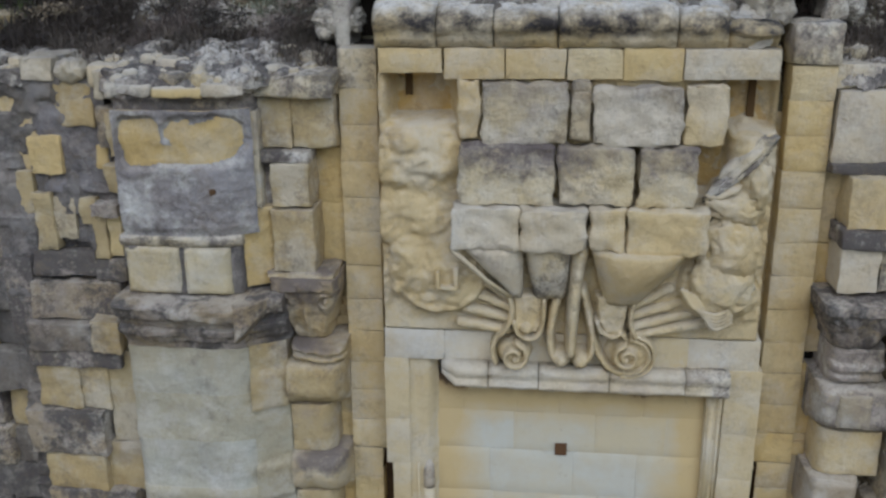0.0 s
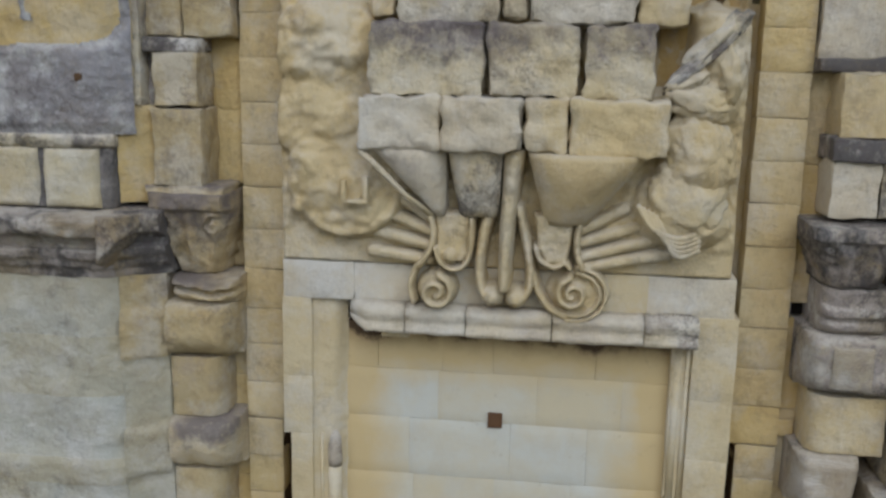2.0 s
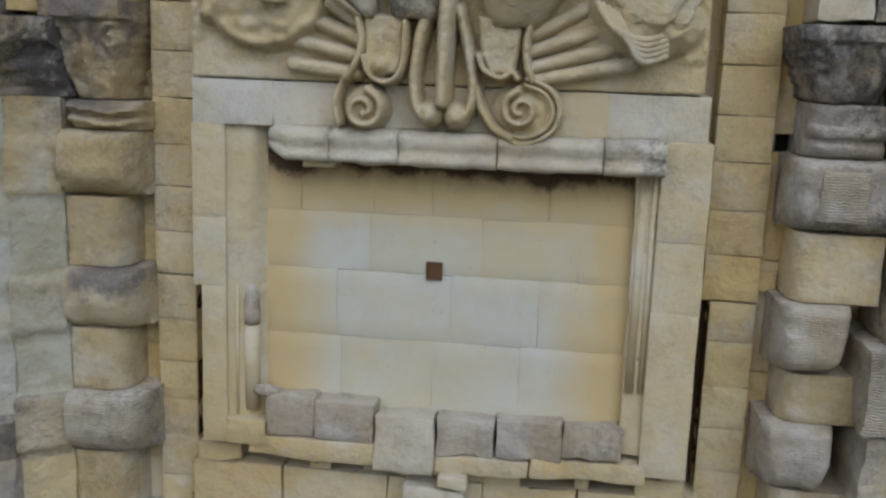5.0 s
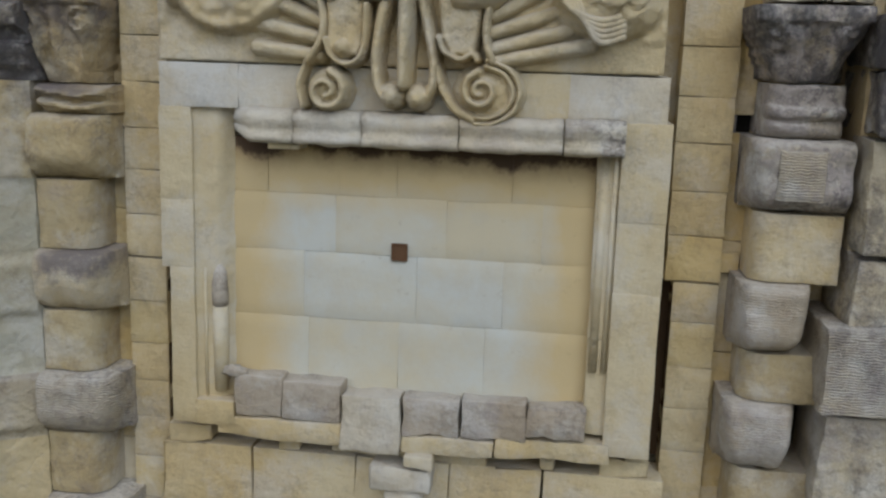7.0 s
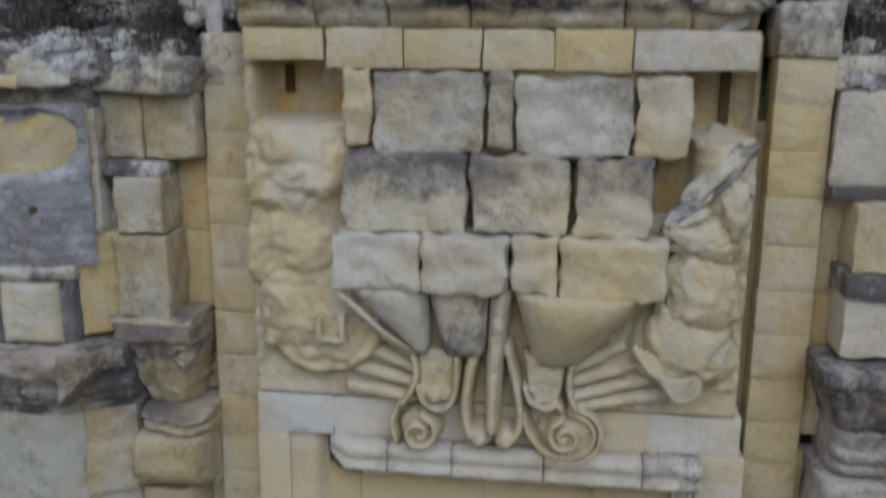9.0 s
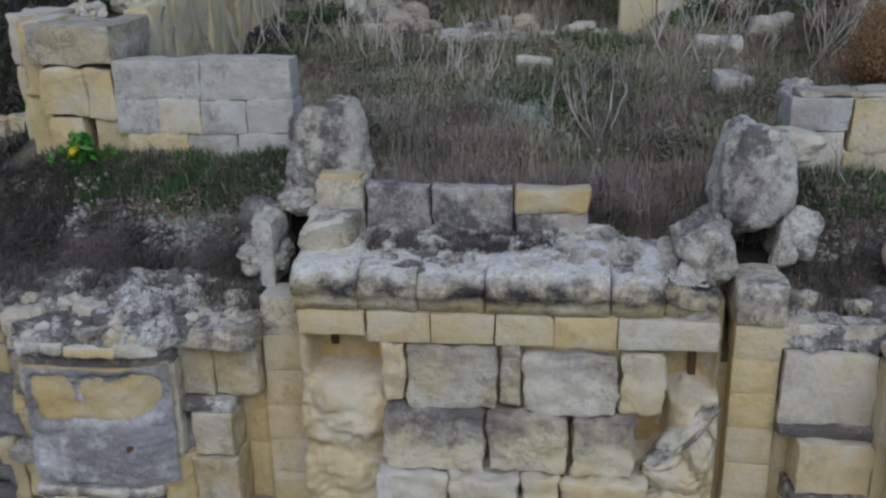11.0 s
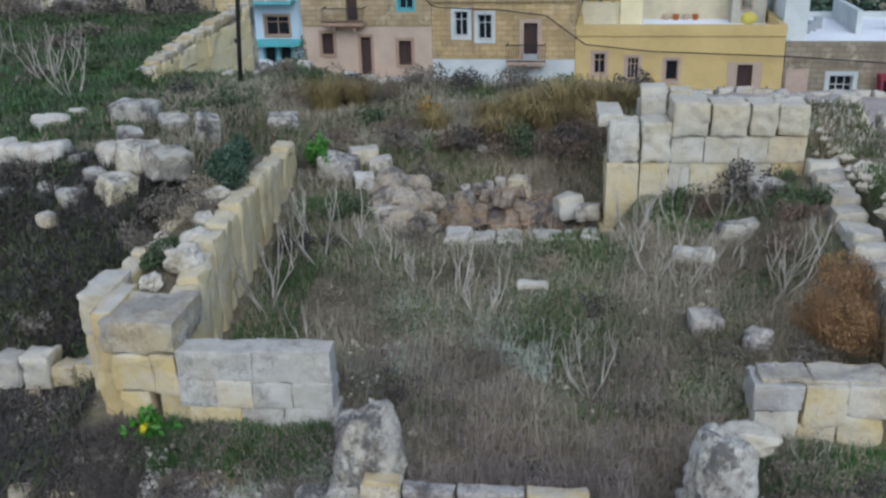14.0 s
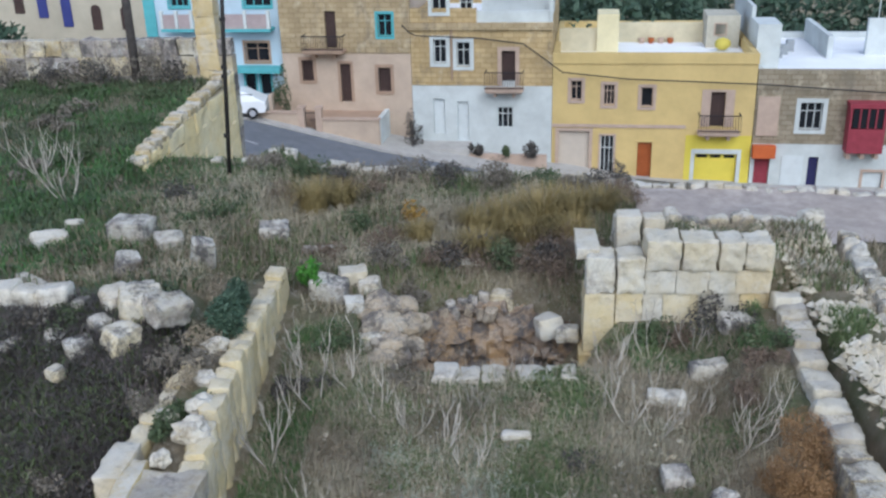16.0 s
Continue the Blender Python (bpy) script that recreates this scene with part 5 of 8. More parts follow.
for i in range(24):
    x, z = 3.75 + (i % 3) * 0.6, 7.5 - (i // 3) * 0.5
    stone("block", x, x + 0.58, 7.3 + random.uniform(-0.1, 0.1), 7.66, z - 0.48, z, random.choice((stone_grey, stone_worn, stone_cream)), pier_r, 0.04, 0.16, 0.015, 0.04)

# ragged top edge: a bed of broken stone along the wall heads
def wall_head(name, x0, x1, y_front, z0, seed):
    """A rough rubble surface from the wall's front edge back to the slope behind."""
    head = thing(name, "ragged wall head of broken pale limestone", "wall", kind="structure")
    nxx, nyy = int((x1 - x0) / 0.016), 70
    verts = []
    for j in range(nyy + 1):
        for i in range(nxx + 1):
            x = x0 + (x1 - x0) * i / nxx
            f = y_front(x) + 0.05 * noise.noise(Vector((x * 5, seed, 0)))
            y = f + (8.35 - f) * (j / nyy) ** 1.1
            q = Vector((x * 4, y * 4, seed))
            warp = q + noise.noise_vector(q * 1.3) * 0.35
            chip = noise.cell_vector(Vector((warp.x * 1.9, warp.y * 3.2, 0)))
            small = noise.cell_vector(Vector((warp.x * 4.6, warp.y * 7.0, 3)))
            z = z0 + (y - f) * 0.22 + 0.03 * noise.noise(q * 0.7) + 0.04 * (chip.z - 0.5) + 0.035 * (small.z - 0.5)
            if j == 0:
                z -= 0.07
            elif j == 1:
                z -= 0.02
            if j > 50:
                z -= (j - 50) * 0.015
            verts.append((x, y, z))
    w = nxx + 1
    mesh_ob("rubble_bed", verts, [(j * w + i, j * w + i + 1, (j + 1) * w + i + 1, (j + 1) * w + i) for j in range(nyy) for i in range(nxx)], stone_top, head, "", False)
    return head


def front_l(x):
    return lerp_table([(-4.6, 7.3), (-3.55, 7.2), (-3.42, 6.95), (-2.3, 6.95), (-2.15, 7.25), (-1.66, 7.3)], x)


rubble = wall_head("wall_head_left", -4.55, -1.70, front_l, 7.90, 2)
for i in range(90):
    x = -4.45 + 2.7 * i / 89 + random.uniform(-0.03, 0.03)
    s = random.uniform(0.022, 0.05) if i % 6 else random.uniform(0.07, 0.11)
    y = front_l(x) + 0.04 + s + random.uniform(0.0, 0.75) ** 2
    z = 7.90 + (y - front_l(x)) * 0.22
    stone("rubble", x - s, x + s * 0.9, y - s, y + s, z - s * 0.9, z + s * 0.45, random.choice((stone_top, stone_pale, stone_worn)), rubble, 0.06, 0.06, 0.03, 0.06, random.uniform(-40, 40), random.uniform(-14, 14))
rubble_r = wall_head("wall_head_right", 2.12, 4.6, lambda x: 7.42 - 0.35 * smooth01((x - 2.7) / 0.2), 7.92, 9)
for i in range(30):
    x = 2.2 + 2.3 * i / 29
    s = random.uniform(0.04, 0.12)
    y = 7.5 - 0.3 * smooth01((x - 2.7) / 0.2) + s + random.uniform(0, 0.7) ** 2
    z = 7.93 + (y - 7.4) * 0.2
    stone("rubble", x - s, x + s * 0.9, y - s, y + s, z - s * 0.9, z + s * 0.45, random.choice((stone_top, stone_pale, stone_worn)), rubble_r, 0.06, 0.06, 0.03, 0.06, random.uniform(-40, 40), random.uniform(-14, 14))


# ---- stones above the cornice ----
caps = thing("parapet", "row of squared parapet blocks, grey with orange lichen", "parapet")
for x0, x1, z0, z1, m in ((-1.31, -0.95, 8.47, 8.90, "w"), (-0.94, -0.445, 8.44, 8.86, "g"), (-0.43, 0.18, 8.43, 8.85, "g"), (0.195, 0.74, 8.42, 8.67, "g")):
    stone("block", x0, x1, 7.86 + random.uniform(-0.015, 0.015), 8.04, z0, z1, MATS[m], caps, 0.03, 0.06, 0.012, 0.02)
lichen = limestone("orange_lichen_stone", (0.50, 0.36, 0.14), (0.52, 0.44, 0.26), 0.25, 0.12, 0.3, 0.4)
stone("lichen_cap", -1.30, -0.96, 7.85, 8.03, 8.86, 8.95, lichen, caps, 0.03, 0.06, 0.015, 0.03, label="orange lichen crust")
stone("lichen_cap", 0.198, 0.738, 7.855, 8.04, 8.665, 8.86, lichen, caps, 0.03, 0.06, 0.012, 0.02, label="orange lichen crust")


def boulder(name, at, size, mat, label, rough=0.28, seed=0.0, rz=0.0, group="", square=2.6):
    """A rough rock: a squared-off ball with lumps and broken facets."""
    bm = bmesh.new()
    bmesh.ops.create_icosphere(bm, subdivisions=5, radius=1.0)
    for v in bm.verts:
        p = v.co
        k = (abs(p.x) ** square + abs(p.y) ** square + abs(p.z) ** square) ** (-1 / square)
        s = k * (1 + rough * noise.noise(p * 1.3 + Vector((seed, 0, 0))) + 0.4 * rough * noise.noise(p * 3.4 + Vector((seed, 3, 0))) + 0.2 * rough * noise.noise(p * 8 + Vector((0, seed, 0))) + 0.12 * rough * noise.noise(p * 19 + Vector((0, seed, 0))))
        v.co = Vector((p.x * size[0] * s, p.y * size[1] * s, p.z * size[2] * s))
    ob = part(name, bm, mat, None, "", True)
    ob.matrix_world = pose(*at, 0, 0, rz)
    return tagged(ob, label, "boulder", group)


boulder("boulder", (-1.29, 8.3, 9.03), (0.33, 0.30, 0.39), stone_rock, "large pitted grey boulder standing beside the parapet", 0.25, 3)
boulder("boulder", (1.95, 8.3, 8.86), (0.30, 0.30, 0.43), stone_rock, "tall rounded pale boulder over a dark gap", 0.22, 9)
boulder("boulder", (2.25, 8.65, 9.03), (0.28, 0.2, 0.13), stone_pale, "pale rounded stone lying against a boulder", 0.25, 14)
boulder("boulder", (-1.46, 8.12, 8.70), (0.2, 0.22, 0.13), stone_rock, "flat pale stone bridging a dark gap", 0.3, 61)
boulder("boulder", (-1.80, 8.05, 8.50), (0.19, 0.2, 0.19), stone_rock, "whitish rounded stone beside the parapet", 0.25, 21)
boulder("boulder", (1.54, 7.72, 8.44), (0.2, 0.28, 0.24), stone_rock, "crumbled white stone at the cornice end", 0.3, 25)
boulder("boulder", (2.30, 8.15, 8.48), (0.15, 0.17, 0.2), stone_rock, "small whitish stone beside a boulder", 0.25, 28)
boulder("boulder", (3.2, 8.0, 8.3), (0.27, 0.3, 0.32), stone_pale, "smooth pale stone on the wall head", 0.2, 31)
boulder("boulder", (-1.75, 7.9, 8.28), (0.2, 0.2, 0.13), stone_rock, "broken pale stone beside the gap", 0.3, 35)
# near-black floor and back put the depth shade of the gaps into colour
gap_shade = plain("gap_shade_black", (0.02, 0.015, 0.012), 0.1)
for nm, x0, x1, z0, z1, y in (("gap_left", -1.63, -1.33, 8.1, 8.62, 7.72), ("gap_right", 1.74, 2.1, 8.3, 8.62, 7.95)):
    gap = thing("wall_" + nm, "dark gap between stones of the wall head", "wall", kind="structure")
    part("back", box_bm((x0, x1, y + 0.5, y + 0.55, z0, z1), (x0, x1, y, y + 0.5, z0 - 0.03, z0)), gap_shade, gap)
    stone("cheek", x0 - 0.14, x0, y - 0.05, y + 0.55, z0 - 0.05, z1, stone_rock, gap, 0.06, 0.05, 0.03, 0.06, jit=0.2)
    if "right" in nm:
        stone("cheek", x1, x1 + 0.12, y - 0.05, y + 0.55, z0 - 0.05, z1, stone_rock, gap, 0.06, 0.05, 0.03, 0.06, jit=0.2)


MATS["k"] = limestone("limestone_sheltered_face", (0.58, 0.475, 0.26), (0.62, 0.545, 0.375), 0.08, 0.06, 0.4, 0.35, chalky=0.3)
MATS["y"] = limestone("yellow_rendered_wall", (0.78, 0.63, 0.33), (0.80, 0.70, 0.46), 0.0, 0.0, 0.5, 0.1, chalky=0.05)


# ---- ruined walls on the terrace ----
def ashlar(name, label, p0, p1, thick, z0, tops, high, long_, mats, r=0.025, rough=0.01, ragged=0.0, gap=0.006, jut=0.02):
    """A wall of squared blocks from p0 to p1, its thickness to the left of that line; tops is a table along its length."""
    d = Vector((p1[0] - p0[0], p1[1] - p0[1]))
    length, turn = d.length, math.degrees(math.atan2(d.y, d.x))
    w = tagged(new(name), label, "wall", kind="structure")
    w.matrix_world = pose(p0[0], p0[1], 0, 0, 0, turn)
    z, k = z0, 0
    while z < max(t for _, t in tops):
        h = high * random.uniform(0.9, 1.1)
        u = -random.uniform(0, long_ * 0.5) if k % 2 else 0.0
        while u < length - 0.05:
            v = min(length, u + long_ * random.uniform(0.75, 1.25))
            a = max(0.0, u)
            top = lerp_table(tops, (a + v) / 2)
            if v - a > 0.08 and (z + h * 0.35 < top or h > 2):
                e = min(z + h, top) + (random.uniform(-ragged, ragged) if z + h >= top - 0.05 else 0)
                j = random.uniform(-jut, jut)
                last = z + h * 1.3 >= top
                stone("block", a + gap, v - gap, j, thick + random.uniform(-jut, jut), z + gap, e, MATS[random.choice(mats)], w, r * (0.8 if not last else 2.6 if h > 2 else 2.4), 0.08, rough * (1.4 if last else 1), 0.025 if not last else 0.045 if h > 2 else 0.06, jit=0.04 if not last else 0.10)
            u = v
        z += h
        k += 1
    return w


MATS["j"] = limestone("pale_upright_block", (0.52, 0.465, 0.34), (0.57, 0.545, 0.47), 0.24, 0.14, 0.4, 0.4, chalky=0.4)
pillar = thing("wall_corner", "squared corner of a ruined wall, yellow below and grey-topped", "wall", kind="structure")
for x0, x1, y0, y1, z0, z1, m in ((-4.14, -3.36, 9.0, 9.80, 9.58, 9.93, "n"), (-4.08, -3.66, 9.03, 9.6, 9.14, 9.55, "s"), (-3.655, -3.40, 9.03, 9.6, 9.12, 9.55, "s"), (-4.06, -3.72, 9.05, 9.6, 8.6, 9.13, "s"), (-3.62, -3.28, 9.07, 9.6, 8.6, 9.11, "s"),
                                  (-4.34, -4.10, 9.2, 10.0, 9.3, 9.95, "s"), (-4.36, -4.1, 9.25, 10.0, 8.5, 9.29, "s"), (-4.62, -4.30, 9.55, 10.3, 9.5, 9.98, "p"), (-4.6, -4.32, 9.6, 10.3, 8.7, 9.49, "s")):
    stone("block", x0, x1, y0, y1, z0, z1, MATS[m], pillar, 0.03, 0.07, 0.018, 0.045, jit=0.03)
low = thing("wall_low_left", "low wall of pale grey squared blocks", "wall", kind="structure")
greywash = limestone("pale_grey_block", (0.44, 0.415, 0.35), (0.50, 0.505, 0.50), 0.40, 0.22, 0.5, 0.4, chalky=0.45)
for x0, x1, z0, z1, m in ((-3.38, -2.6, 9.30, 9.62, "a"), (-2.595, -1.79, 9.29, 9.64, "a"), (-3.38, -3.0, 9.0, 9.295, "a"), (-2.99, -2.62, 9.0, 9.295, "p"), (-2.61, -2.2, 9.0, 9.285, "a"), (-2.19, -1.78, 9.0, 9.285, "a"), (-3.3, -2.75, 8.6, 8.99, "c"), (-2.74, -2.3, 8.6, 8.99, "a"), (-2.29, -1.74, 8.6, 8.99, "a")):
    stone("block", x0 - 0.003, x1 + 0.003, 9.0 + random.uniform(-0.008, 0.008), 9.30, z0 - 0.004, z1 + 0.004, greywash if m == "a" else MATS[m], low, 0.01, 0.06, 0.014, 0.02, jit=0.006)
ashlar("wall_long_left", "long ruined wall, yellow on its sheltered face", (-3.42, 9.72), (-3.62, 15.3), 0.29, 8.7, [(0, 9.94), (0.6, 10.0), (1.5, 10.24), (3.0, 10.24), (4.6, 10.22), (5.6, 10.1)], 2.6, 0.36, "k", 0.03, 0.02, 0.06, 0.0, 0.012)
ashlar("wall_long_outer", "outer face of a long ruined wall with broken top", (-4.28, 10.25), (-4.1, 12.1), 0.3, 9.0, [(0, 9.98), (1.0, 10.1), (1.9, 10.1)], 2.6, 0.42, "k", 0.03, 0.025, 0.08, 0.0, 0.03)
fill = thing("wall_fill", "earth and rubble filling between the faces of a wall", "wall", kind="structure")
for y0, y1, m in ((9.7, 11.1, soil_mat), (11.1, 15.1, soil_mat)):
    nn = int((y1 - y0) / 0.06)
    fv = [(-4.2 + 0.6 * i / 12, y0 + (y1 - y0) * j / nn, (9.80 if y0 < 10 else lerp_table([(10.7, 10.10), (12.7, 10.2), (14.3, 10.2), (15.3, 10.05)], y0 + (y1 - y0) * j / nn)) + (0.095 * (y0 - 9.7 + (y1 - y0) * j / nn) if y0 < 10 else -0.07) + 0.05 * noise.noise(Vector((i * 0.7, (y0 + j * 0.06) * 5, 2))) + 0.04 * noise.noise(Vector((i * 0.9, (y0 + j * 0.06) * 9, 2)))) for j in range(nn + 1) for i in range(13)]
    mesh_ob("earth", fv, [(j * 13 + i, j * 13 + i + 1, j * 13 + i + 14, j * 13 + i + 13) for j in range(nn) for i in range(12)], m, fill)
for x, y, z, s, k in ((-3.98, 10.0, 9.95, 0.11, 1), (-3.72, 10.45, 10.05, 0.19, 2), (-3.74, 10.95, 10.1, 0.16, 3), (-4.15, 10.8, 10.0, 0.13, 4), (-3.9, 11.6, 10.1, 0.14, 5), (-4.0, 12.4, 10.18, 0.15, 6)):
    rk = part("cap_stone", blob((0, 0, 0), (s, s * 1.2, s * 0.9), 0.45, 3, 1.6, k * 4.4), stone_white, fill)
    rk.matrix_basis = pose(x, y, z, 0, 0, k * 50)

back = thing("wall_back", "tall ruined wall of upright pale blocks, whitish top course", "wall", kind="structure")
for x0, x1, z0, z1, y, m in ((2.19, 2.72, 10.42, 10.93, 14.52, "a"), (2.745, 3.28, 10.42, 10.90, 14.53, "a"), (3.295, 3.68, 10.42, 10.90, 14.53, "a"), (3.69, 4.12, 10.42, 10.88, 14.55, "a"), (1.29, 1.725, 10.03, 10.64, 14.55, "j"), (1.765, 2.18, 10.03, 10.62, 14.56, "j")):
    stone("block", x0, x1, y, 15.1, z0, z1, MATS["j"], back, 0.04, 0.045, 0.024, 0.03, jit=0.025, most=14)
for x0, x1, z0, z1, y, m in ((2.2, 2.66, 10.025, 10.415, 14.58, "j"), (2.675, 3.165, 10.025, 10.415, 14.58, "j"), (3.175, 3.58, 10.025, 10.415, 14.59, "j"), (3.59, 4.12, 10.025, 10.415, 14.60, "p"), (1.27, 1.74, 9.0, 10.02, 14.56, "k"), (1.765, 2.17, 9.2, 10.02, 14.60, "k"), (2.18, 2.49, 9.2, 10.02, 14.61, "j"), (2.50, 3.03, 9.2, 10.02, 14.61, "k"), (3.04, 3.67, 9.2, 10.02, 14.62, "j"), (3.68, 4.12, 9.2, 10.02, 14.63, "c"), (1.2, 1.75, 8.3, 8.99, 14.45, "o"), (1.76, 4.12, 8.6, 9.19, 14.64, "c")):
    stone("block", x0 - 0.002, x1 + 0.002, y, 15.1, z0 - 0.003, z1 + 0.003, MATS[m], back, 0.008, 0.06, 0.014, 0.014, jit=0.008, most=14)
stone("block", 1.14, 1.50, 14.76, 15.7, 10.52, 10.70, stone_pale, back, 0.03)
stone("block", 2.28, 2.62, 15.6, 15.95, 10.2, 10.90, stone_pale, back, 0.04)
stone("block", 1.84, 2.23, 15.6, 15.98, 10.2, 10.94, stone_pale, back, 0.04)
ashlar("wall_right", "ruined side wall with broken white stones on top", (4.12, 14.55), (3.95, 9.3), 0.42, 9.0, [(0, 10.2), (2.2, 9.85), (5.3, 9.7)], 2.6, 0.38, "jjwx", 0.03, 0.02, 0.07, 0.0, 0.02)
ashlar("wall_mound", "white stones edging a rubble-filled wall head", (1.9, 16.75), (5.6, 16.75), 0.35, 9.9, [(0, 10.5), (3.7, 10.5)], 0.6, 0.4, "aw", 0.06, 0.02, 0.08)
ashlar("wall_mound_side", "white stones edging a rubble-filled wall head", (5.7, 16.7), (5.15, 10.5), 0.35, 9.7, [(0, 10.5), (6.2, 10.25)], 0.6, 0.42, "aw", 0.06, 0.02, 0.1)
front = thing("wall_front_right", "low wall of pale and yellow squared blocks", "wall", kind="structure")
for x0, x1, z0, z1, m in ((2.40, 2.88, 9.02, 9.30, "a"), (2.42, 2.84, 8.5, 9.015, "p"), (2.89, 3.30, 8.86, 9.30, "s"), (2.85, 3.22, 8.4, 8.855, "c"), (3.305, 3.68, 8.98, 9.31, "p"), (3.23, 3.66, 8.4, 8.975, "s")):
    stone("block", x0, x1, 9.17, 9.6, z0, z1, greywash if m == "a" else MATS[m], front, 0.014, 0.07, 0.014, 0.03, jit=0.01)
for x0, x1 in ((2.48, 2.97), (2.98, 3.70)):
    stone("block", x0, x1, 9.24, 9.63, 9.30, 9.335, MATS["n"], front, 0.02, 0.07, 0.012, 0.04, jit=0.02)

outlow = thing("wall_outer_low", "low broken wall of whitish blocks outside the ruined corner", "wall", kind="structure")
for x0, x1, z0, z1, m in ((-6.3, -5.96, 8.62, 8.98, "p"), (-5.94, -5.66, 8.62, 9.0, "x"), (-5.62, -5.27, 8.60, 9.06, "j"), (-5.24, -4.98, 8.66, 8.93, "i"), (-4.96, -4.62, 8.64, 8.98, "s"), (-6.2, -5.70, 8.32, 8.61, "x"), (-5.68, -5.45, 8.05, 8.6, "i"), (-6.1, -5.70, 7.9, 8.31, "g"), (-5.44, -4.6, 8.1, 8.62, "d")):
    stone("block", x0, x1, 9.88 + random.uniform(-0.04, 0.04), 10.2, z0, z1, MATS[m], outlow, 0.05, 0.07, 0.025, 0.05, jit=0.05)

# ---- loose stones ----
sill = thing("sill_row", "row of whitish bedded slabs at the edge of a pit", "slabs")
for i, x in enumerate((-0.85, -0.5, -0.14, 0.42, 0.72, 0.98)):
    w = (0.17, 0.18, 0.17, 0.2, 0.12, 0.12)[i]
    stone("slab", x - w, x + w, 12.95, 13.4, 9.1, 9.41 + random.uniform(-0.04, 0.03), stone_white, sill, 0.06, 0.07, 0.025, 0.05, random.uniform(-8, 8), jit=0.12)


def loose(at, size, mat, label, rz=0.0, lean=0.0, r=0.04, name="stone_block"):
    ob = stone(name, -size[0], size[0], -size[1], size[1], -size[2], size[2], mat, None, r * 1.3, 0.06, 0.014, 0.04, jit=0.08)
    ob.matrix_world = pose(*at, lean, lean * 0.6, rz)
    return tagged(ob, label, "stone", "loose stones on the terrace")


CUT = "squared pale limestone block lying in dry grass"
for x, y, s, rz, ln in ((0.22, 11.72, (0.19, 0.07, 0.07), 5, 4), (2.3, 12.62, (0.27, 0.12, 0.11), -4, 3), (2.95, 13.15, (0.28, 0.13, 0.13), 2, -3), (2.2, 11.0, (0.18, 0.15, 0.13), 8, 4), (-4.4, 17.5, (0.28, 0.2, 0.2), 14, 5), (-3.45, 16.9, (0.30, 0.13, 0.08), -3, 3), (-6.72, 16.45, (0.37, 0.28, 0.26), -6, 0), (-5.15, 15.55, (0.2, 0.14, 0.3), 20, 18),
                        (-5.95, 16.2, (0.24, 0.2, 0.14), 30, 8), (-6.35, 15.25, (0.2, 0.2, 0.2), 35, 15), (-8.1, 17.1, (0.16, 0.13, 0.1), 10, 5), (-8.2, 16.3, (0.3, 0.2, 0.12), 40, 10), (-7.7, 14.6, (0.35, 0.08, 0.05), -25, 8), (-0.6, 16.7, (0.22, 0.1, 0.06), 10, 3), (-2.95, 15.35, (0.3, 0.2, 0.2), -10, 5), (-2.5, 15.0, (0.16, 0.14, 0.12), 20, 6), (3.5, 14.0, (0.24, 0.16, 0.13), 15, 5)):
    loose((x, y, height(x, y) + s[2] * 0.6), s, stone_rock if s[2] > 0.12 else stone_white, CUT, rz, ln)
boulder("boulder", (2.75, 10.62, 9.06), (0.17, 0.15, 0.17), stone_grey, "blue-grey rock lying in dry grass", 0.3, 52)
ROW = "whitish bedded limestone of a collapsed wall"
for i in range(8):
    x = -9.6 + 0.42 * i
    loose((x, 13.4 + random.uniform(-0.08, 0.08), 10.45 + random.uniform(-0.03, 0.04)), (0.23, 0.2, 0.2), stone_white, ROW, random.uniform(-8, 8), random.uniform(-5, 5), 0.07)
for x, y, z, s in ((-6.25, 13.2, 10.45, 0.13), (-5.75, 13.35, 10.5, 0.2), (-5.3, 13.1, 10.52, 0.25), (-4.85, 12.95, 10.52, 0.24), (-5.35, 12.45, 10.3, 0.2), (-5.75, 12.75, 10.35, 0.14), (-5.95, 12.35, 10.2, 0.16), (-6.4, 12.6, 10.2, 0.12), (-6.1, 11.9, 10.05, 0.11), (-7.0, 12.4, 10.15, 0.14), (-7.5, 12.8, 10.2, 0.13), (-5.45, 13.5, 10.5, 0.2)):
    loose((x, y, z - 0.04), (s * 1.25, s * 1.05, s * 0.9), random.choice((stone_white, stone_rock, stone_worn)), ROW, random.uniform(0, 90), random.uniform(-15, 15), 0.09)
x, y = -4.95, 8.45
loose((x, y, height(x, y) + 0.05), (0.15, 0.12, 0.11), MATS["i"], "tumbled pale block below the ruined corner", 12, 8)

# the pit's broken rock face and upright stones on its rim
rock_brown = limestone("brown_pit_rock", (0.29, 0.175, 0.07), (0.22, 0.175, 0.14), 0.22, 0.5, 0.2, 0.7, chalky=0.08)
face = thing("rock_face", "broken brown rock face at the back of a pit", "rock")
fv, nu, nw = [], 80, 36
for j in range(nw + 1):
    for i in range(nu + 1):
        a = math.pi * (-0.06 + 1.12 * i / nu)
        g = j / nw
        rx, ry = 1.3 + 0.4 * g, 0.95 + 0.8 * g
        x, y = -0.2 - rx * math.cos(a), 14.3 + ry * math.sin(a)
        z = 8.15 + 0.98 * g
        q = Vector((x * 2.2, y * 2.2, z * 2.6))
        c = noise.cell_vector(q * 1.6)
        e = noise.cell_vector(q * 0.8)
        k = 0.20 * noise.noise(q) + 0.14 * (c.x - 0.5) + 0.28 * (e.x - 0.5) + 0.05 * noise.noise(q * 3)
        fv.append((x - k * math.cos(a), y + k * math.sin(a), z + 0.10 * (c.z - 0.5) + 0.05 * noise.noise(q * 2)))
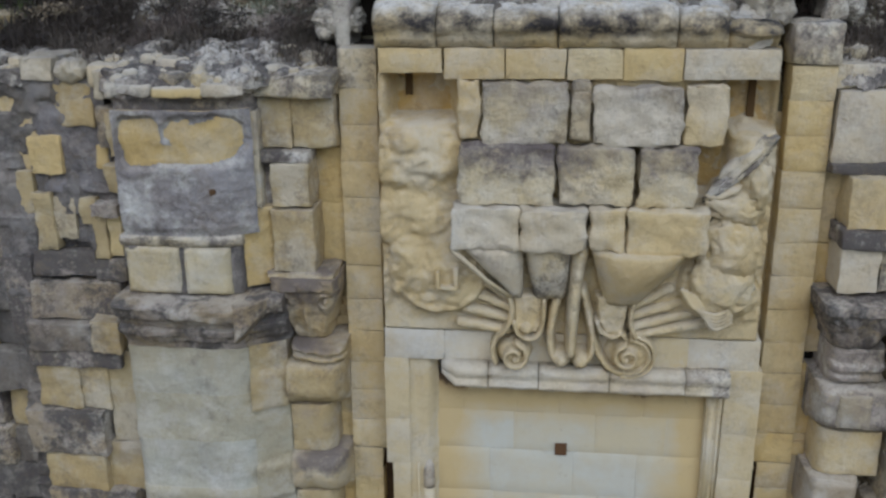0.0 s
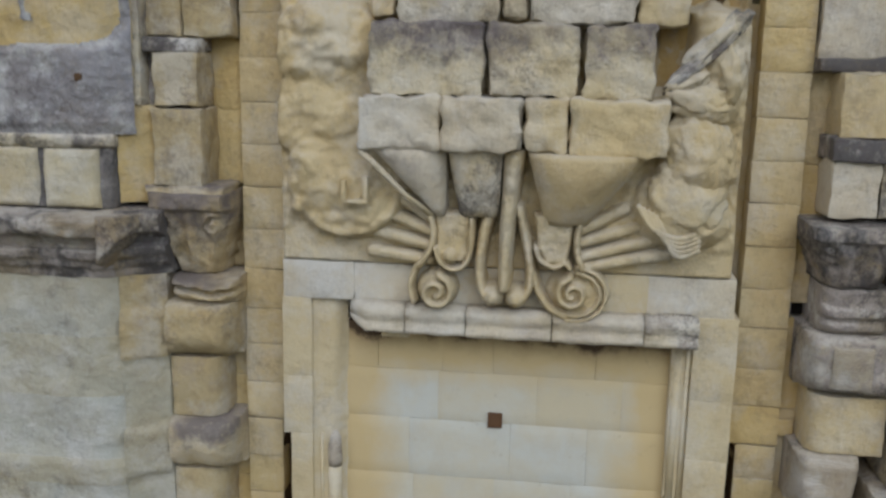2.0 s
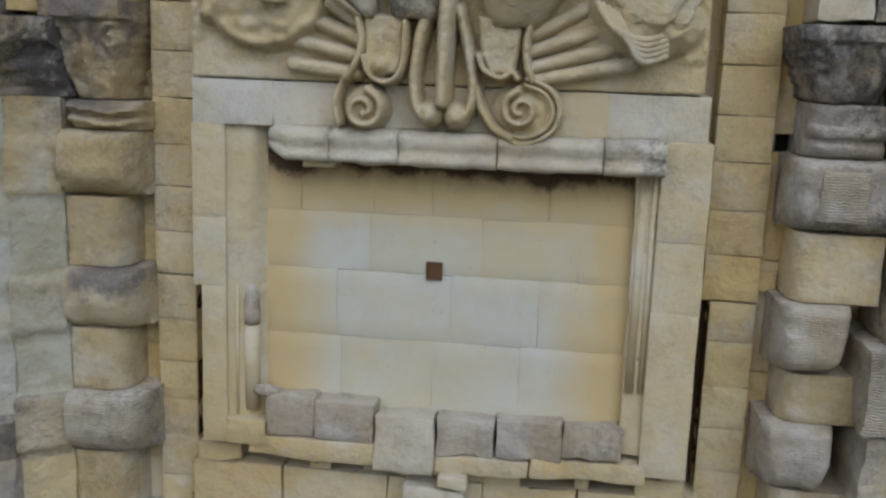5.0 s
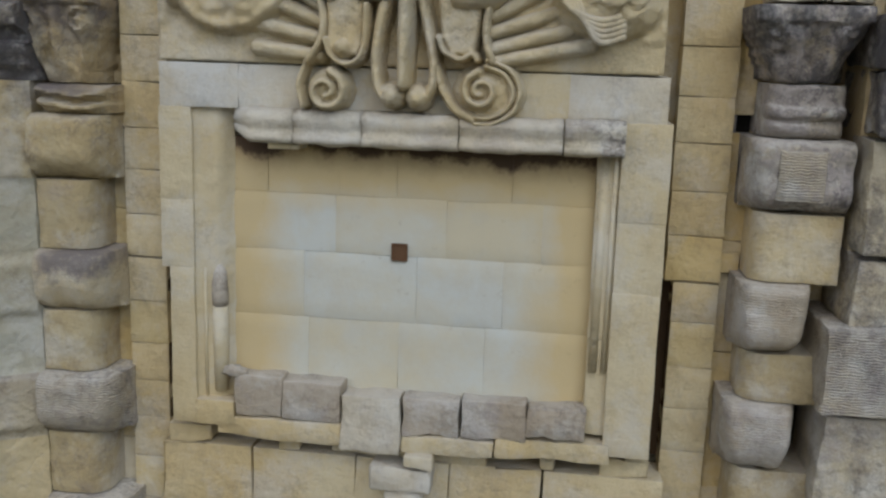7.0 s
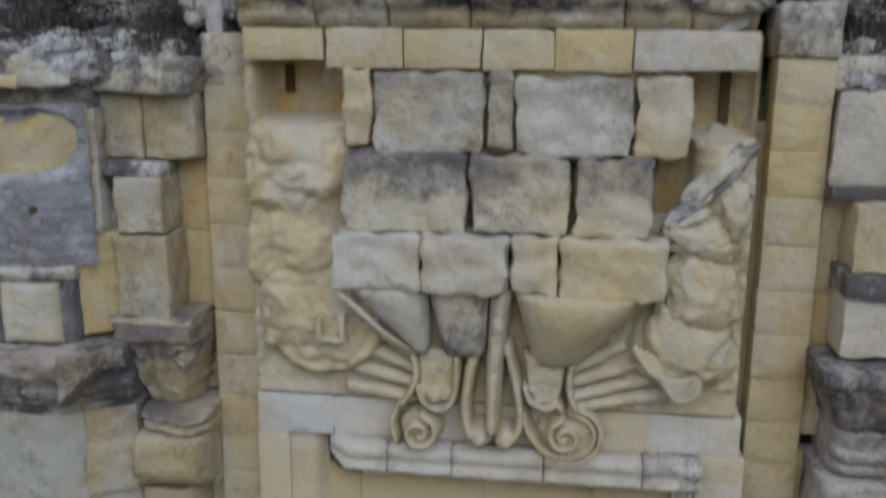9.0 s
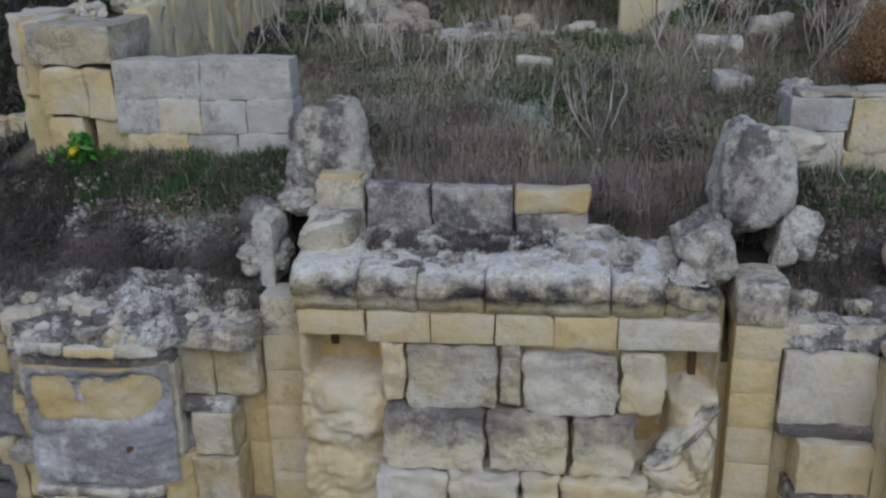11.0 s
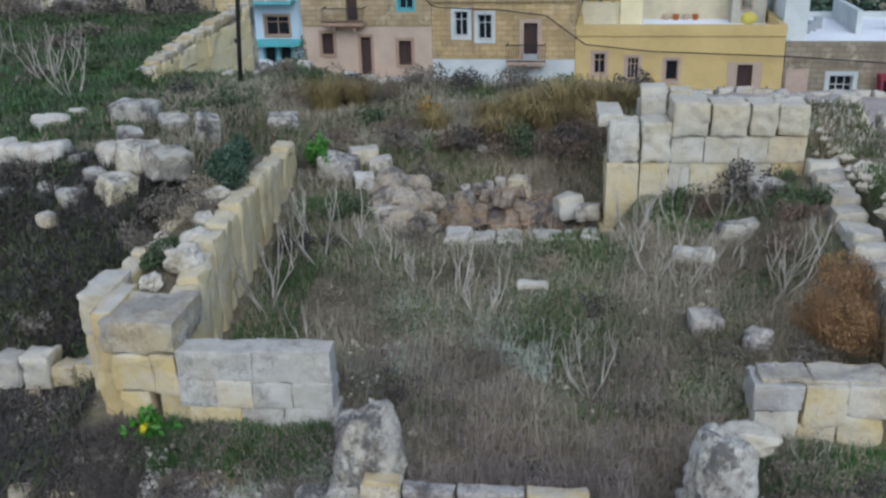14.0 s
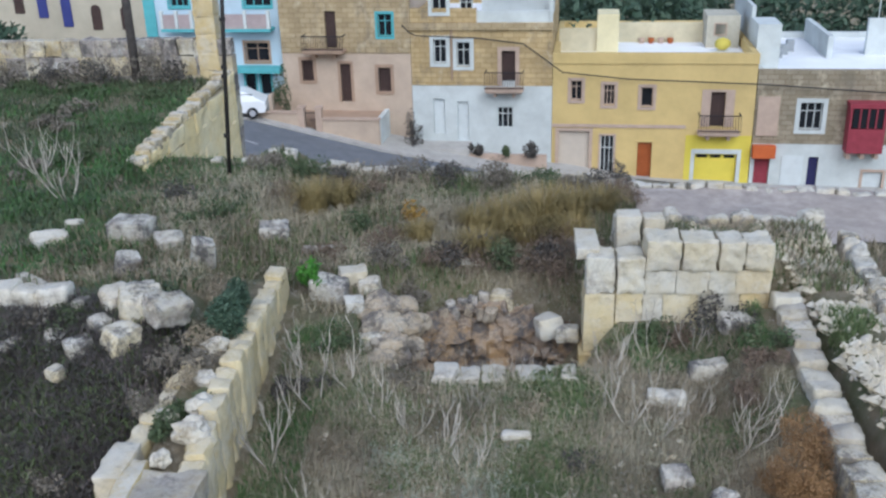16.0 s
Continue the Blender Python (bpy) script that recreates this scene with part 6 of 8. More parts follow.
mesh_ob("face", fv, [(j * (nu + 1) + i, (j + 1) * (nu + 1) + i, (j + 1) * (nu + 1) + i + 1, j * (nu + 1) + i + 1) for j in range(nw) for i in range(nu)], rock_brown, face, "", False)
for i in range(26):
    a, g = random.uniform(0.05, 0.95) * math.pi, random.uniform(0.05, 1.0)
    x, y, z = -0.2 - (1.25 + 0.45 * g) * math.cos(a), 14.3 + (0.95 + 0.8 * g) * math.sin(a), 8.15 + 0.98 * g
    s = random.uniform(0.06, 0.2)
    rk = part("rock", blob((0, 0, 0), (s * 1.3, s, s * 0.6), 0.9, 2, 1.4, i * 3.1), rock_brown, face)
    rk.matrix_basis = pose(x, y - 0.02, z, random.uniform(-25, 25), random.uniform(-25, 25), random.uniform(0, 180))
for x, y, w, h in ((-0.95, 15.9, 0.1, 0.13), (-0.75, 16.0, 0.09, 0.14), (-0.55, 16.05, 0.10, 0.17), (-0.36, 16.1, 0.11, 0.2), (-0.05, 16.15, 0.2, 0.22), (0.74, 15.2, 0.22, 0.2), (1.05, 15.0, 0.18, 0.14), (-2.0, 15.0, 0.24, 0.2), (-2.15, 14.4, 0.28, 0.22), (-1.85, 13.8, 0.2, 0.2), (-2.3, 15.5, 0.2, 0.15), (-2.6, 15.7, 0.25, 0.2)):
    loose((x, y, 9.07 + h * 0.3 if x > -1.5 else height(x, y) + h * 0.4), (w, w * 0.8, h), random.choice((stone_worn, stone_pale)) if x < -1.5 or x > -0.1 else stone_grey, "rough stone on the rim of the pit", random.uniform(-20, 20), random.uniform(-8, 8), 0.06)

# pale rubble slumped into the pit's near corner
rim_stone = limestone("limestone_earthy", (0.36, 0.29, 0.20), (0.40, 0.345, 0.265), 0.3, 0.4, 0.08, 0.8, chalky=0.2)
for i, (x, y, z, s) in enumerate(((-1.75, 14.2, 9.22, 0.3), (-1.95, 14.7, 9.3, 0.36), (-1.62, 14.85, 9.25, 0.28), (-2.05, 15.2, 9.42, 0.34), (-1.72, 15.3, 9.4, 0.26), (-1.5, 14.5, 9.05, 0.24), (-2.25, 15.0, 9.35, 0.26), (-1.9, 13.85, 9.2, 0.22), (-1.45, 15.15, 9.2, 0.2), (-2.3, 15.6, 9.45, 0.24))):
    boulder("boulder", (x, y, z), (s, s * 0.8, s * 0.75), rim_stone, "pale broken rock slumped at the edge of a pit", 0.35, 200 + i)
for i in range(5):
    x = -1.1 + 0.21 * i + random.uniform(-0.05, 0.05)
    y = 15.78 + 0.12 * math.sin(i * 0.7)
    loose((x, y, 9.03 + random.uniform(-0.03, 0.05)), (random.uniform(0.06, 0.12), 0.1, random.uniform(0.09, 0.17)), random.choice((stone_grey, rim_stone, rim_stone)), "narrow upright stone on the rim of the pit", random.uniform(-25, 25), random.uniform(-22, 22), 0.075)

# ---- far edge of the terrace ----
edge = thing("wall_edge", "line of low white stones along the terrace edge", "wall", kind="structure")
for i in range(44):
    x = -6.8 + 0.36 * i
    y = edge_y(x) - 0.35
    s = random.uniform(0.12, 0.2)
    stone("edge_stone", x - s, x + s, y - 0.14, y + 0.14, height(x, y) - 0.1, height(x, y) + random.uniform(0.05, 0.17), stone_white, edge, 0.06, 0.1, 0.025, 0.05, random.uniform(-12, 12), jit=0.15)
ashlar("wall_far", "long boundary wall of squared yellow blocks, grey at the top", (-8.12, 28.3), (-24.0, 28.3), -0.45, 6.0, [(0, 11.75), (6, 11.9), (15, 11.9)], 0.52, 0.55, "igwgn", 0.012, 0.012, 0.03, 0.002, 0.012)
post = thing("wall_pillar", "square pale gate pillar at the end of a wall", "wall", kind="structure")
for k in range(6):
    stone("block", -9.12, -8.52, 28.25, 28.85, 9.8 + 0.52 * k, 10.32 + 0.52 * k, stone_cream, post, 0.02)
ashlar("wall_return", "yellow retaining wall with a rubble top running downhill", (-8.22, 21.1), (-8.12, 28.3), 0.45, 6.0, [(0, 10.25), (3.5, 10.45), (7.2, 10.75)], 0.55, 1.1, "y", 0.006, 0.006, 0.04, 0.001, 0.003)
heads = thing("wall_return_head", "rounded white stones on a retaining wall", "wall", kind="structure")
for i in range(22):
    f = i / 21
    x, y, z = -8.42 + 0.08 * f, 21.2 + 6.9 * f, 10.28 + 0.5 * f
    stone("head_stone", x - 0.2, x + 0.2, y - 0.17, y + 0.17, z - 0.12, z + random.uniform(0.06, 0.14), MATS["i"] if i % 3 else stone_worn, heads, 0.09, 0.08, 0.025, 0.06, random.uniform(-20, 20), jit=0.15)


def pole(name, x, y, z, h, r, mat, label, lean=0.0):
    ob = part(name, tube([(x, y, z - 0.3), (x + lean * 0.5, y, z + h * 0.5), (x + lean, y, z + h)], [r, r * 0.95, r * 0.9], 10), mat, None, "", True)
    return tagged(ob, label, "pole")


iron = plain("dark_iron", (0.03, 0.027, 0.026), 0.1, 0.6)
timber = plain("grey_timber", (0.09, 0.08, 0.075), 0.2, 0.9, 6)
p1 = pole("utility_pole", -6.22, 20.75, 9.72, 6.28, 0.05, iron, "thin dark iron pole at the terrace edge", 0.45)
for k in (0.9, 2.2, 2.4, 3.4):
    ring = part("band", tube([(-6.22 + 0.075 * k, 20.75, 10.0 + k), (-6.215 + 0.075 * k, 20.75, 10.07 + k)], 0.07, 10), iron, p1)
pole("utility_pole", -10.9, 27.9, 10.2, 6.0, 0.13, timber, "thick grey timber pole before a boundary wall")

lot_v = [(x, y, height(x, y) + 0.05) for y in line(17.3, 20.3, 0.3) for x in line(2.6, 12.2, 0.4)]
lot_n = len(line(2.6, 12.2, 0.4))
lot = mesh_ob("gravel_lot", lot_v, [(j * lot_n + i, j * lot_n + i + 1, (j + 1) * lot_n + i + 1, (j + 1) * lot_n + i) for j in range(len(line(17.3, 20.3, 0.3)) - 1) for i in range(lot_n - 1)], plain("pinkish_gravel", (0.47, 0.405, 0.36), 0.2, 0.95, 3.0, 0.6))
tagged(lot, "bare pinkish-grey gravel yard", "ground", kind="structure")


# ---- the street and its houses ----
HOUSE = pose(0, 52.5, 0, 0, 0, -4.29)
asphalt = plain("asphalt", (0.17, 0.18, 0.20), 0.12, 0.9, 1.2, 0.2)
concrete = plain("pavement_concrete", (0.45, 0.43, 0.40), 0.12, 0.9, 1.5)
paint_line = plain("road_paint", (0.5, 0.5, 0.5), 0.15, 0.8)


def road_z(x):
    return lerp_table(ROAD, x)


rx = line(-32, 32, 1.0)
ry = [36, 38, 40, 42, 44, 46, 48, 49.3]
rv = [(x, y - 0.075 * x, road_z(x) + 0.06) for y in ry for x in rx]
road = mesh_ob("road", rv, [(j * len(rx) + i, j * len(rx) + i + 1, (j + 1) * len(rx) + i + 1, (j + 1) * len(rx) + i) for j in range(len(ry) - 1) for i in range(len(rx) - 1)], asphalt)
tagged(road, "worn grey asphalt street running downhill", "road", kind="structure")
dash = thing("road_marking", "faded white dashed centre line on asphalt", "road", kind="structure")
for i in range(12):
    x = -16 + 2.2 * i
    yy = 46.4 - 0.28 * (x + 12)
    mesh_ob("dash", [(x + dx, yy - 0.28 * dx + dy, road_z(x + dx) + 0.075) for dx, dy in ((0, 0), (1.0, 0), (1.0, 0.14), (0, 0.14))], [(0, 1, 2, 3)], paint_line, dash, "", False)
pv = [(x, y - 0.075 * x, road_z(x) + z) for y, z in ((49.3, 0.06), (49.3, 0.2), (53.0, 0.2)) for x in rx]
pave = mesh_ob("pavement", pv, [(j * len(rx) + i, j * len(rx) + i + 1, (j + 1) * len(rx) + i + 1, (j + 1) * len(rx) + i) for j in range(2) for i in range(len(rx) - 1)], concrete, None, "", False)
tagged(pave, "raised concrete pavement along house fronts", "pavement", kind="structure")

white_paint = plain("white_plaster", (0.60, 0.635, 0.62), 0.12, 0.9, 0.8)
roof_white = plain("white_roof_membrane", (0.86, 0.87, 0.88), 0.06, 0.8, 0.5)
glass = plain("dark_window_glass", (0.018, 0.02, 0.025), 0.1, 0.15)
louvre = plain("dark_brown_shutter", (0.07, 0.045, 0.04), 0.15, 0.6)
rail_mat = plain("wrought_iron", (0.025, 0.025, 0.03), 0.1, 0.6)


def stone_front(name, colour):
    n = Nodes(name)
    c = n.mix(n.ramp(n.noise(0.7, 6, 0.65), 0.35, 0.65), colour, tuple(k * 0.72 for k in colour))
    brick = n.node("ShaderNodeTexBrick", Vector=n.node("ShaderNodeMapping", Vector=n.pos.outputs["Position"], Rotation=(radians(90), 0, 0)).outputs[0], Scale=1.0)
    brick.inputs["Color1"].default_value = (1, 1, 1, 1)
    brick.inputs["Color2"].default_value = (0.8, 0.78, 0.74, 1)
    brick.inputs["Mortar"].default_value = (0.62, 0.58, 0.52, 1)
    brick.inputs["Mortar Size"].default_value = 0.018
    brick.inputs["Brick Width"].default_value = 0.6
    brick.inputs["Row Height"].default_value = 0.27
    c = n.mix(1.0, c, brick.outputs["Color"], "MULTIPLY")
    c = n.mix(n.ramp(n.noise(0.9, 8, 0.75, (1, 1, 0.35)), 0.54, 0.70, 0.0, 0.75), c, (0.16, 0.14, 0.11))
    c = n.mix(n.ramp(n.noise(1.1, 7, 0.7), 0.56, 0.70, 0.0, 0.6), c, (0.62, 0.54, 0.40))
    return n.done(c, 0.92, n.noise(14, 6), 0.3, 0.02)


def front_wall(house, name, x0, x1, z0, z1, mat, holes, y0=0.0, thick=0.35):
    """The street front between x0 and x1, open at the given holes (x0, x1, z0, z1)."""
    xs = sorted({x0, x1, *(v for h in holes for v in h[:2])})
    zs = sorted({z0, z1, *(v for h in holes for v in h[2:4])})
    bm = bmesh.new()
    vid = {}

    def v(*p):
        k = tuple(round(c, 4) for c in p)
        if k not in vid:
            vid[k] = bm.verts.new(k)
        return vid[k]

    solid = {}
    for i in range(len(xs) - 1):
        for j in range(len(zs) - 1):
            cx, cz = (xs[i] + xs[i + 1]) / 2, (zs[j] + zs[j + 1]) / 2
            solid[i, j] = not any(h[0] < cx < h[1] and h[2] < cz < h[3] for h in holes)
    for (i, j), s in solid.items():
        if not s:
            continue
        a, b, c, d = xs[i], xs[i + 1], zs[j], zs[j + 1]
        bm.faces.new((v(a, y0, c), v(b, y0, c), v(b, y0, d), v(a, y0, d)))
        for di, dj, q in ((-1, 0, (a, c, a, d)), (1, 0, (b, d, b, c)), (0, -1, (b, c, a, c)), (0, 1, (a, d, b, d))):
            if not solid.get((i + di, j + dj), False):
                bm.faces.new((v(q[0], y0, q[1]), v(q[2], y0, q[3]), v(q[2], y0 + thick, q[3]), v(q[0], y0 + thick, q[1])))
    return part(name, bm, mat, house)


def window(house, x0, x1, z0, z1, frame_mat, surround=None, bars=1, shutter=None, margin=0.16, name="window"):
    w = part(name, box_bm((x0, x1, 0.20, 0.24, z0, z1)), shutter or glass, house)
    t = 0.06
    part("frame", box_bm((x0, x0 + t, 0.14, 0.22, z0, z1), (x1 - t, x1, 0.14, 0.22, z0, z1), (x0 + t, x1 - t, 0.14, 0.22, z0, z0 + t), (x0 + t, x1 - t, 0.14, 0.22, z1 - t, z1)), frame_mat, w)
    for k in range(bars):
        c = x0 + (x1 - x0) * (k + 1) / (bars + 1)
        part("mullion", box_bm((c - 0.025, c + 0.025, 0.15, 0.21, z0 + t, z1 - t)), frame_mat, w)
    if bars and not shutter:
        part("transom", box_bm((x0 + t, x1 - t, 0.15, 0.205, z0 + (z1 - z0) * 0.66, z0 + (z1 - z0) * 0.66 + 0.04)), frame_mat, w)
    if surround:
        m = margin
        part("surround", box_bm((x0 - m, x0, -0.04, 0.1, z0 - m, z1 + m), (x1, x1 + m, -0.04, 0.1, z0 - m, z1 + m), (x0, x1, -0.04, 0.1, z1, z1 + m), (x0, x1, -0.05, 0.1, z0 - m, z0)), surround, w)
    return w


def door(house, x0, x1, z0, z1, mat, surround=None, margin=0.14, name="door", panels=2):
    d = part(name, box_bm((x0, x1, 0.16, 0.22, z0, z1)), mat, house)
    w = (x1 - x0) / panels
    for k in range(panels):
        for f0, f1 in ((0.08, 0.45), (0.52, 0.92)):
            part("door_panel", box_bm((x0 + w * k + 0.05, x0 + w * (k + 1) - 0.05, 0.135, 0.17, z0 + (z1 - z0) * f0, z0 + (z1 - z0) * f1)), mat, d)
    if surround:
        m = margin
        part("surround", box_bm((x0 - m, x0, -0.04, 0.12, z0, z1 + m), (x1, x1 + m, -0.04, 0.12, z0, z1 + m), (x0, x1, -0.04, 0.12, z1, z1 + m)), surround, d)
    return d


def balcony(house, x0, x1, z, deep, slab_mat, high=0.95, pots=()):
    b = part("balcony", box_bm((x0, x1, -deep, 0.0, z - 0.14, z), (x0 + 0.08, x1 - 0.08, -deep + 0.08, 0.0, z - 0.22, z - 0.14)), slab_mat, house)
    for f in (0.25, 0.75):
        c = x0 + (x1 - x0) * f
        part("bracket", box_bm((c - 0.08, c + 0.08, -deep * 0.7, 0.0, z - 0.45, z - 0.22)), slab_mat, b)
    part("railing", box_bm((x0, x1, -deep, -deep + 0.04, z + high - 0.05, z + high), (x0, x0 + 0.04, -deep, 0, z + high - 0.05, z + high), (x1 - 0.04, x1, -deep, 0, z + high - 0.05, z + high), (x0, x1, -deep, -deep + 0.03, z + 0.06, z + 0.1)), rail_mat, b)
    n = int((x1 - x0) / 0.13)
    for k in range(n + 1):
        c = x0 + (x1 - x0) * k / n
        bow = 0.14
        part("baluster", tube([(c, -deep + 0.02, z), (c, -deep - bow, z + high * 0.2), (c, -deep - bow * 0.8, z + high * 0.4), (c, -deep + 0.02, z + high * 0.7), (c, -deep + 0.02, z + high)], 0.016, 4), rail_mat, b)
    return b


def boxes(name, house, mat, *bs):
    """Each box a part of its own."""
    for b in bs:
        part(name, box_bm(b), mat, house)


def house_of(label, name="town_house"):
    h = new(name)
    h.matrix_world = HOUSE
    return tagged(h, label, "house", "houses along the street")


def shell(house, x0, x1, z0, z1, deep, mat, roof_mat=None, parapet=0.5, y0=0.35):
    """Side and back walls, the roof, and a parapet round it."""
    boxes("side_wall", house, mat, (x0, x0 + 0.3, y0, deep, z0, z1), (x1 - 0.3, x1, y0, deep, z0, z1), (x0 + 0.3, x1 - 0.3, deep - 0.3, deep, z0, z1))
    part("roof", box_bm((x0 + 0.3, x1 - 0.3, y0, deep - 0.3, z1 - parapet - 0.25, z1 - parapet)), roof_mat or roof_white, house)


tan_mat = plain("tan_plaster", (0.53, 0.42, 0.325), 0.1, 0.9, 0.9)
tan_trim = plain("tan_trim", (0.40, 0.28, 0.20), 0.1, 0.9, 1.5)
teal = plain("teal_paint", (0.12, 0.42, 0.45), 0.1, 0.7)
yellow_mat = plain("golden_yellow_plaster", (0.62, 0.465, 0.20), 0.10, 0.9, 0.7)
yellow_bright = plain("bright_yellow_plaster", (0.70, 0.58, 0.09), 0.08, 0.85, 0.8)
cream_trim = plain("pinkish_stone_trim", (0.50, 0.38, 0.30), 0.1, 0.9, 1.5)
ochre_front = stone_front("ochre_ashlar_front", (0.54, 0.405, 0.215))
rough_front = stone_front("weathered_ashlar_front", (0.49, 0.385, 0.235))
grey_front = stone_front("grey_ashlar_front", (0.35, 0.30, 0.22))
blue_white = plain("pale_blue_plaster", (0.50, 0.62, 0.70), 0.07, 0.9, 0.8)
maroon = plain("maroon_timber", (0.30, 0.05, 0.07), 0.12, 0.6, 3)
orange_door = plain("orange_timber", (0.36, 0.10, 0.03), 0.12, 0.5, 3)
pale_door = plain("pale_door_paint", (0.62, 0.66, 0.66), 0.06, 0.6)

# tan house with rough stone upper floor
h = house_of("tan plastered house with a rough stone upper floor and balcony")
low_holes = [(-11.81, -11.16, 5.19, 6.33), (-9.62, -9.04, 4.01, 6.14), (-7.49, -6.78, 4.61, 5.94)]
front_wall(h, "wall", -12.9, -5.62, 2.0, 6.72, tan_mat, low_holes)
up_holes = [(-10.34, -9.71, 7.01, 9.0), (-7.39, -6.61, 7.63, 8.84)]
front_wall(h, "upper_wall", -12.9, -5.62, 6.724, 11.2, rough_front, up_holes, -0.03, 0.38)
window(h, *low_holes[0], louvre, tan_trim, 1, louvre)
door(h, *low_holes[1], louvre, tan_trim)
window(h, *low_holes[2], louvre, tan_trim, 1, louvre)
door(h, *up_holes[0], louvre, None)
window(h, *up_holes[1], teal, teal, 1, None, 0.14)
balcony(h, -11.5, -9.2, 6.98, 0.8, tan_trim, 0.8)
shell(h, -12.9, -5.62, 2.0, 11.2, 9.0, tan_mat)
wallh = house_of("tan plastered terrace wall with gate posts before a house", "garden_wall")
for a, b, z0, z1 in ((-14.2, -11.35, 3.0, 4.05), (-10.2, -7.0, 1.4, 3.72)):
    part("wall", box_bm((a, b, -2.6, -2.35, z0 - 1.5, z1 - 0.1)), tan_mat, wallh)
    part("coping", box_bm((a - 0.04, b + 0.04, -2.66, -2.29, z1 - 0.1, z1)), cream_trim, wallh)
part("wall", box_bm((-7.2, -6.95, -2.35, 0.0, 0.5, 3.62)), white_paint, wallh, "white side wall")
part("terrace", box_bm((-14.2, -7.2, -2.35, 0.0, 1.0, 3.5)), tan_trim, wallh)
for x in (-11.25, -10.3):
    part("gate_post", box_bm((x - 0.16, x + 0.16, -2.7, -2.3, 2.0, 4.25), (x - 0.2, x + 0.2, -2.74, -2.26, 4.25, 4.33)), cream_trim, wallh)
gate = part("gate", box_bm((-11.08, -10.47, -2.52, -2.48, 3.95, 4.0), (-11.08, -10.47, -2.52, -2.48, 3.05, 3.1)), rail_mat, wallh)
for k in range(6):
    x = -11.05 + 0.11 * k
    part("gate_bar", box_bm((x, x + 0.025, -2.515, -2.485, 3.1, 3.95)), rail_mat, gate)

# ochre and white house
h = house_of("house white below, ochre stone above, with balcony and roof terrace")
lo = [(-4.44, -3.81, 2.24, 4.22), (-3.11, -2.48, 1.83, 4.08), (-0.9, -0.03, 2.6, 3.79)]
front_wall(h, "wall", -5.6, 2.08, -0.5, 5.22, white_paint, lo)
hi = [(-4.36, -3.65, 6.19, 7.48), (-3.1, -2.36, 6.01, 7.32), (-0.65, 0.09, 4.97, 6.87)]
front_wall(h, "upper_wall", -5.6, 2.08, 5.224, 8.0, ochre_front, hi, -0.02, 0.37)
part("string_course", box_bm((-5.6, 2.08, -0.16, 0.3, 8.0, 8.35)), rough_front, h)
part("drain_pipe", tube([(-3.36, -0.08, 5.3), (-3.36, -0.08, 8.0)], 0.05, 8), tan_trim, h)
door(h, *lo[0], pale_door, None)
door(h, *lo[1], pale_door, None)
window(h, *lo[2], white_paint, None, 2)
window(h, *hi[0], white_paint, white_paint, 1, None, 0.2)
window(h, *hi[1], white_paint, white_paint, 1, None, 0.2)
door(h, hi[2][0], hi[2][1], 5.0, 6.87, louvre, cream_trim, 0.22)
balcony(h, -1.5, 0.55, 4.9, 0.75, cream_trim)
part("parapet", box_bm((-5.6, -2.0, 0.0, 0.25, 8.35, 9.1)), ochre_front, h)
boxes("roof_wall", h, white_paint, (-2.0, 1.9, 0.1, 0.3, 8.35, 8.95), (-2.0, 2.0, 2.6, 2.8, 8.35, 11.0), (1.85, 2.05, 0.1, 2.6, 8.35, 9.6))
window(h, -4.4, -3.6, 8.9, 10.0, white_paint, white_paint, 1, None, 0.18)
window(h, -2.9, -2.2, 8.6, 9.8, white_paint, None, 1)
shell(h, -5.6, 2.08, -0.5, 8.7, 9.0, ochre_front)
part("door_step", box_bm((-4.7, -2.3, -1.6, 0.0, 0.2, 1.83)), concrete, h)
part("planter", box_bm((-2.3, 1.9, -1.5, -1.2, 0.2, 1.5)), cream_trim, h)
line_ = house_of("washing hung on a line over a white roof terrace", "washing_line")
part("cord", tube([(-1.9, 1.6, 10.0), (0.0, 1.6, 9.93), (1.8, 1.6, 10.0)], 0.012, 4), rail_mat, line_)
for k, (c, hgt) in enumerate((((0.03, 0.05, 0.2), 0.45), ((0.5, 0.08, 0.1), 0.3), ((0.06, 0.06, 0.25), 0.55), ((0.35, 0.06, 0.1), 0.4), ((0.08, 0.05, 0.1), 0.5), ((0.4, 0.2, 0.25), 0.3), ((0.5, 0.5, 0.52), 0.35))):
    x = -1.1 + 0.42 * k
    cloth = [(x + 0.32 * i / 4, 1.6 + 0.03 * math.sin(i * 2 + j), 9.95 - hgt * j / 3) for j in range(4) for i in range(5)]
    ob = mesh_ob("garment", cloth, [(j * 5 + i, j * 5 + i + 1, j * 5 + i + 6, j * 5 + i + 5) for j in range(3) for i in range(4)], plain("cloth", c, 0.1, 0.95), line_)
    ob.modifiers.new("thick", "SOLIDIFY").thickness = 0.01

# long yellow house
h = house_of("long golden-yellow house with a garage, balcony and flat white roof")
lo = [(2.48, 4.15, 0.1, 2.5), (4.76, 5.5, 0.1, 2.27), (6.77, 7.54, -0.12, 1.92), (9.83, 12.06, -0.5, 1.35)]
hi = [(3.08, 3.69, 4.2, 5.28), (4.83, 5.44, 3.94, 5.08), (6.81, 7.46, 3.87, 4.94), (10.47, 11.23, 2.83, 4.72)]
front_wall(h, "wall", 2.1, 12.74, -1.0, 6.2, yellow_mat, lo + hi)
part("parapet", box_bm((2.1, 12.76, -0.06, 0.3, 6.2, 6.75)), yellow_mat, h)
part("string_course", box_bm((2.1, 9.25, -0.05, 0.02, 2.72, 2.9)), cream_trim, h)
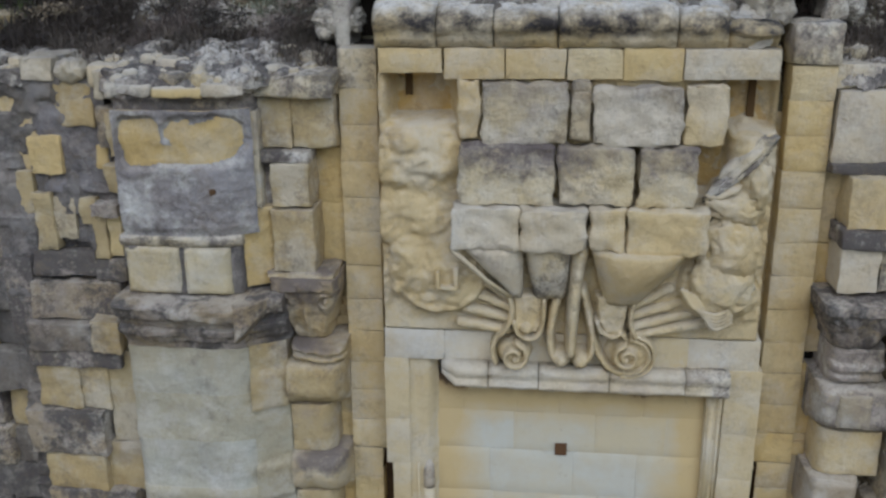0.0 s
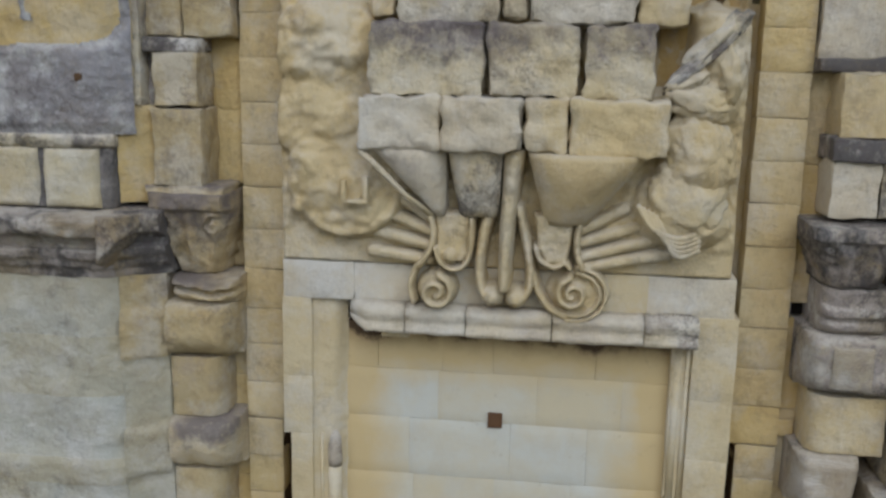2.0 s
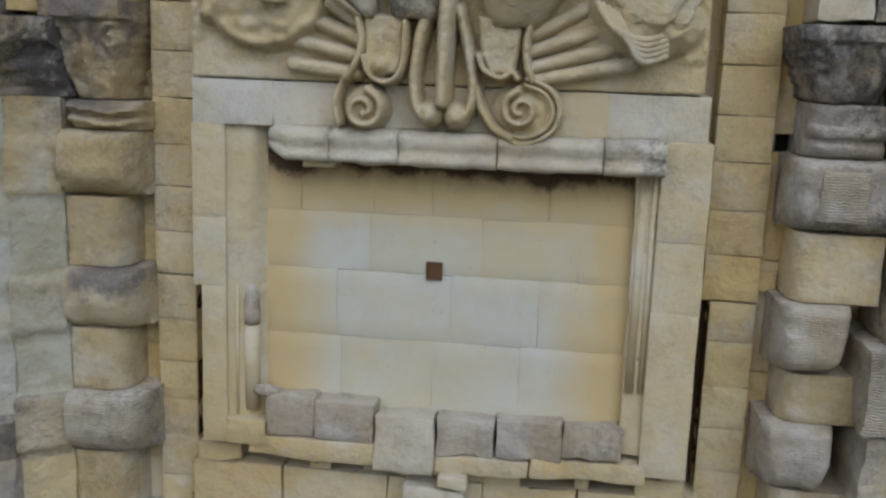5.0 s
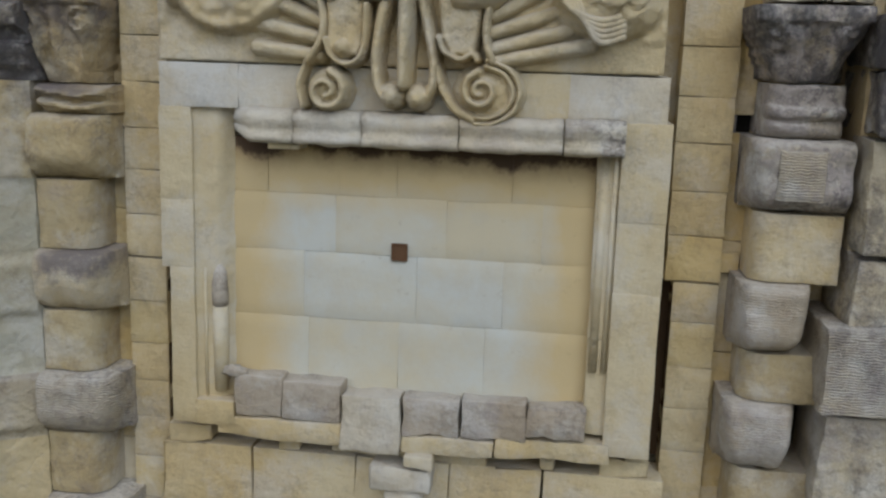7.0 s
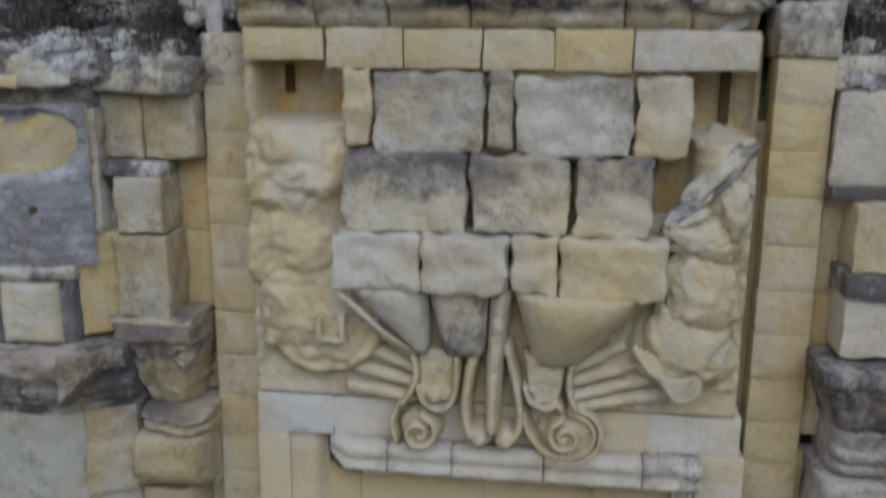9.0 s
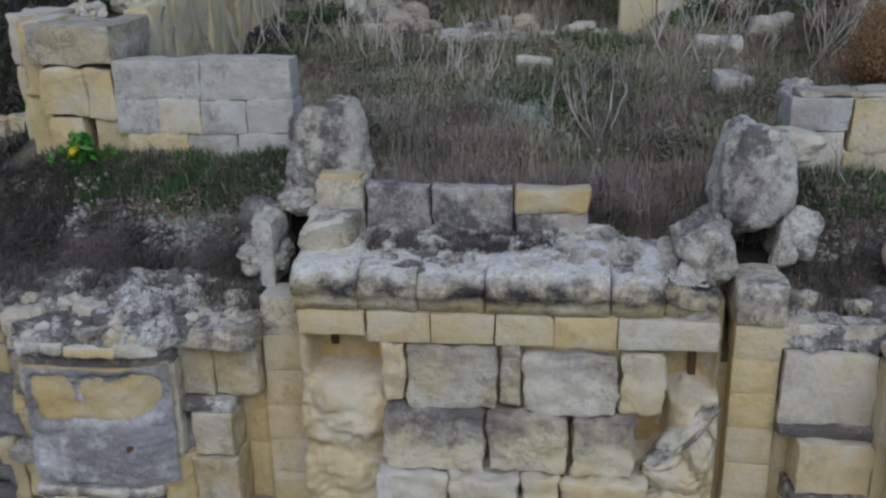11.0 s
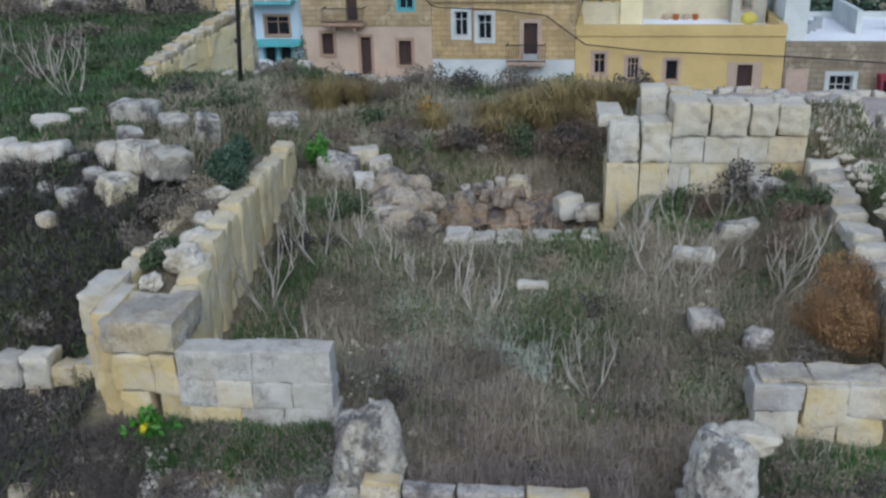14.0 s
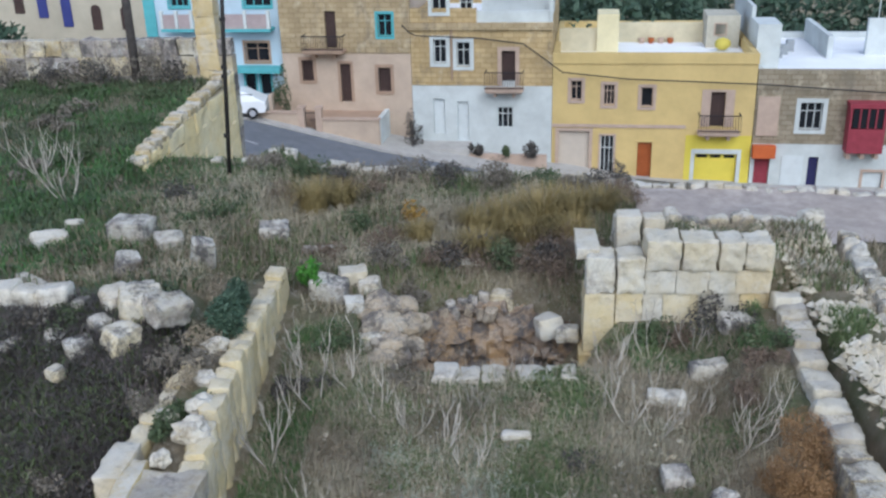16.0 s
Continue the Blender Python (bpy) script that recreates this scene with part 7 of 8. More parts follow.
part("painted_band", box_bm((9.3, 9.63, -0.03, 0.02, -0.9, 2.35), (12.26, 12.73, -0.03, 0.02, -0.9, 2.35), (9.63, 12.26, -0.03, 0.02, 1.6, 2.35)), yellow_bright, h, "bright yellow painted wall")
part("garage_surround", box_bm((9.63, 9.83, -0.05, 0.1, -0.6, 1.6), (12.06, 12.26, -0.05, 0.1, -0.6, 1.6), (9.83, 12.06, -0.05, 0.1, 1.35, 1.6)), white_paint, h)
g = part("garage_door", box_bm((9.83, 12.06, 0.16, 0.22, -0.5, 1.35)), yellow_bright, h, "bright yellow garage door")
for k in range(3):
    part("pane", box_bm((9.95 + 0.72 * k, 10.5 + 0.72 * k, 0.14, 0.17, 1.08, 1.24)), glass, g)
part("garage_door", box_bm((2.48, 4.15, 0.16, 0.22, 0.1, 2.5), (3.29, 3.33, 0.13, 0.16, 0.1, 2.5)), plain("beige_shutter", (0.55, 0.48, 0.40), 0.06, 0.7), h, "pale beige garage door")
part("garage_surround", box_bm((2.3, 2.48, -0.04, 0.1, 0.0, 2.66), (4.15, 4.33, -0.04, 0.1, 0.0, 2.66), (2.48, 4.15, -0.04, 0.1, 2.5, 2.66)), cream_trim, h)
window(h, *lo[1], white_paint, cream_trim, 2, None, 0.1, "glazed_door")
door(h, *lo[2], orange_door, yellow_mat, 0.1)
window(h, *hi[0], cream_trim, cream_trim, 1)
window(h, *hi[1], cream_trim, cream_trim, 2)
window(h, *hi[2], cream_trim, cream_trim, 0)
door(h, *hi[3], louvre, None)
part("surround", box_bm((10.0, 10.47, -0.03, 0.05, 2.83, 4.85), (11.23, 11.7, -0.03, 0.05, 2.83, 4.85), (10.47, 11.23, -0.03, 0.05, 4.72, 4.85)), cream_trim, h)
balcony(h, 9.85, 12.0, 2.68, 0.75, cream_trim)
shell(h, 2.1, 12.74, -1.0, 6.75, 11.0, yellow_mat, None, 0.55)
part("roof_room", box_bm((4.4, 5.6, 3.2, 5.2, 6.2, 8.3)), plain("pale_yellow_plaster", (0.72, 0.64, 0.40), 0.07), h, "pale yellow stair turret")
boxes("roof_wall", h, plain("cream_wall", (0.62, 0.55, 0.38), 0.1), (2.3, 4.4, 3.4, 3.6, 6.2, 7.5), (5.6, 10.5, 6.4, 6.6, 6.2, 7.35))
part("roof_room", box_bm((10.5, 12.3, 4.6, 7.0, 6.2, 8.0)), plain("grey_beige_plaster", (0.50, 0.47, 0.38), 0.12), h, "beige rooftop room")
window(h, 10.9, 11.6, 6.9, 7.6, cream_trim, None, 0).location = (0, 4.4, 0)
for k in range(4):
    part("flower_pot", tube([(7.0 + 0.55 * k, 6.1, 6.2), (7.0 + 0.55 * k, 6.1, 6.5)], [0.14, 0.19], 8), orange_door if k % 2 else cream_trim, h)
part("water_tank", blob((11.3, 3.6, 6.6), (0.45, 0.35, 0.35), 0.05, 2), plain("tank_yellow", (0.6, 0.5, 0.1), 0.1), h, "", True)

# stone and white house with a closed timber balcony
h = house_of("weathered stone house, white below, with a maroon closed balcony")
lo = [(12.99, 13.79, -0.5, 1.14), (15.77, 16.29, -0.5, 1.25), (18.62, 19.62, -0.6, 0.47)]
front_wall(h, "wall", 12.78, 24.0, -1.2, 1.95, white_paint, lo)
hi = [(15.06, 16.2, 2.74, 4.2)]
front_wall(h, "upper_wall", 12.78, 24.0, 1.954, 5.9, grey_front, hi, -0.02, 0.37)
door(h, *lo[0], maroon, None)
part("awning", box_bm((12.8, 13.96, -0.5, 0.0, 1.25, 1.9)), plain("orange_red_box", (0.55, 0.13, 0.04), 0.08), h, "orange-red box over a door")
door(h, *lo[1], plain("navy_door", (0.03, 0.03, 0.1), 0.1, 0.5), None)
door(h, *lo[2], pale_door, cream_trim)
part("garage_door", box_bm((14.4, 15.5, -0.04, 0.03, -0.5, 1.3)), pale_door, h)
window(h, *hi[0], white_paint, white_paint, 2, None, 0.22)
part("roll_box", box_bm((12.9, 14.0, -0.1, 0.05, 2.4, 4.5)), cream_trim, h)
b = part("closed_balcony", box_bm((17.4, 19.2, -0.8, 0.0, 1.7, 3.0), (17.35, 19.25, -0.85, 0.0, 4.1, 4.35), (17.4, 17.5, -0.8, 0, 3.0, 4.1), (19.1, 19.2, -0.8, 0, 3.0, 4.1)), maroon, h, "maroon timber balcony")
for k in range(4):
    part("balcony_pane", box_bm((17.55 + 0.4 * k, 17.85 + 0.4 * k, -0.78, -0.72, 3.05, 4.05)), glass, b)
    part("mullion", box_bm((17.86 + 0.4 * k, 17.94 + 0.4 * k, -0.82, -0.74, 3.0, 4.1)), maroon, b)
for f in (17.6, 18.3, 19.0):
    part("bracket", box_bm((f - 0.1, f + 0.1, -0.6, 0, 1.35, 1.7)), cream_trim, b)
shell(h, 12.78, 24.0, -1.2, 5.9, 12.0, white_paint, None, 0.35)
boxes("roof_wall", h, white_paint, (12.8, 14.0, 1.5, 4.0, 5.5, 8.0), (12.8, 13.0, 4.0, 11.0, 5.5, 8.6), (17.2, 17.5, 5.0, 11.5, 5.5, 6.8), (19.5, 27.0, 6.0, 6.3, 5.0, 7.6))
for k in range(3):
    part("roof_clutter", box_bm((14.4 + 0.5 * k, 14.8 + 0.5 * k, 5.0 + k, 5.5 + k, 5.55, 6.0 + 0.1 * k)), plain("grey_metal", (0.35, 0.37, 0.38), 0.1, 0.5), h)
part("aerial", tube([(20.0, 6.1, 7.6), (20.0, 6.1, 9.2)], 0.03, 6), white_paint, h)

# blue house at the bend
h = house_of("pale blue and white house with teal trim and balconies")
lo = [(-15.16, -13.78, 6.16, 7.23), (-15.3, -14.7, 4.3, 5.6), (-14.4, -13.8, 4.3, 5.6)]
hi = [(-14.96, -13.42, 9.2, 10.6), (-19.3, -18.2, 9.2, 10.6)]
front_wall(h, "wall", -20.8, -12.95, 3.0, 11.5, blue_white, lo + hi, 0.4, 0.3)
window(h, *lo[0], tan_trim, tan_trim, 1, None, 0.12).location = (0, 0.4, 0)
for r in (lo[1], lo[2]):
    door(h, *r, glass, teal, 0.1).location = (0, 0.4, 0)
for r in hi:
    window(h, *r, teal, teal, 2, None, 0.12).location = (0, 0.4, 0)
part("awning", box_bm((-15.7, -13.0, -0.4, 0.4, 5.65, 5.95)), teal, h, "teal canopy")
for a, b in ((-16.1, -13.3), (-19.6, -17.7)):
    bal = part("balcony", box_bm((a, b, -0.5, 0.4, 7.95, 8.12)), teal, h)
    part("balcony_front", box_bm((a + 0.1, b - 0.1, -0.45, -0.35, 8.12, 8.9)), plain("pink_grey_panel", (0.42, 0.34, 0.33), 0.1), bal)
    for x in (a, (a + b) / 2 - 0.08, b - 0.16):
        part("balcony_post", box_bm((x, x + 0.16, -0.5, -0.3, 8.12, 9.1)), white_paint, bal)
part("corner_quoin", box_bm((-20.85, -20.2, 0.3, 0.7, 6.0, 11.5)), teal, h)
shell(h, -20.8, -12.95, 3.0, 11.5, 9.0, blue_white, None, 0.5, 0.7)
part("stair_wall", box_bm((-13.1, -12.9, -2.4, 0.4, 3.0, 4.9)), tan_mat, h)

# beige house with arched openings behind the boundary wall
h = new("town_house")
h.matrix_world = HOUSE @ pose(0, 10, 0)
tagged(h, "beige rendered house with small arched windows", "house", "houses along the street")
front_wall(h, "wall", -46.0, -22.5, 3.0, 12.5, plain("beige_render", (0.52, 0.47, 0.37), 0.1, 0.9, 0.6), [])
blue_door = plain("dark_blue_paint", (0.05, 0.06, 0.22), 0.1, 0.5)
for x, z0, z1, m in ((-34.4, 7.5, 8.9, louvre), (-32.7, 7.2, 8.7, blue_door), (-31.0, 6.6, 8.6, blue_door), (-28.9, 6.4, 8.05, louvre), (-26.8, 6.4, 7.95, louvre)):
    bm = bmesh.new()
    ring = [(x - 0.35, z0), (x + 0.35, z0)] + [(x + 0.35 * math.cos(a), z1 - 0.35 + 0.35 * math.sin(a)) for a in [math.pi * k / 10 for k in range(11)]]
    fr = [bm.verts.new((px, -0.06, pz)) for px, pz in ring]
    bk = [bm.verts.new((px, 0.05, pz)) for px, pz in ring]
    bm.faces.new(fr)
    for k in range(len(ring)):
        bm.faces.new((fr[k], fr[(k + 1) % len(ring)], bk[(k + 1) % len(ring)], bk[k]))
    part("arched_window", bm, m, h)
shell(h, -46.0, -22.5, 3.0, 12.5, 9.0, tan_mat)

# cable along the fronts
cab = part("overhead_cable", tube([(-6.0, 52.55, 8.3), (-5.6, 52.5, 7.9), (-5.2, 52.4, 7.75), (-2, 52.3, 7.6), (0.5, 52.1, 7.3), (2.6, 51.9, 5.8), (6, 51.7, 5.45), (13, 51.2, 5.2), (24, 50.3, 4.5)], 0.035, 5), rail_mat)
tagged(cab, "black cable strung along house fronts", "cable")

# parked car
car = thing("car", "white hatchback car parked at the kerb", "car", (-15.3, 50.9, road_z(-15.3) + 0.05), 8)
car_paint = plain("white_car_paint", (0.78, 0.79, 0.8), 0.02, 0.25, 1.0, 0.0)
cv, cf = [], []
prof = [(-1.95, 0.35), (-2.0, 0.6), (-1.9, 0.85), (-1.0, 0.95), (-0.35, 1.38), (0.9, 1.42), (1.7, 0.98), (1.95, 0.85), (2.0, 0.5), (1.9, 0.3)]
for y, s in ((-0.85, 0.92), (-0.8, 1.0), (0.8, 1.0), (0.85, 0.92)):
    cv += [(x * (0.98 if s < 1 else 1.0), y * (1.0 if z < 1.0 else 0.82), 0.3 + (z - 0.3) * s) for x, z in prof]
m = len(prof)
for j in range(3):
    for i in range(m):
        cf.append((j * m + i, j * m + (i + 1) % m, (j + 1) * m + (i + 1) % m, (j + 1) * m + i))
cf += [list(range(m)), [3 * m + i for i in range(m)][::-1]]
body = mesh_ob("body", cv, cf, car_paint, car, "", False)
part("side_window", box_bm((-0.78, 1.3, -0.72, -0.70, 1.0, 1.3)), glass, car)
part("side_window", box_bm((-0.78, 1.3, 0.70, 0.72, 1.0, 1.3)), glass, car)
bm = bmesh.new()
q = [bm.verts.new(p) for p in ((-1.0, -0.62, 0.99), (-1.0, 0.62, 0.99), (-0.42, 0.58, 1.36), (-0.42, -0.58, 1.36))]
bm.faces.new(q)
part("windscreen", bm, glass, car)
for x in (-1.25, 1.25):
    for y in (-0.82, 0.82):
        wheel = part("wheel", tube([(x, y - 0.1, 0.3), (x, y + 0.1, 0.3)], 0.3, 14), plain("tyre_rubber", (0.02, 0.02, 0.02), 0.1), car)
        part("rim", tube([(x, y - 0.11, 0.3), (x, y + 0.11, 0.3)], 0.18, 10), plain("rim_metal", (0.4, 0.4, 0.42), 0.05, 0.4), wheel)
for y in (-0.6, 0.6):
    part("headlight", blob((-1.93, y, 0.72), (0.08, 0.16, 0.09), 0.02, 2), glass, car, "", True)


# ---- plants ----
def leaf_mat(name, a, b, gloss=0.6, scale=3.0):
    n = Nodes(name)
    r = n.pos.outputs["Random Per Island"]
    c = n.mix(r, a, b)
    c = n.mix(n.ramp(n.noise(scale, 4), 0.35, 0.7, 0.0, 0.5), c, tuple(k * 0.6 for k in a))
    c = n.mix(n.ramp(n.noise(0.8, 6, 0.7), 0.44, 0.60, 0.0, 0.7), c, tuple(k * 0.5 for k in b))
    return n.done(c, gloss)


straw = leaf_mat("dry_straw", (0.42, 0.355, 0.25), (0.25, 0.20, 0.14))
pale_straw = leaf_mat("bleached_straw", (0.53, 0.47, 0.345), (0.36, 0.31, 0.215))
gold_straw = leaf_mat("golden_straw", (0.36, 0.27, 0.11), (0.22, 0.18, 0.08))
green_grass = leaf_mat("fresh_grass", (0.10, 0.15, 0.055), (0.17, 0.205, 0.095))
scrub_dark = leaf_mat("dark_scrub", (0.062, 0.06, 0.05), (0.125, 0.11, 0.10))
scrub_grey = leaf_mat("grey_scrub", (0.16, 0.145, 0.12), (0.25, 0.215, 0.17))
scrub_green = leaf_mat("olive_scrub", (0.065, 0.105, 0.045), (0.125, 0.15, 0.08))
rust = leaf_mat("rusty_dead_leaves", (0.26, 0.145, 0.06), (0.36, 0.22, 0.11))
bright_leaf = leaf_mat("bright_green_leaf", (0.05, 0.19, 0.02), (0.10, 0.26, 0.04), 0.45)
grey_leaf = leaf_mat("grey_green_leaf", (0.05, 0.095, 0.06), (0.10, 0.15, 0.10))
bark = leaf_mat("bleached_bark", (0.62, 0.57, 0.49), (0.48, 0.43, 0.36), 0.9)
RNG = np.random.RandomState(5)


def blades(pts, hmin, hmax, wide, lean, curl=0.5):
    """Blades of grass rooted at pts: vertices and faces."""
    n = len(pts)
    base = np.array(pts)
    hgt = RNG.uniform(hmin, hmax, n)
    ang, lea = RNG.uniform(0, 2 * math.pi, n), RNG.uniform(0, lean, n)
    dirn = np.stack([np.cos(ang), np.sin(ang), np.zeros(n)], 1)
    side = np.stack([-np.sin(ang), np.cos(ang), np.zeros(n)], 1) * (wide * RNG.uniform(0.6, 1.4, n))[:, None]
    mid = base + dirn * (hgt * lea * 0.35)[:, None] + np.array([0, 0, 1.0]) * (hgt * 0.6)[:, None]
    tip = base + dirn * (hgt * lea)[:, None] + np.array([0, 0, 1.0]) * (hgt * (1 - curl * lea * 0.6))[:, None]
    verts = np.empty((n * 5, 3))
    verts[0::5], verts[1::5], verts[2::5], verts[3::5], verts[4::5] = base - side, base + side, mid + side * 0.7, mid - side * 0.7, tip
    k = np.arange(n) * 5
    quads = np.stack([k, k + 1, k + 2, k + 3], 1).tolist()
    tris = np.stack([k + 3, k + 2, k + 4], 1).tolist()
    return verts.tolist(), quads + tris


def bare_ground(x, y):
    """Where walls and pits keep the grass away."""
    if y < 8.95 and abs(x - 0.2) < 1.6 and y < 8.25:
        return True
    if -4.7 < x < -3.35 and 9.0 < y < 15.4 or -3.45 < x < -1.75 and 8.95 < y < 9.5:
        return True
    if 1.1 < x < 4.2 and 14.4 < y < 15.2 or 3.9 < x < 4.6 and 9.2 < y < 14.7 or 2.4 < x < 4.3 and 9.1 < y < 9.65:
        return True
    if math.hypot((x + 0.25) / 1.75, (y - 14.6) / 1.6) < 1 and y > 13.2:
        return True
    if x > 2.6 and y > 17.25:
        return True
    return y > edge_y(x) - 0.2


def scatter(n, x0, x1, y0, y1, freq, cut, seed):
    out, tries = [], 0
    while len(out) < n and tries < n * 8:
        tries += 1
        x, y = RNG.uniform(x0, x1), RNG.uniform(y0, y1)
        if noise.noise(Vector((x * freq, y * freq, seed))) + RNG.uniform(-0.25, 0.25) < cut or bare_ground(x, y):
            continue
        out.append((x, y, height(x, y) - 0.01))
    return out


def field(name, label, pts, hmin, hmax, wide, lean, mat):
    ob = mesh_ob(name, *blades(pts, hmin, hmax, wide, lean), mat, None, "", False)
    return tagged(ob, label, "grass", kind="stuff")


field("dry_grass", "matted dry brown grass and stalks", scatter(30000, -3.4, 3.9, 8.4, 14.4, 0.9, -0.05, 1), 0.05, 0.20, 0.0045, 2.2, straw)
field("grey_fluff", "pale grey-green fluffy weeds in dry grass", scatter(10000, -3.2, 3.4, 9.7, 13.4, 0.9, 0.0, 44), 0.04, 0.13, 0.006, 2.0, leaf_mat("grey_fluff_weed", (0.47, 0.445, 0.33), (0.31, 0.295, 0.205)))
field("cornice_grass", "dead brown grass on the back of a cornice", [(x, y, 8.48) for x, y in zip(RNG.uniform(-0.85, 0.5, 3200), RNG.uniform(7.45, 7.80, 3200))], 0.04, 0.12, 0.004, 1.8, leaf_mat("cornice_stalks", (0.21, 0.175, 0.15), (0.115, 0.10, 0.088)))
def head_pts(n, x0, x1, y0, y1, seed):
    """Roots on the rubble of a wall head, thinning towards its edge."""
    r = np.random.RandomState(seed)
    out = []
    while len(out) < n:
        x, y = r.uniform(x0, x1), y0 + (y1 - y0) * math.sqrt(r.uniform(0, 1))
        if noise.noise(Vector((x * 2.2, y * 2.2, seed))) + r.uniform(-0.2, 0.2) > -0.05:
            out.append((x, y, 7.88 + (y - 7.2) * 0.22))
    return out


field("head_grass", "dead grass creeping over a rubble wall head", head_pts(9000, -4.5, -1.72, 7.35, 8.4, 61) + head_pts(6000, 2.15, 4.5, 7.6, 8.4, 62), 0.06, 0.17, 0.005, 2.0, leaf_mat("head_stalks", (0.23, 0.195, 0.16), (0.12, 0.105, 0.09)))
field("purple_stalks", "purple-brown dead stalks behind the parapet", scatter(9500, -1.7, 2.2, 8.3, 10.4, 1.2, -0.1, 43) + [(x, y, 8.62 + 0.35 * (y - 8.0)) for x, y in zip(RNG.uniform(-1.0, 1.2, 1500), RNG.uniform(8.02, 8.4, 1500))], 0.06, 0.26, 0.0035, 1.4, leaf_mat("dead_stalks", (0.42, 0.345, 0.30), (0.27, 0.225, 0.195)))
field("bleached_grass", "bleached pale stalks among dry grass", scatter(13000, -3.4, 3.9, 8.6, 14.4, 1.2, -0.08, 2), 0.08, 0.32, 0.0035, 1.9, pale_straw)
field("green_grass", "low fresh green grass in patches", scatter(20000, -3.4, 3.9, 9.3, 14.4, 0.75, 0.12, 7), 0.05, 0.17, 0.008, 1.6, green_grass)
field("green_verge", "lush green grass at the foot of a low wall", scatter(6000, -3.9, -1.5, 8.6, 9.0, 1.5, -0.4, 3) + scatter(3500, 2.0, 4.2, 8.6, 9.15, 1.5, -0.3, 4) + scatter(3000, 1.9, 4.0, 13.2, 14.4, 1.2, -0.2, 5) + scatter(2500, -3.3, -2.6, 9.7, 14.5, 1.2, -0.1, 6), 0.06, 0.2, 0.006, 1.0, leaf_mat("lush_grass", (0.055, 0.15, 0.035), (0.10, 0.18, 0.06)))
field("slope_grass", "sparse dead grass on a rubble slope", scatter(22000, -4.6, -1.7, 7.95, 8.98, 1.6, -0.15, 8) + scatter(14000, 2.1, 5.0, 7.95, 9.1, 1.6, -0.15, 9), 0.04, 0.17, 0.004, 1.8, leaf_mat("purple_brown_stalks", (0.34, 0.285, 0.255), (0.20, 0.17, 0.155)))
field("far_dry_grass", "dry brown grass on the further terrace", scatter(22000, -8, 9, 14.5, 22, 0.5, -0.2, 10), 0.08, 0.3, 0.009, 1.8, straw)
field("far_pale_grass", "bleached stalks on the further terrace", scatter(14000, -7, 3, 14.8, 21, 0.6, 0.02, 41), 0.10, 0.34, 0.007, 1.8, pale_straw)
field("far_green_grass", "green weeds on the further terrace", scatter(20000, -8, 6, 14.5, 22, 0.45, 0.0, 11), 0.06, 0.24, 0.011, 1.0, green_grass)
field("left_field_grass", "rough green and brown grass of an upper field", scatter(26000, -17, -5, 13.8, 28, 0.35, -0.25, 12), 0.08, 0.3, 0.015, 1.8, scrub_green)
field("left_field_green", "fresh green weeds in patches on the upper field", scatter(16000, -15, -6, 14.5, 27, 0.45, 0.1, 52), 0.08, 0.26, 0.016, 1.4, leaf_mat("field_weeds", (0.06, 0.15, 0.04), (0.11, 0.19, 0.07)))
field("outer_grass", "dark matted scrub grass outside the ruined wall", scatter(34000, -9.5, -4.45, 7.8, 13.4, 0.8, -0.4, 13), 0.08, 0.32, 0.012, 1.8, leaf_mat("blackish_scrub", (0.06, 0.06, 0.048), (0.13, 0.11, 0.105)))
field("corner_scrub", "dark scrub and dead stalks below a ruined corner", scatter(9000, -4.75, -3.7, 7.9, 9.0, 1.2, -0.35, 71) + scatter(9000, -6.6, -4.7, 7.8, 9.85, 1.0, -0.35, 72), 0.06, 0.24, 0.007, 1.8, leaf_mat("brown_black_scrub", (0.085, 0.075, 0.06), (0.16, 0.135, 0.12)))
field("outer_stalks", "grey-purple dry stalks outside the ruined wall", scatter(14000, -9.5, -4.6, 8.3, 13.6, 0.9, -0.15, 33), 0.05, 0.22, 0.008, 2.2, leaf_mat("mauve_stalks", (0.26, 0.215, 0.205), (0.14, 0.115, 0.115)))
field("outer_green", "dull green weeds outside the ruined wall", scatter(16000, -9.5, -4.6, 8.3, 13.6, 0.7, 0.0, 34), 0.06, 0.26, 0.012, 1.6, green_grass)
field("mound_grass", "short green weeds on a rubble-filled wall head", scatter(3500, 2.0, 4.4, 15.2, 16.7, 1.1, 0.05, 14) + scatter(2200, 4.4, 5.3, 9.8, 15, 1.1, 0.15, 15), 0.05, 0.18, 0.008, 1.0, green_grass)


field("pale_weeds", "patch of whitish fluffy weeds in dry grass", scatter(2600, -1.8, 0.4, 9.9, 11.6, 1.6, 0.06, 31) + scatter(1500, -3.1, -1.5, 8.4, 8.7, 1.5, 0.1, 32), 0.05, 0.16, 0.008, 1.8, leaf_mat("whitish_weed", (0.56, 0.58, 0.48), (0.36, 0.40, 0.30)))


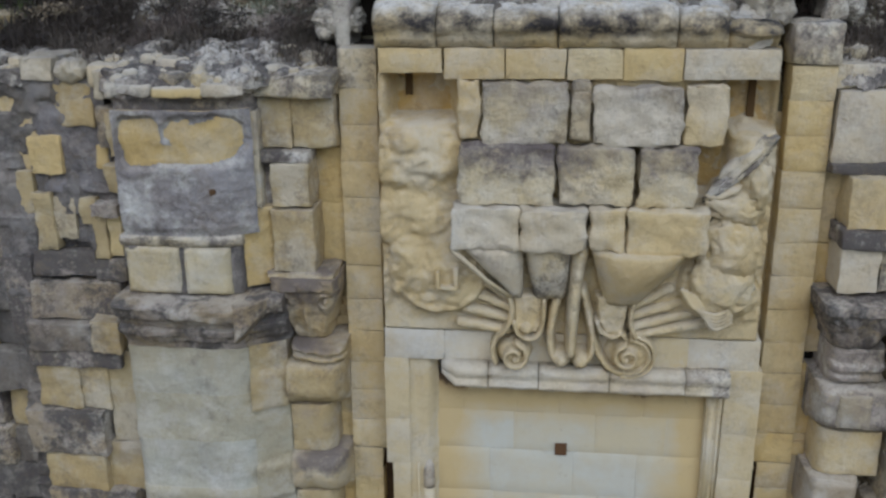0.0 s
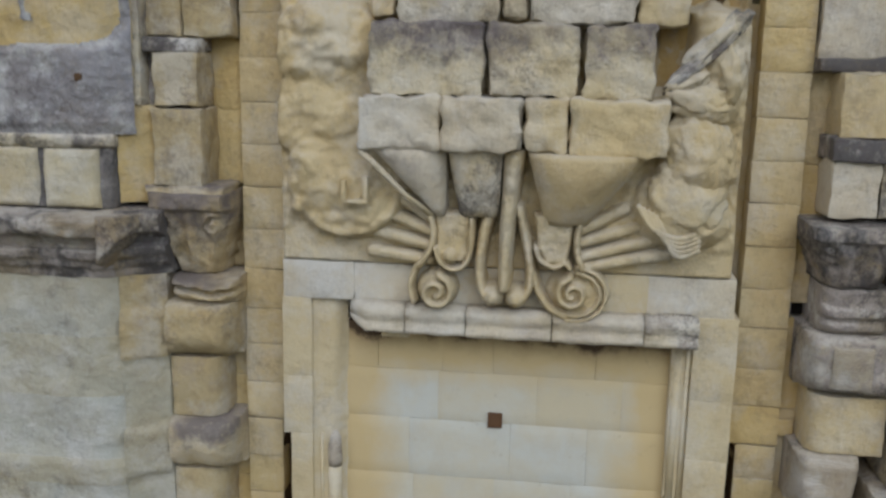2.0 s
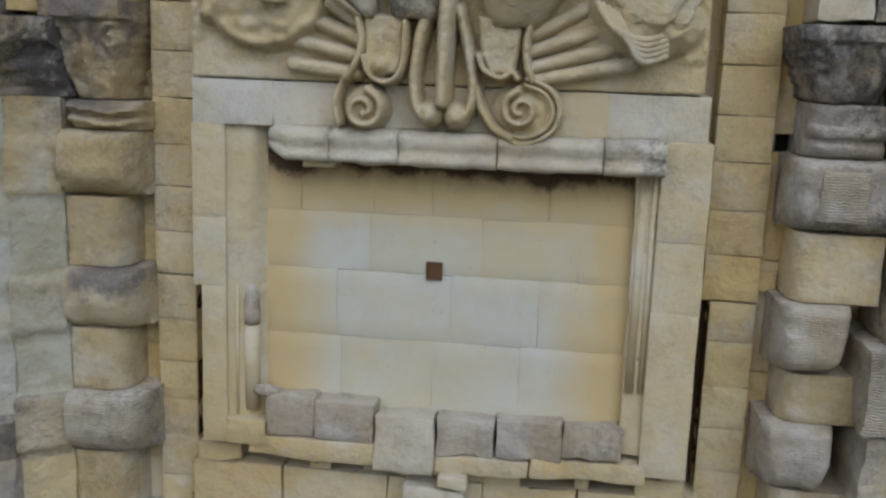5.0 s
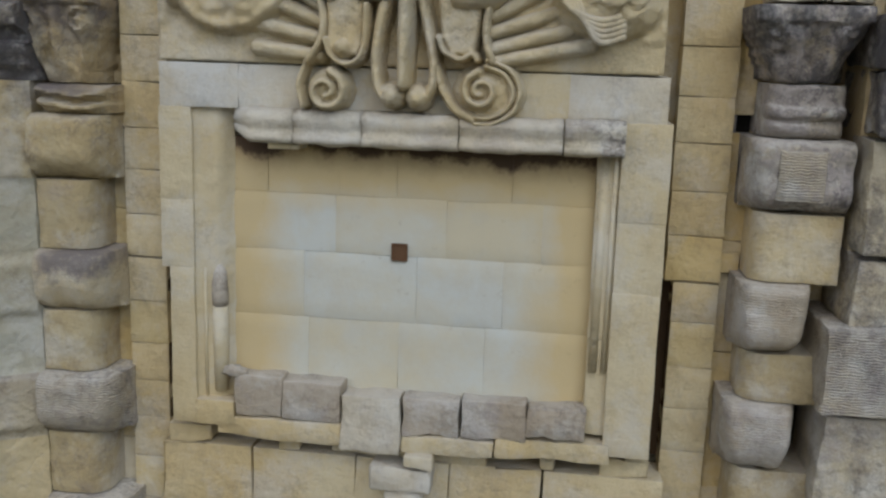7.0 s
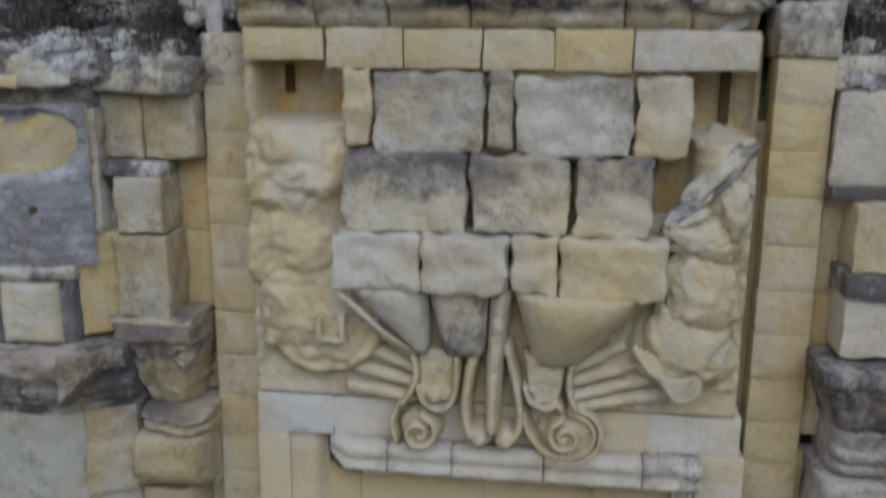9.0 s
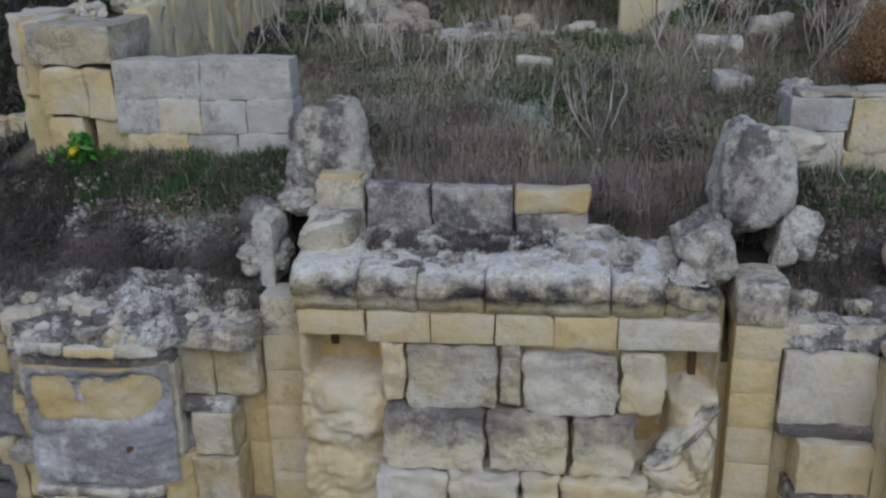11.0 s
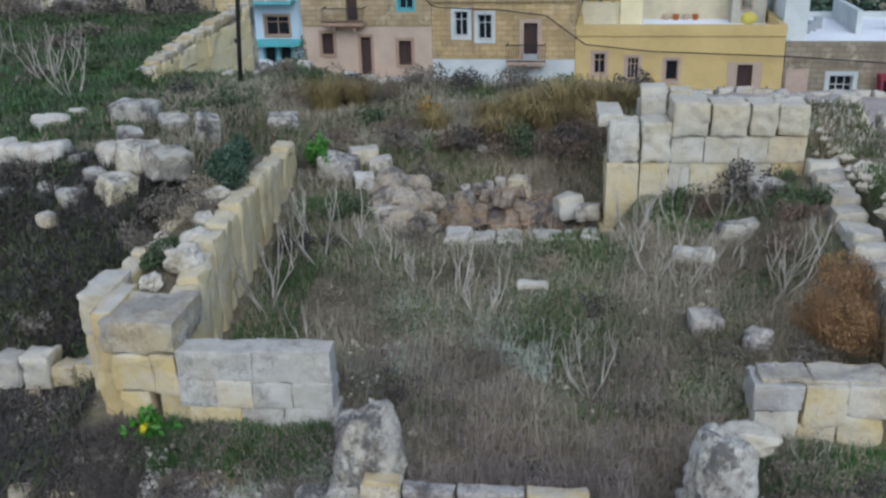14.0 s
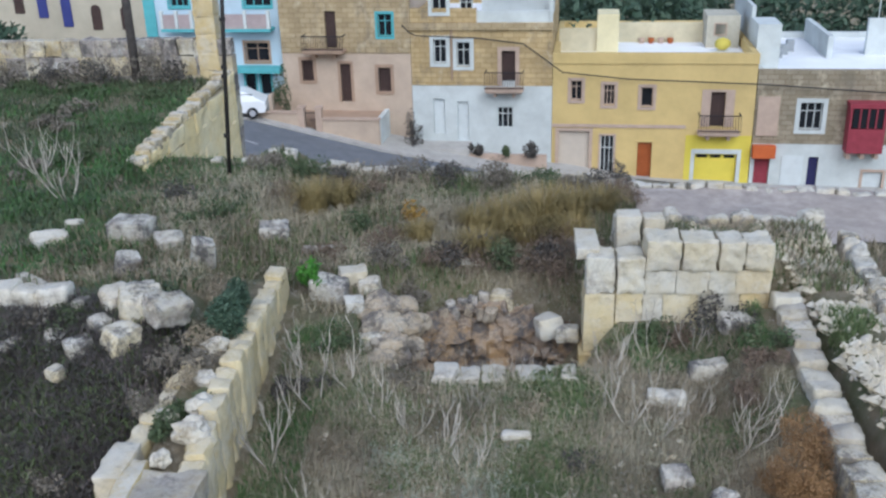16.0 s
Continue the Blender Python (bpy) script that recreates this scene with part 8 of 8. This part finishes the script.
def clump(name, at, rad, mat, n, label, category="shrub", leaf=0.03, group="", twigs=10, seed=0):
    """A low shrub: leaves scattered through lobes on thin twigs, uneven in outline."""
    r = np.random.RandomState(seed + 11)
    verts, faces = [], []
    lobes = [(r.normal(0, 0.42, 3) * (1, 1, 0.5) + (0, 0, 0.5), r.uniform(0.35, 0.6)) for _ in range(7)]
    for _ in range(n):
        c, s = lobes[r.randint(7)]
        d = r.normal(0, 1, 3)
        p = c + d / np.linalg.norm(d) * s * r.uniform(0.55, 1.0)
        p = np.array((p[0] * rad[0], p[1] * rad[1], max(0.01, p[2] * rad[2])))
        u, v = r.normal(0, 1, 3), r.normal(0, 1, 3)
        u = u / np.linalg.norm(u) * leaf * r.uniform(0.6, 1.5)
        v = v - u * (v @ u) / (u @ u)
        v = v / np.linalg.norm(v) * leaf * 0.45
        k = len(verts)
        verts += [p - u, p + v, p + u, p - v]
        faces.append((k, k + 1, k + 2, k + 3))
    bush = thing(name, label, category, at, 0.0, group)
    mesh_ob("foliage", verts, faces, mat, bush, "", False)
    verts, faces = [], []
    for _ in range(twigs):
        d = r.normal(0, 1, 3)
        d[2] = abs(d[2]) + 0.4
        e = d / np.linalg.norm(d) * np.array(rad) * 0.95
        k, w = len(verts), 0.004 + 0.003 * rad[0]
        verts += [(-w, 0, -0.03), (w, 0, -0.03), tuple(e), (0, w, -0.03)]
        faces += [(k, k + 1, k + 2), (k + 1, k + 3, k + 2), (k + 3, k, k + 2)]
    mesh_ob("branchwork", verts, faces, mat, bush, "", False)
    return bush


def on(x, y, dz=0.0):
    return (x, y, height(x, y) + dz)


clump("leafy_weed", (-3.72, 8.86, 8.64), (0.24, 0.2, 0.34), bright_leaf, 260, "bright green leafy weed at the foot of a wall", "weed", 0.05, seed=1)
clump("leafy_weed", (-3.28, 15.35, 9.75), (0.26, 0.26, 0.42), bright_leaf, 300, "bright green leafy plant beside a wall end", "weed", 0.05, seed=2)
flower = clump("flower", (-3.70, 8.74, 8.86), (0.06, 0.05, 0.07), leaf_mat("yellow_petal", (0.7, 0.62, 0.02), (0.6, 0.5, 0.02)), 40, "yellow flowers on a leafy weed", "flower", 0.03, twigs=2, seed=3)
clump("shrub", (-3.92, 13.15, 10.22), (0.46, 0.52, 0.5), grey_leaf, 5200, "dense grey-green rounded shrub on a wall", "shrub", 0.028, seed=4)
clump("shrub", (-4.12, 10.8, 9.93), (0.30, 0.48, 0.26), scrub_green, 1500, "fresh green weeds growing on a wall head", "shrub", 0.03, seed=5)
for i, (x, y, r) in enumerate(((-4.1, 11.5, 0.26), (-4.05, 12.0, 0.3), (-4.25, 12.5, 0.3), (-4.45, 11.0, 0.26), (-4.2, 13.9, 0.3), (-4.5, 12.0, 0.35))):
    clump("shrub", (x, y, 10.0 + 0.08 * (y - 11)), (r, r, r * 0.9), (straw, scrub_grey)[i % 2], 600, "dry grey scrub growing on a ruined wall", "shrub", 0.022, "wall scrub", 30, 700 + i)
clump("dead_bush", on(3.4, 10.55), (0.6, 0.62, 0.6), rust, 8000, "rusty brown dead bush", "bush", 0.016, twigs=160, seed=6)
clump("dead_bush", on(3.8, 10.95), (0.45, 0.55, 0.4), rust, 3500, "rusty brown dead bush", "bush", 0.016, twigs=100, seed=7)
clump("dead_bush", on(-1.9, 18.5), (0.3, 0.3, 0.3), leaf_mat("orange_leaves", (0.42, 0.24, 0.05), (0.3, 0.2, 0.06)), 300, "small orange-leaved bush in dry grass", "bush", 0.04, seed=8)


def tuft(at, rad, hgt, mat, n, label, seed):
    r = np.random.RandomState(seed)
    a, d = r.uniform(0, 2 * math.pi, n), np.sqrt(r.uniform(0, 1, n)) * rad * 0.45
    verts, faces = [], []
    for i in range(n):
        ca, sa, h = math.cos(a[i]), math.sin(a[i]), hgt * r.uniform(0.6, 1.1)
        out = r.uniform(0.3, 1.0) * rad
        px, py, w = -sa * 0.008, ca * 0.008, 1.0
        k = len(verts)
        for f, g in ((0, 0), (0.4, 0.65), (0.75, 0.95), (1.0, 1.0 - 0.25 * out / rad)):
            x, y, z = ca * (d[i] + out * f ** 1.5), sa * (d[i] + out * f ** 1.5), h * g
            t = 1 - f * 0.8
            verts += [(x - px * t, y - py * t, z), (x + px * t, y + py * t, z)]
        faces += [(k + 2 * j, k + 2 * j + 1, k + 2 * j + 3, k + 2 * j + 2) for j in range(3)]
    ob = mesh_ob("grass_tussock", verts, faces, mat, None, "", False)
    ob.matrix_world = pose(*at)
    return tagged(ob, label, "grass", "golden tussocks")


TUS = "large golden dry grass tussock"
for i, (x, y, rad, hgt) in enumerate(((-3.9, 18.9, 0.6, 0.75), (0.0, 17.9, 0.6, 0.7), (0.7, 18.1, 0.75, 0.8), (1.3, 18.4, 0.6, 0.7), (0.4, 17.3, 0.5, 0.55), (1.2, 17.4, 0.5, 0.6), (1.9, 18.9, 0.5, 0.5), (-0.6, 18.0, 0.45, 0.5), (-3.4, 19.3, 0.5, 0.6), (-0.5, 16.9, 0.5, 0.5), (-1.6, 17.4, 0.4, 0.45))):
    tuft(on(x, y), rad, hgt, gold_straw, 420, TUS, i)

SHRUBS = ((-3.5, 20.6, 0.6, scrub_dark), (-2.4, 20.9, 0.55, scrub_grey), (-1.2, 20.8, 0.6, scrub_dark), (-0.3, 20.6, 0.7, scrub_grey), (0.7, 20.5, 0.5, scrub_green), (2.2, 20.6, 0.6, scrub_dark), (1.4, 20.3, 0.4, scrub_grey), (-4.6, 21.0, 0.5, scrub_green), (-5.4, 20.9, 0.45, scrub_grey), (-6.6, 18.6, 0.45, scrub_dark), (-1.6, 15.9, 0.4, scrub_grey), (-0.8, 16.7, 0.55, scrub_dark), (-0.1, 16.6, 0.5, scrub_green),
          (0.9, 16.4, 0.5, scrub_dark), (1.2, 16.9, 0.45, scrub_grey), (-2.1, 16.4, 0.4, scrub_grey), (-2.9, 18.0, 0.4, scrub_green), (-5.8, 17.4, 0.5, scrub_green), (-2.6, 13.6, 0.35, scrub_green), (-3.0, 12.6, 0.3, scrub_dark), (2.3, 14.1, 0.4, scrub_green), (3.3, 14.2, 0.5, scrub_dark), (3.8, 13.4, 0.35, scrub_green), (3.3, 10.2, 0.35, scrub_grey))
for i, (x, y, r, m) in enumerate(SHRUBS):
    clump("shrub", on(x, y), (r, r, r * 0.8), m, int(900 * r + 350), "low twiggy scrub bush in dry grass", "shrub", 0.035, "scrub bushes", 24, 20 + i)
for i in range(30):  # scrub outside the long wall and on the upper field
    x, y = RNG.uniform(-9.5, -4.9), RNG.uniform(8.9, 13.0)
    r = RNG.uniform(0.25, 0.5)
    clump("shrub", on(x, y), (r, r, r * 0.6), (scrub_dark, scrub_grey, scrub_green)[i % 3], 520, "dark low scrub outside the ruined wall", "shrub", 0.03, "outer scrub", 20, 60 + i)
for i in range(34):
    x, y = RNG.uniform(-18, -9.2), RNG.uniform(18, 27.8)
    r = RNG.uniform(0.35, 0.8)
    clump("shrub", on(x, y), (r, r, r * 0.6), (scrub_dark, scrub_green, scrub_green, scrub_grey)[i % 4], 500, "rough green bush on the upper field", "shrub", 0.05, "field bushes", 14, 100 + i)
for i in range(12):
    x = -9.5 - 1.0 * i + RNG.uniform(-0.3, 0.3)
    clump("shrub", on(x, 27.6), (0.7, 0.5, RNG.uniform(0.5, 0.9)), (scrub_dark, scrub_grey)[i % 2], 700, "dark bush at the foot of a boundary wall", "shrub", 0.05, "wall bushes", 20, 150 + i)

brown_scrub = leaf_mat("red_brown_scrub", (0.17, 0.115, 0.085), (0.26, 0.20, 0.15))
for i, (x, y, r) in enumerate(((-0.3, 16.6, 0.5), (0.4, 16.5, 0.55), (1.0, 16.2, 0.5), (0.7, 17.0, 0.6), (1.5, 16.6, 0.45), (-1.1, 16.6, 0.4), (-2.2, 17.2, 0.45), (-3.2, 16.6, 0.4), (2.4, 19.6, 0.5), (-4.6, 19.6, 0.5), (-2.9, 19.9, 0.5), (3.6, 13.0, 0.35), (2.6, 14.0, 0.4), (3.4, 12.4, 0.35))):
    clump("shrub", on(x, y), (r, r, r * 0.75), brown_scrub, 1100, "red-brown twiggy dry scrub", "shrub", 0.024, "brown scrub", 40, 600 + i)


def branches(at, hgt, seed, label, group="bare shrubs"):
    """A leafless shrub: forked, tapering, bleached stems."""
    r = np.random.RandomState(seed)
    verts, faces = [], []

    def limb(p, d, length, rad, depth):
        n = 4
        pts, cur, dd = [np.array(p)], np.array(p), np.array(d, float)
        for _ in range(n):
            dd = dd + r.normal(0, 0.09, 3) + np.array((0, 0, 0.2))
            dd /= np.linalg.norm(dd)
            cur = cur + dd * length / n
            pts.append(cur)
        k = len(verts)
        for i, q in enumerate(pts):
            w = rad * (1 - 0.55 * i / n)
            for a in range(4):
                verts.append((q[0] + w * math.cos(a * 1.5708), q[1] + w * math.sin(a * 1.5708), q[2]))
        for i in range(n):
            for a in range(4):
                faces.append((k + 4 * i + a, k + 4 * i + (a + 1) % 4, k + 4 * i + 4 + (a + 1) % 4, k + 4 * i + 4 + a))
        if depth:
            for _ in range(1 + (r.rand() < 0.8)):
                e = dd + r.normal(0, 0.5, 3)
                e[2] = abs(e[2]) + 0.15
                limb(pts[r.randint(2, n + 1)], e / np.linalg.norm(e), length * r.uniform(0.5, 0.75), rad * 0.62, depth - 1)

    for s in range(3 + r.randint(3)):
        a = r.uniform(0, 2 * math.pi)
        limb((0.05 * math.cos(a), 0.05 * math.sin(a), -0.05), (0.75 * math.cos(a), 0.75 * math.sin(a), 0.7), hgt * r.uniform(0.4, 0.55), 0.010 * hgt + 0.0045, 3)
    ob = mesh_ob("bare_shrub", verts, faces, bark, None, "", True)
    ob.matrix_world = pose(*at)
    return tagged(ob, label, "shrub", group)


for i, (x, y, hgt) in enumerate(((-3.05, 11.2, 1.0), (-2.6, 12.3, 0.9), (-2.2, 12.9, 0.85), (-1.7, 12.2, 0.7), (-2.9, 13.2, 0.8), (-0.75, 11.6, 0.7), (-0.4, 11.2, 0.6), (-1.2, 11.9, 0.6), (0.85, 9.75, 0.75), (0.5, 10.1, 0.6), (1.75, 12.1, 0.85), (2.1, 11.9, 0.7), (1.5, 12.5, 0.7), (2.95, 11.5, 0.95), (3.2, 11.9, 0.8), (2.7, 12.4, 0.6), (2.2, 13.7, 0.7), (1.6, 13.5, 0.6), (2.9, 13.9, 0.6), (2.9, 9.0, 0.45), (-2.4, 10.4, 0.5), (-9.6, 19.4, 1.3), (-8.9, 18.6, 1.1), (-10.4, 20.4, 1.2), (-11.3, 19.2, 1.2), (-0.3, 12.4, 0.6), (0.3, 13.0, 0.5))):
    branches(on(x, y), hgt * 1.3, 200 + i, "leafless bleached fig shrub in dry grass")

field("broad_leaved_weeds", "low green broad-leaved weeds in dry grass", scatter(5200, -3.2, 3.8, 9.7, 14.3, 0.75, 0.2, 7), 0.04, 0.13, 0.022, 2.2, green_grass)
for i, (x, y, r) in enumerate(((-4.2, 8.75, 0.3), (-3.4, 8.45, 0.24), (-2.7, 8.6, 0.26), (-2.1, 8.5, 0.22), (-3.0, 8.3, 0.2), (-4.4, 8.4, 0.25), (2.7, 8.6, 0.25), (3.5, 8.7, 0.3), (4.2, 8.5, 0.3), (1.0, 8.7, 0.2), (0.2, 8.75, 0.22), (-0.6, 8.8, 0.2), (1.4, 9.4, 0.26), (-1.2, 9.6, 0.25), (0.3, 12.2, 0.3), (-1.5, 13.0, 0.3), (1.0, 11.2, 0.3), (-2.2, 11.4, 0.3), (2.4, 10.3, 0.3))):
    clump("shrub", on(x, y), (r, r, r * 0.7), (scrub_grey, scrub_dark, straw)[i % 3], 420, "low brown scrub among dry grass", "shrub", 0.022, "slope scrub", 26, 500 + i)

# small broken stone on the slopes behind the wall heads
gravel_pts = scatter(5200, -4.55, -1.68, 7.4, 8.55, 2.2, -0.15, 21) + scatter(2600, 2.1, 4.8, 7.6, 8.5, 2.2, -0.15, 22) + scatter(3200, -4.5, -1.7, 8.2, 9.0, 2.0, 0.0, 23) + scatter(1500, 2.1, 4.5, 8.2, 9.0, 2.0, 0.0, 28)
gv, gf = [], []
for x, y, z in gravel_pts:
    s = 0.008 + 0.034 * RNG.rand() ** 3
    z += 0.07 * RNG.rand() if y > 8.25 else 0.0
    z = max(z, 7.86 + (y - 7.3) * 0.3 if y < 7.66 else z)
    o = len(gv)
    d = RNG.uniform(0.7, 1.3, 6) * s
    gv += [(x + d[0], y, z), (x, y + d[1], z), (x - d[2], y, z), (x, y - d[3], z), (x + RNG.uniform(-s, s) * 0.4, y, z + d[4] * 0.8), (x, y, z - d[5])]
    gf += [(o, o + 1, o + 4), (o + 1, o + 2, o + 4), (o + 2, o + 3, o + 4), (o + 3, o, o + 4), (o + 1, o, o + 5), (o + 2, o + 1, o + 5), (o + 3, o + 2, o + 5), (o, o + 3, o + 5)]
grv = mesh_ob("rubble_gravel", gv, gf, stone_rock, None, "", False)
tagged(grv, "broken whitish limestone chips on a slope", "gravel", kind="stuff")
rub_pts = scatter(1900, 4.4, 5.6, 10, 16.8, 1.5, -0.2, 24) + scatter(1300, 2.2, 5.6, 15.2, 16.8, 1.5, -0.1, 25) + scatter(500, -2.5, 2.5, 9, 13, 0.8, 0.15, 26) + scatter(1700, -9.5, -4.7, 9, 13.5, 0.8, -0.1, 27)
gv, gf = [], []
for x, y, z in rub_pts:
    s = 0.03 + 0.09 * RNG.rand() ** 2 if x > 2 and y > 9 and (x > 4.3 or y > 15) else 0.015 + 0.05 * RNG.rand() ** 2
    o = len(gv)
    d = RNG.uniform(0.7, 1.3, 6) * s
    gv += [(x + d[0], y, z), (x, y + d[1], z), (x - d[2], y, z), (x, y - d[3], z), (x + RNG.uniform(-s, s) * 0.4, y, z + d[4] * 0.8), (x, y, z - d[5])]
    gf += [(o, o + 1, o + 4), (o + 1, o + 2, o + 4), (o + 2, o + 3, o + 4), (o + 3, o, o + 4), (o + 1, o, o + 5), (o + 2, o + 1, o + 5), (o + 3, o + 2, o + 5), (o, o + 3, o + 5)]
tagged(mesh_ob("rubble_stones", gv, gf, stone_pale, None, "", False), "scattered white rubble stones among weeds", "gravel", kind="stuff")


def tree(x, y, z, hgt, seed):
    r = np.random.RandomState(seed)
    t = thing("tree", "dark green bushy tree on the hillside", "tree", (x, y, z), 0, "hillside trees")
    part("trunk", tube([(0, 0, -0.5), (0.1, 0, hgt * 0.3), (0.0, 0.1, hgt * 0.6)], [0.2, 0.15, 0.08], 7), timber, t, "", True)
    verts, faces = [], []
    lobes = [(np.array((r.normal(0, hgt * 0.22), r.normal(0, hgt * 0.22), hgt * r.uniform(0.35, 0.85))), hgt * r.uniform(0.16, 0.28)) for _ in range(12)]
    for _ in range(1500):
        c, s = lobes[r.randint(12)]
        d = r.normal(0, 1, 3)
        p = c + d / np.linalg.norm(d) * s * r.uniform(0.7, 1.05)
        u, v = r.normal(0, 0.16, 3), r.normal(0, 0.1, 3)
        k = len(verts)
        verts += [p - u, p + v, p + u, p - v]
        faces.append((k, k + 1, k + 2, k + 3))
    mesh_ob("crown", verts, faces, grey_leaf, t, "", False)


for i in range(26):
    x = -6 + 1.9 * i + RNG.uniform(-0.6, 0.6)
    y = 67 + (i % 3) * 4 + RNG.uniform(-1, 1)
    tree(x, y, height(x, y), RNG.uniform(6, 9), 300 + i)
for i, (x, z) in enumerate(((-35.2, 4.6), (-33.4, 4.3), (-31.6, 3.7))):
    tree(x, 58, z, 4.4, 340 + i)

# plants before the houses
for x, y, z, s, m in ((-5.45, 51.6, 1.6, (0.6, 0.5, 2.0), scrub_dark), (-1.9, 51.1, 1.5, (0.35, 0.3, 0.5), scrub_dark), (-0.4, 51.0, 1.5, (0.35, 0.3, 0.5), scrub_green), (1.0, 50.9, 1.5, (0.5, 0.4, 0.7), scrub_dark), (-12.6, 51.4, 4.0, (0.4, 0.4, 1.3), scrub_green)):
    clump("house_plant", (x, y, z), s, m, 600, "dark green potted plant before a house front", "plant", 0.08, "house plants", 6, int(abs(x) * 10))
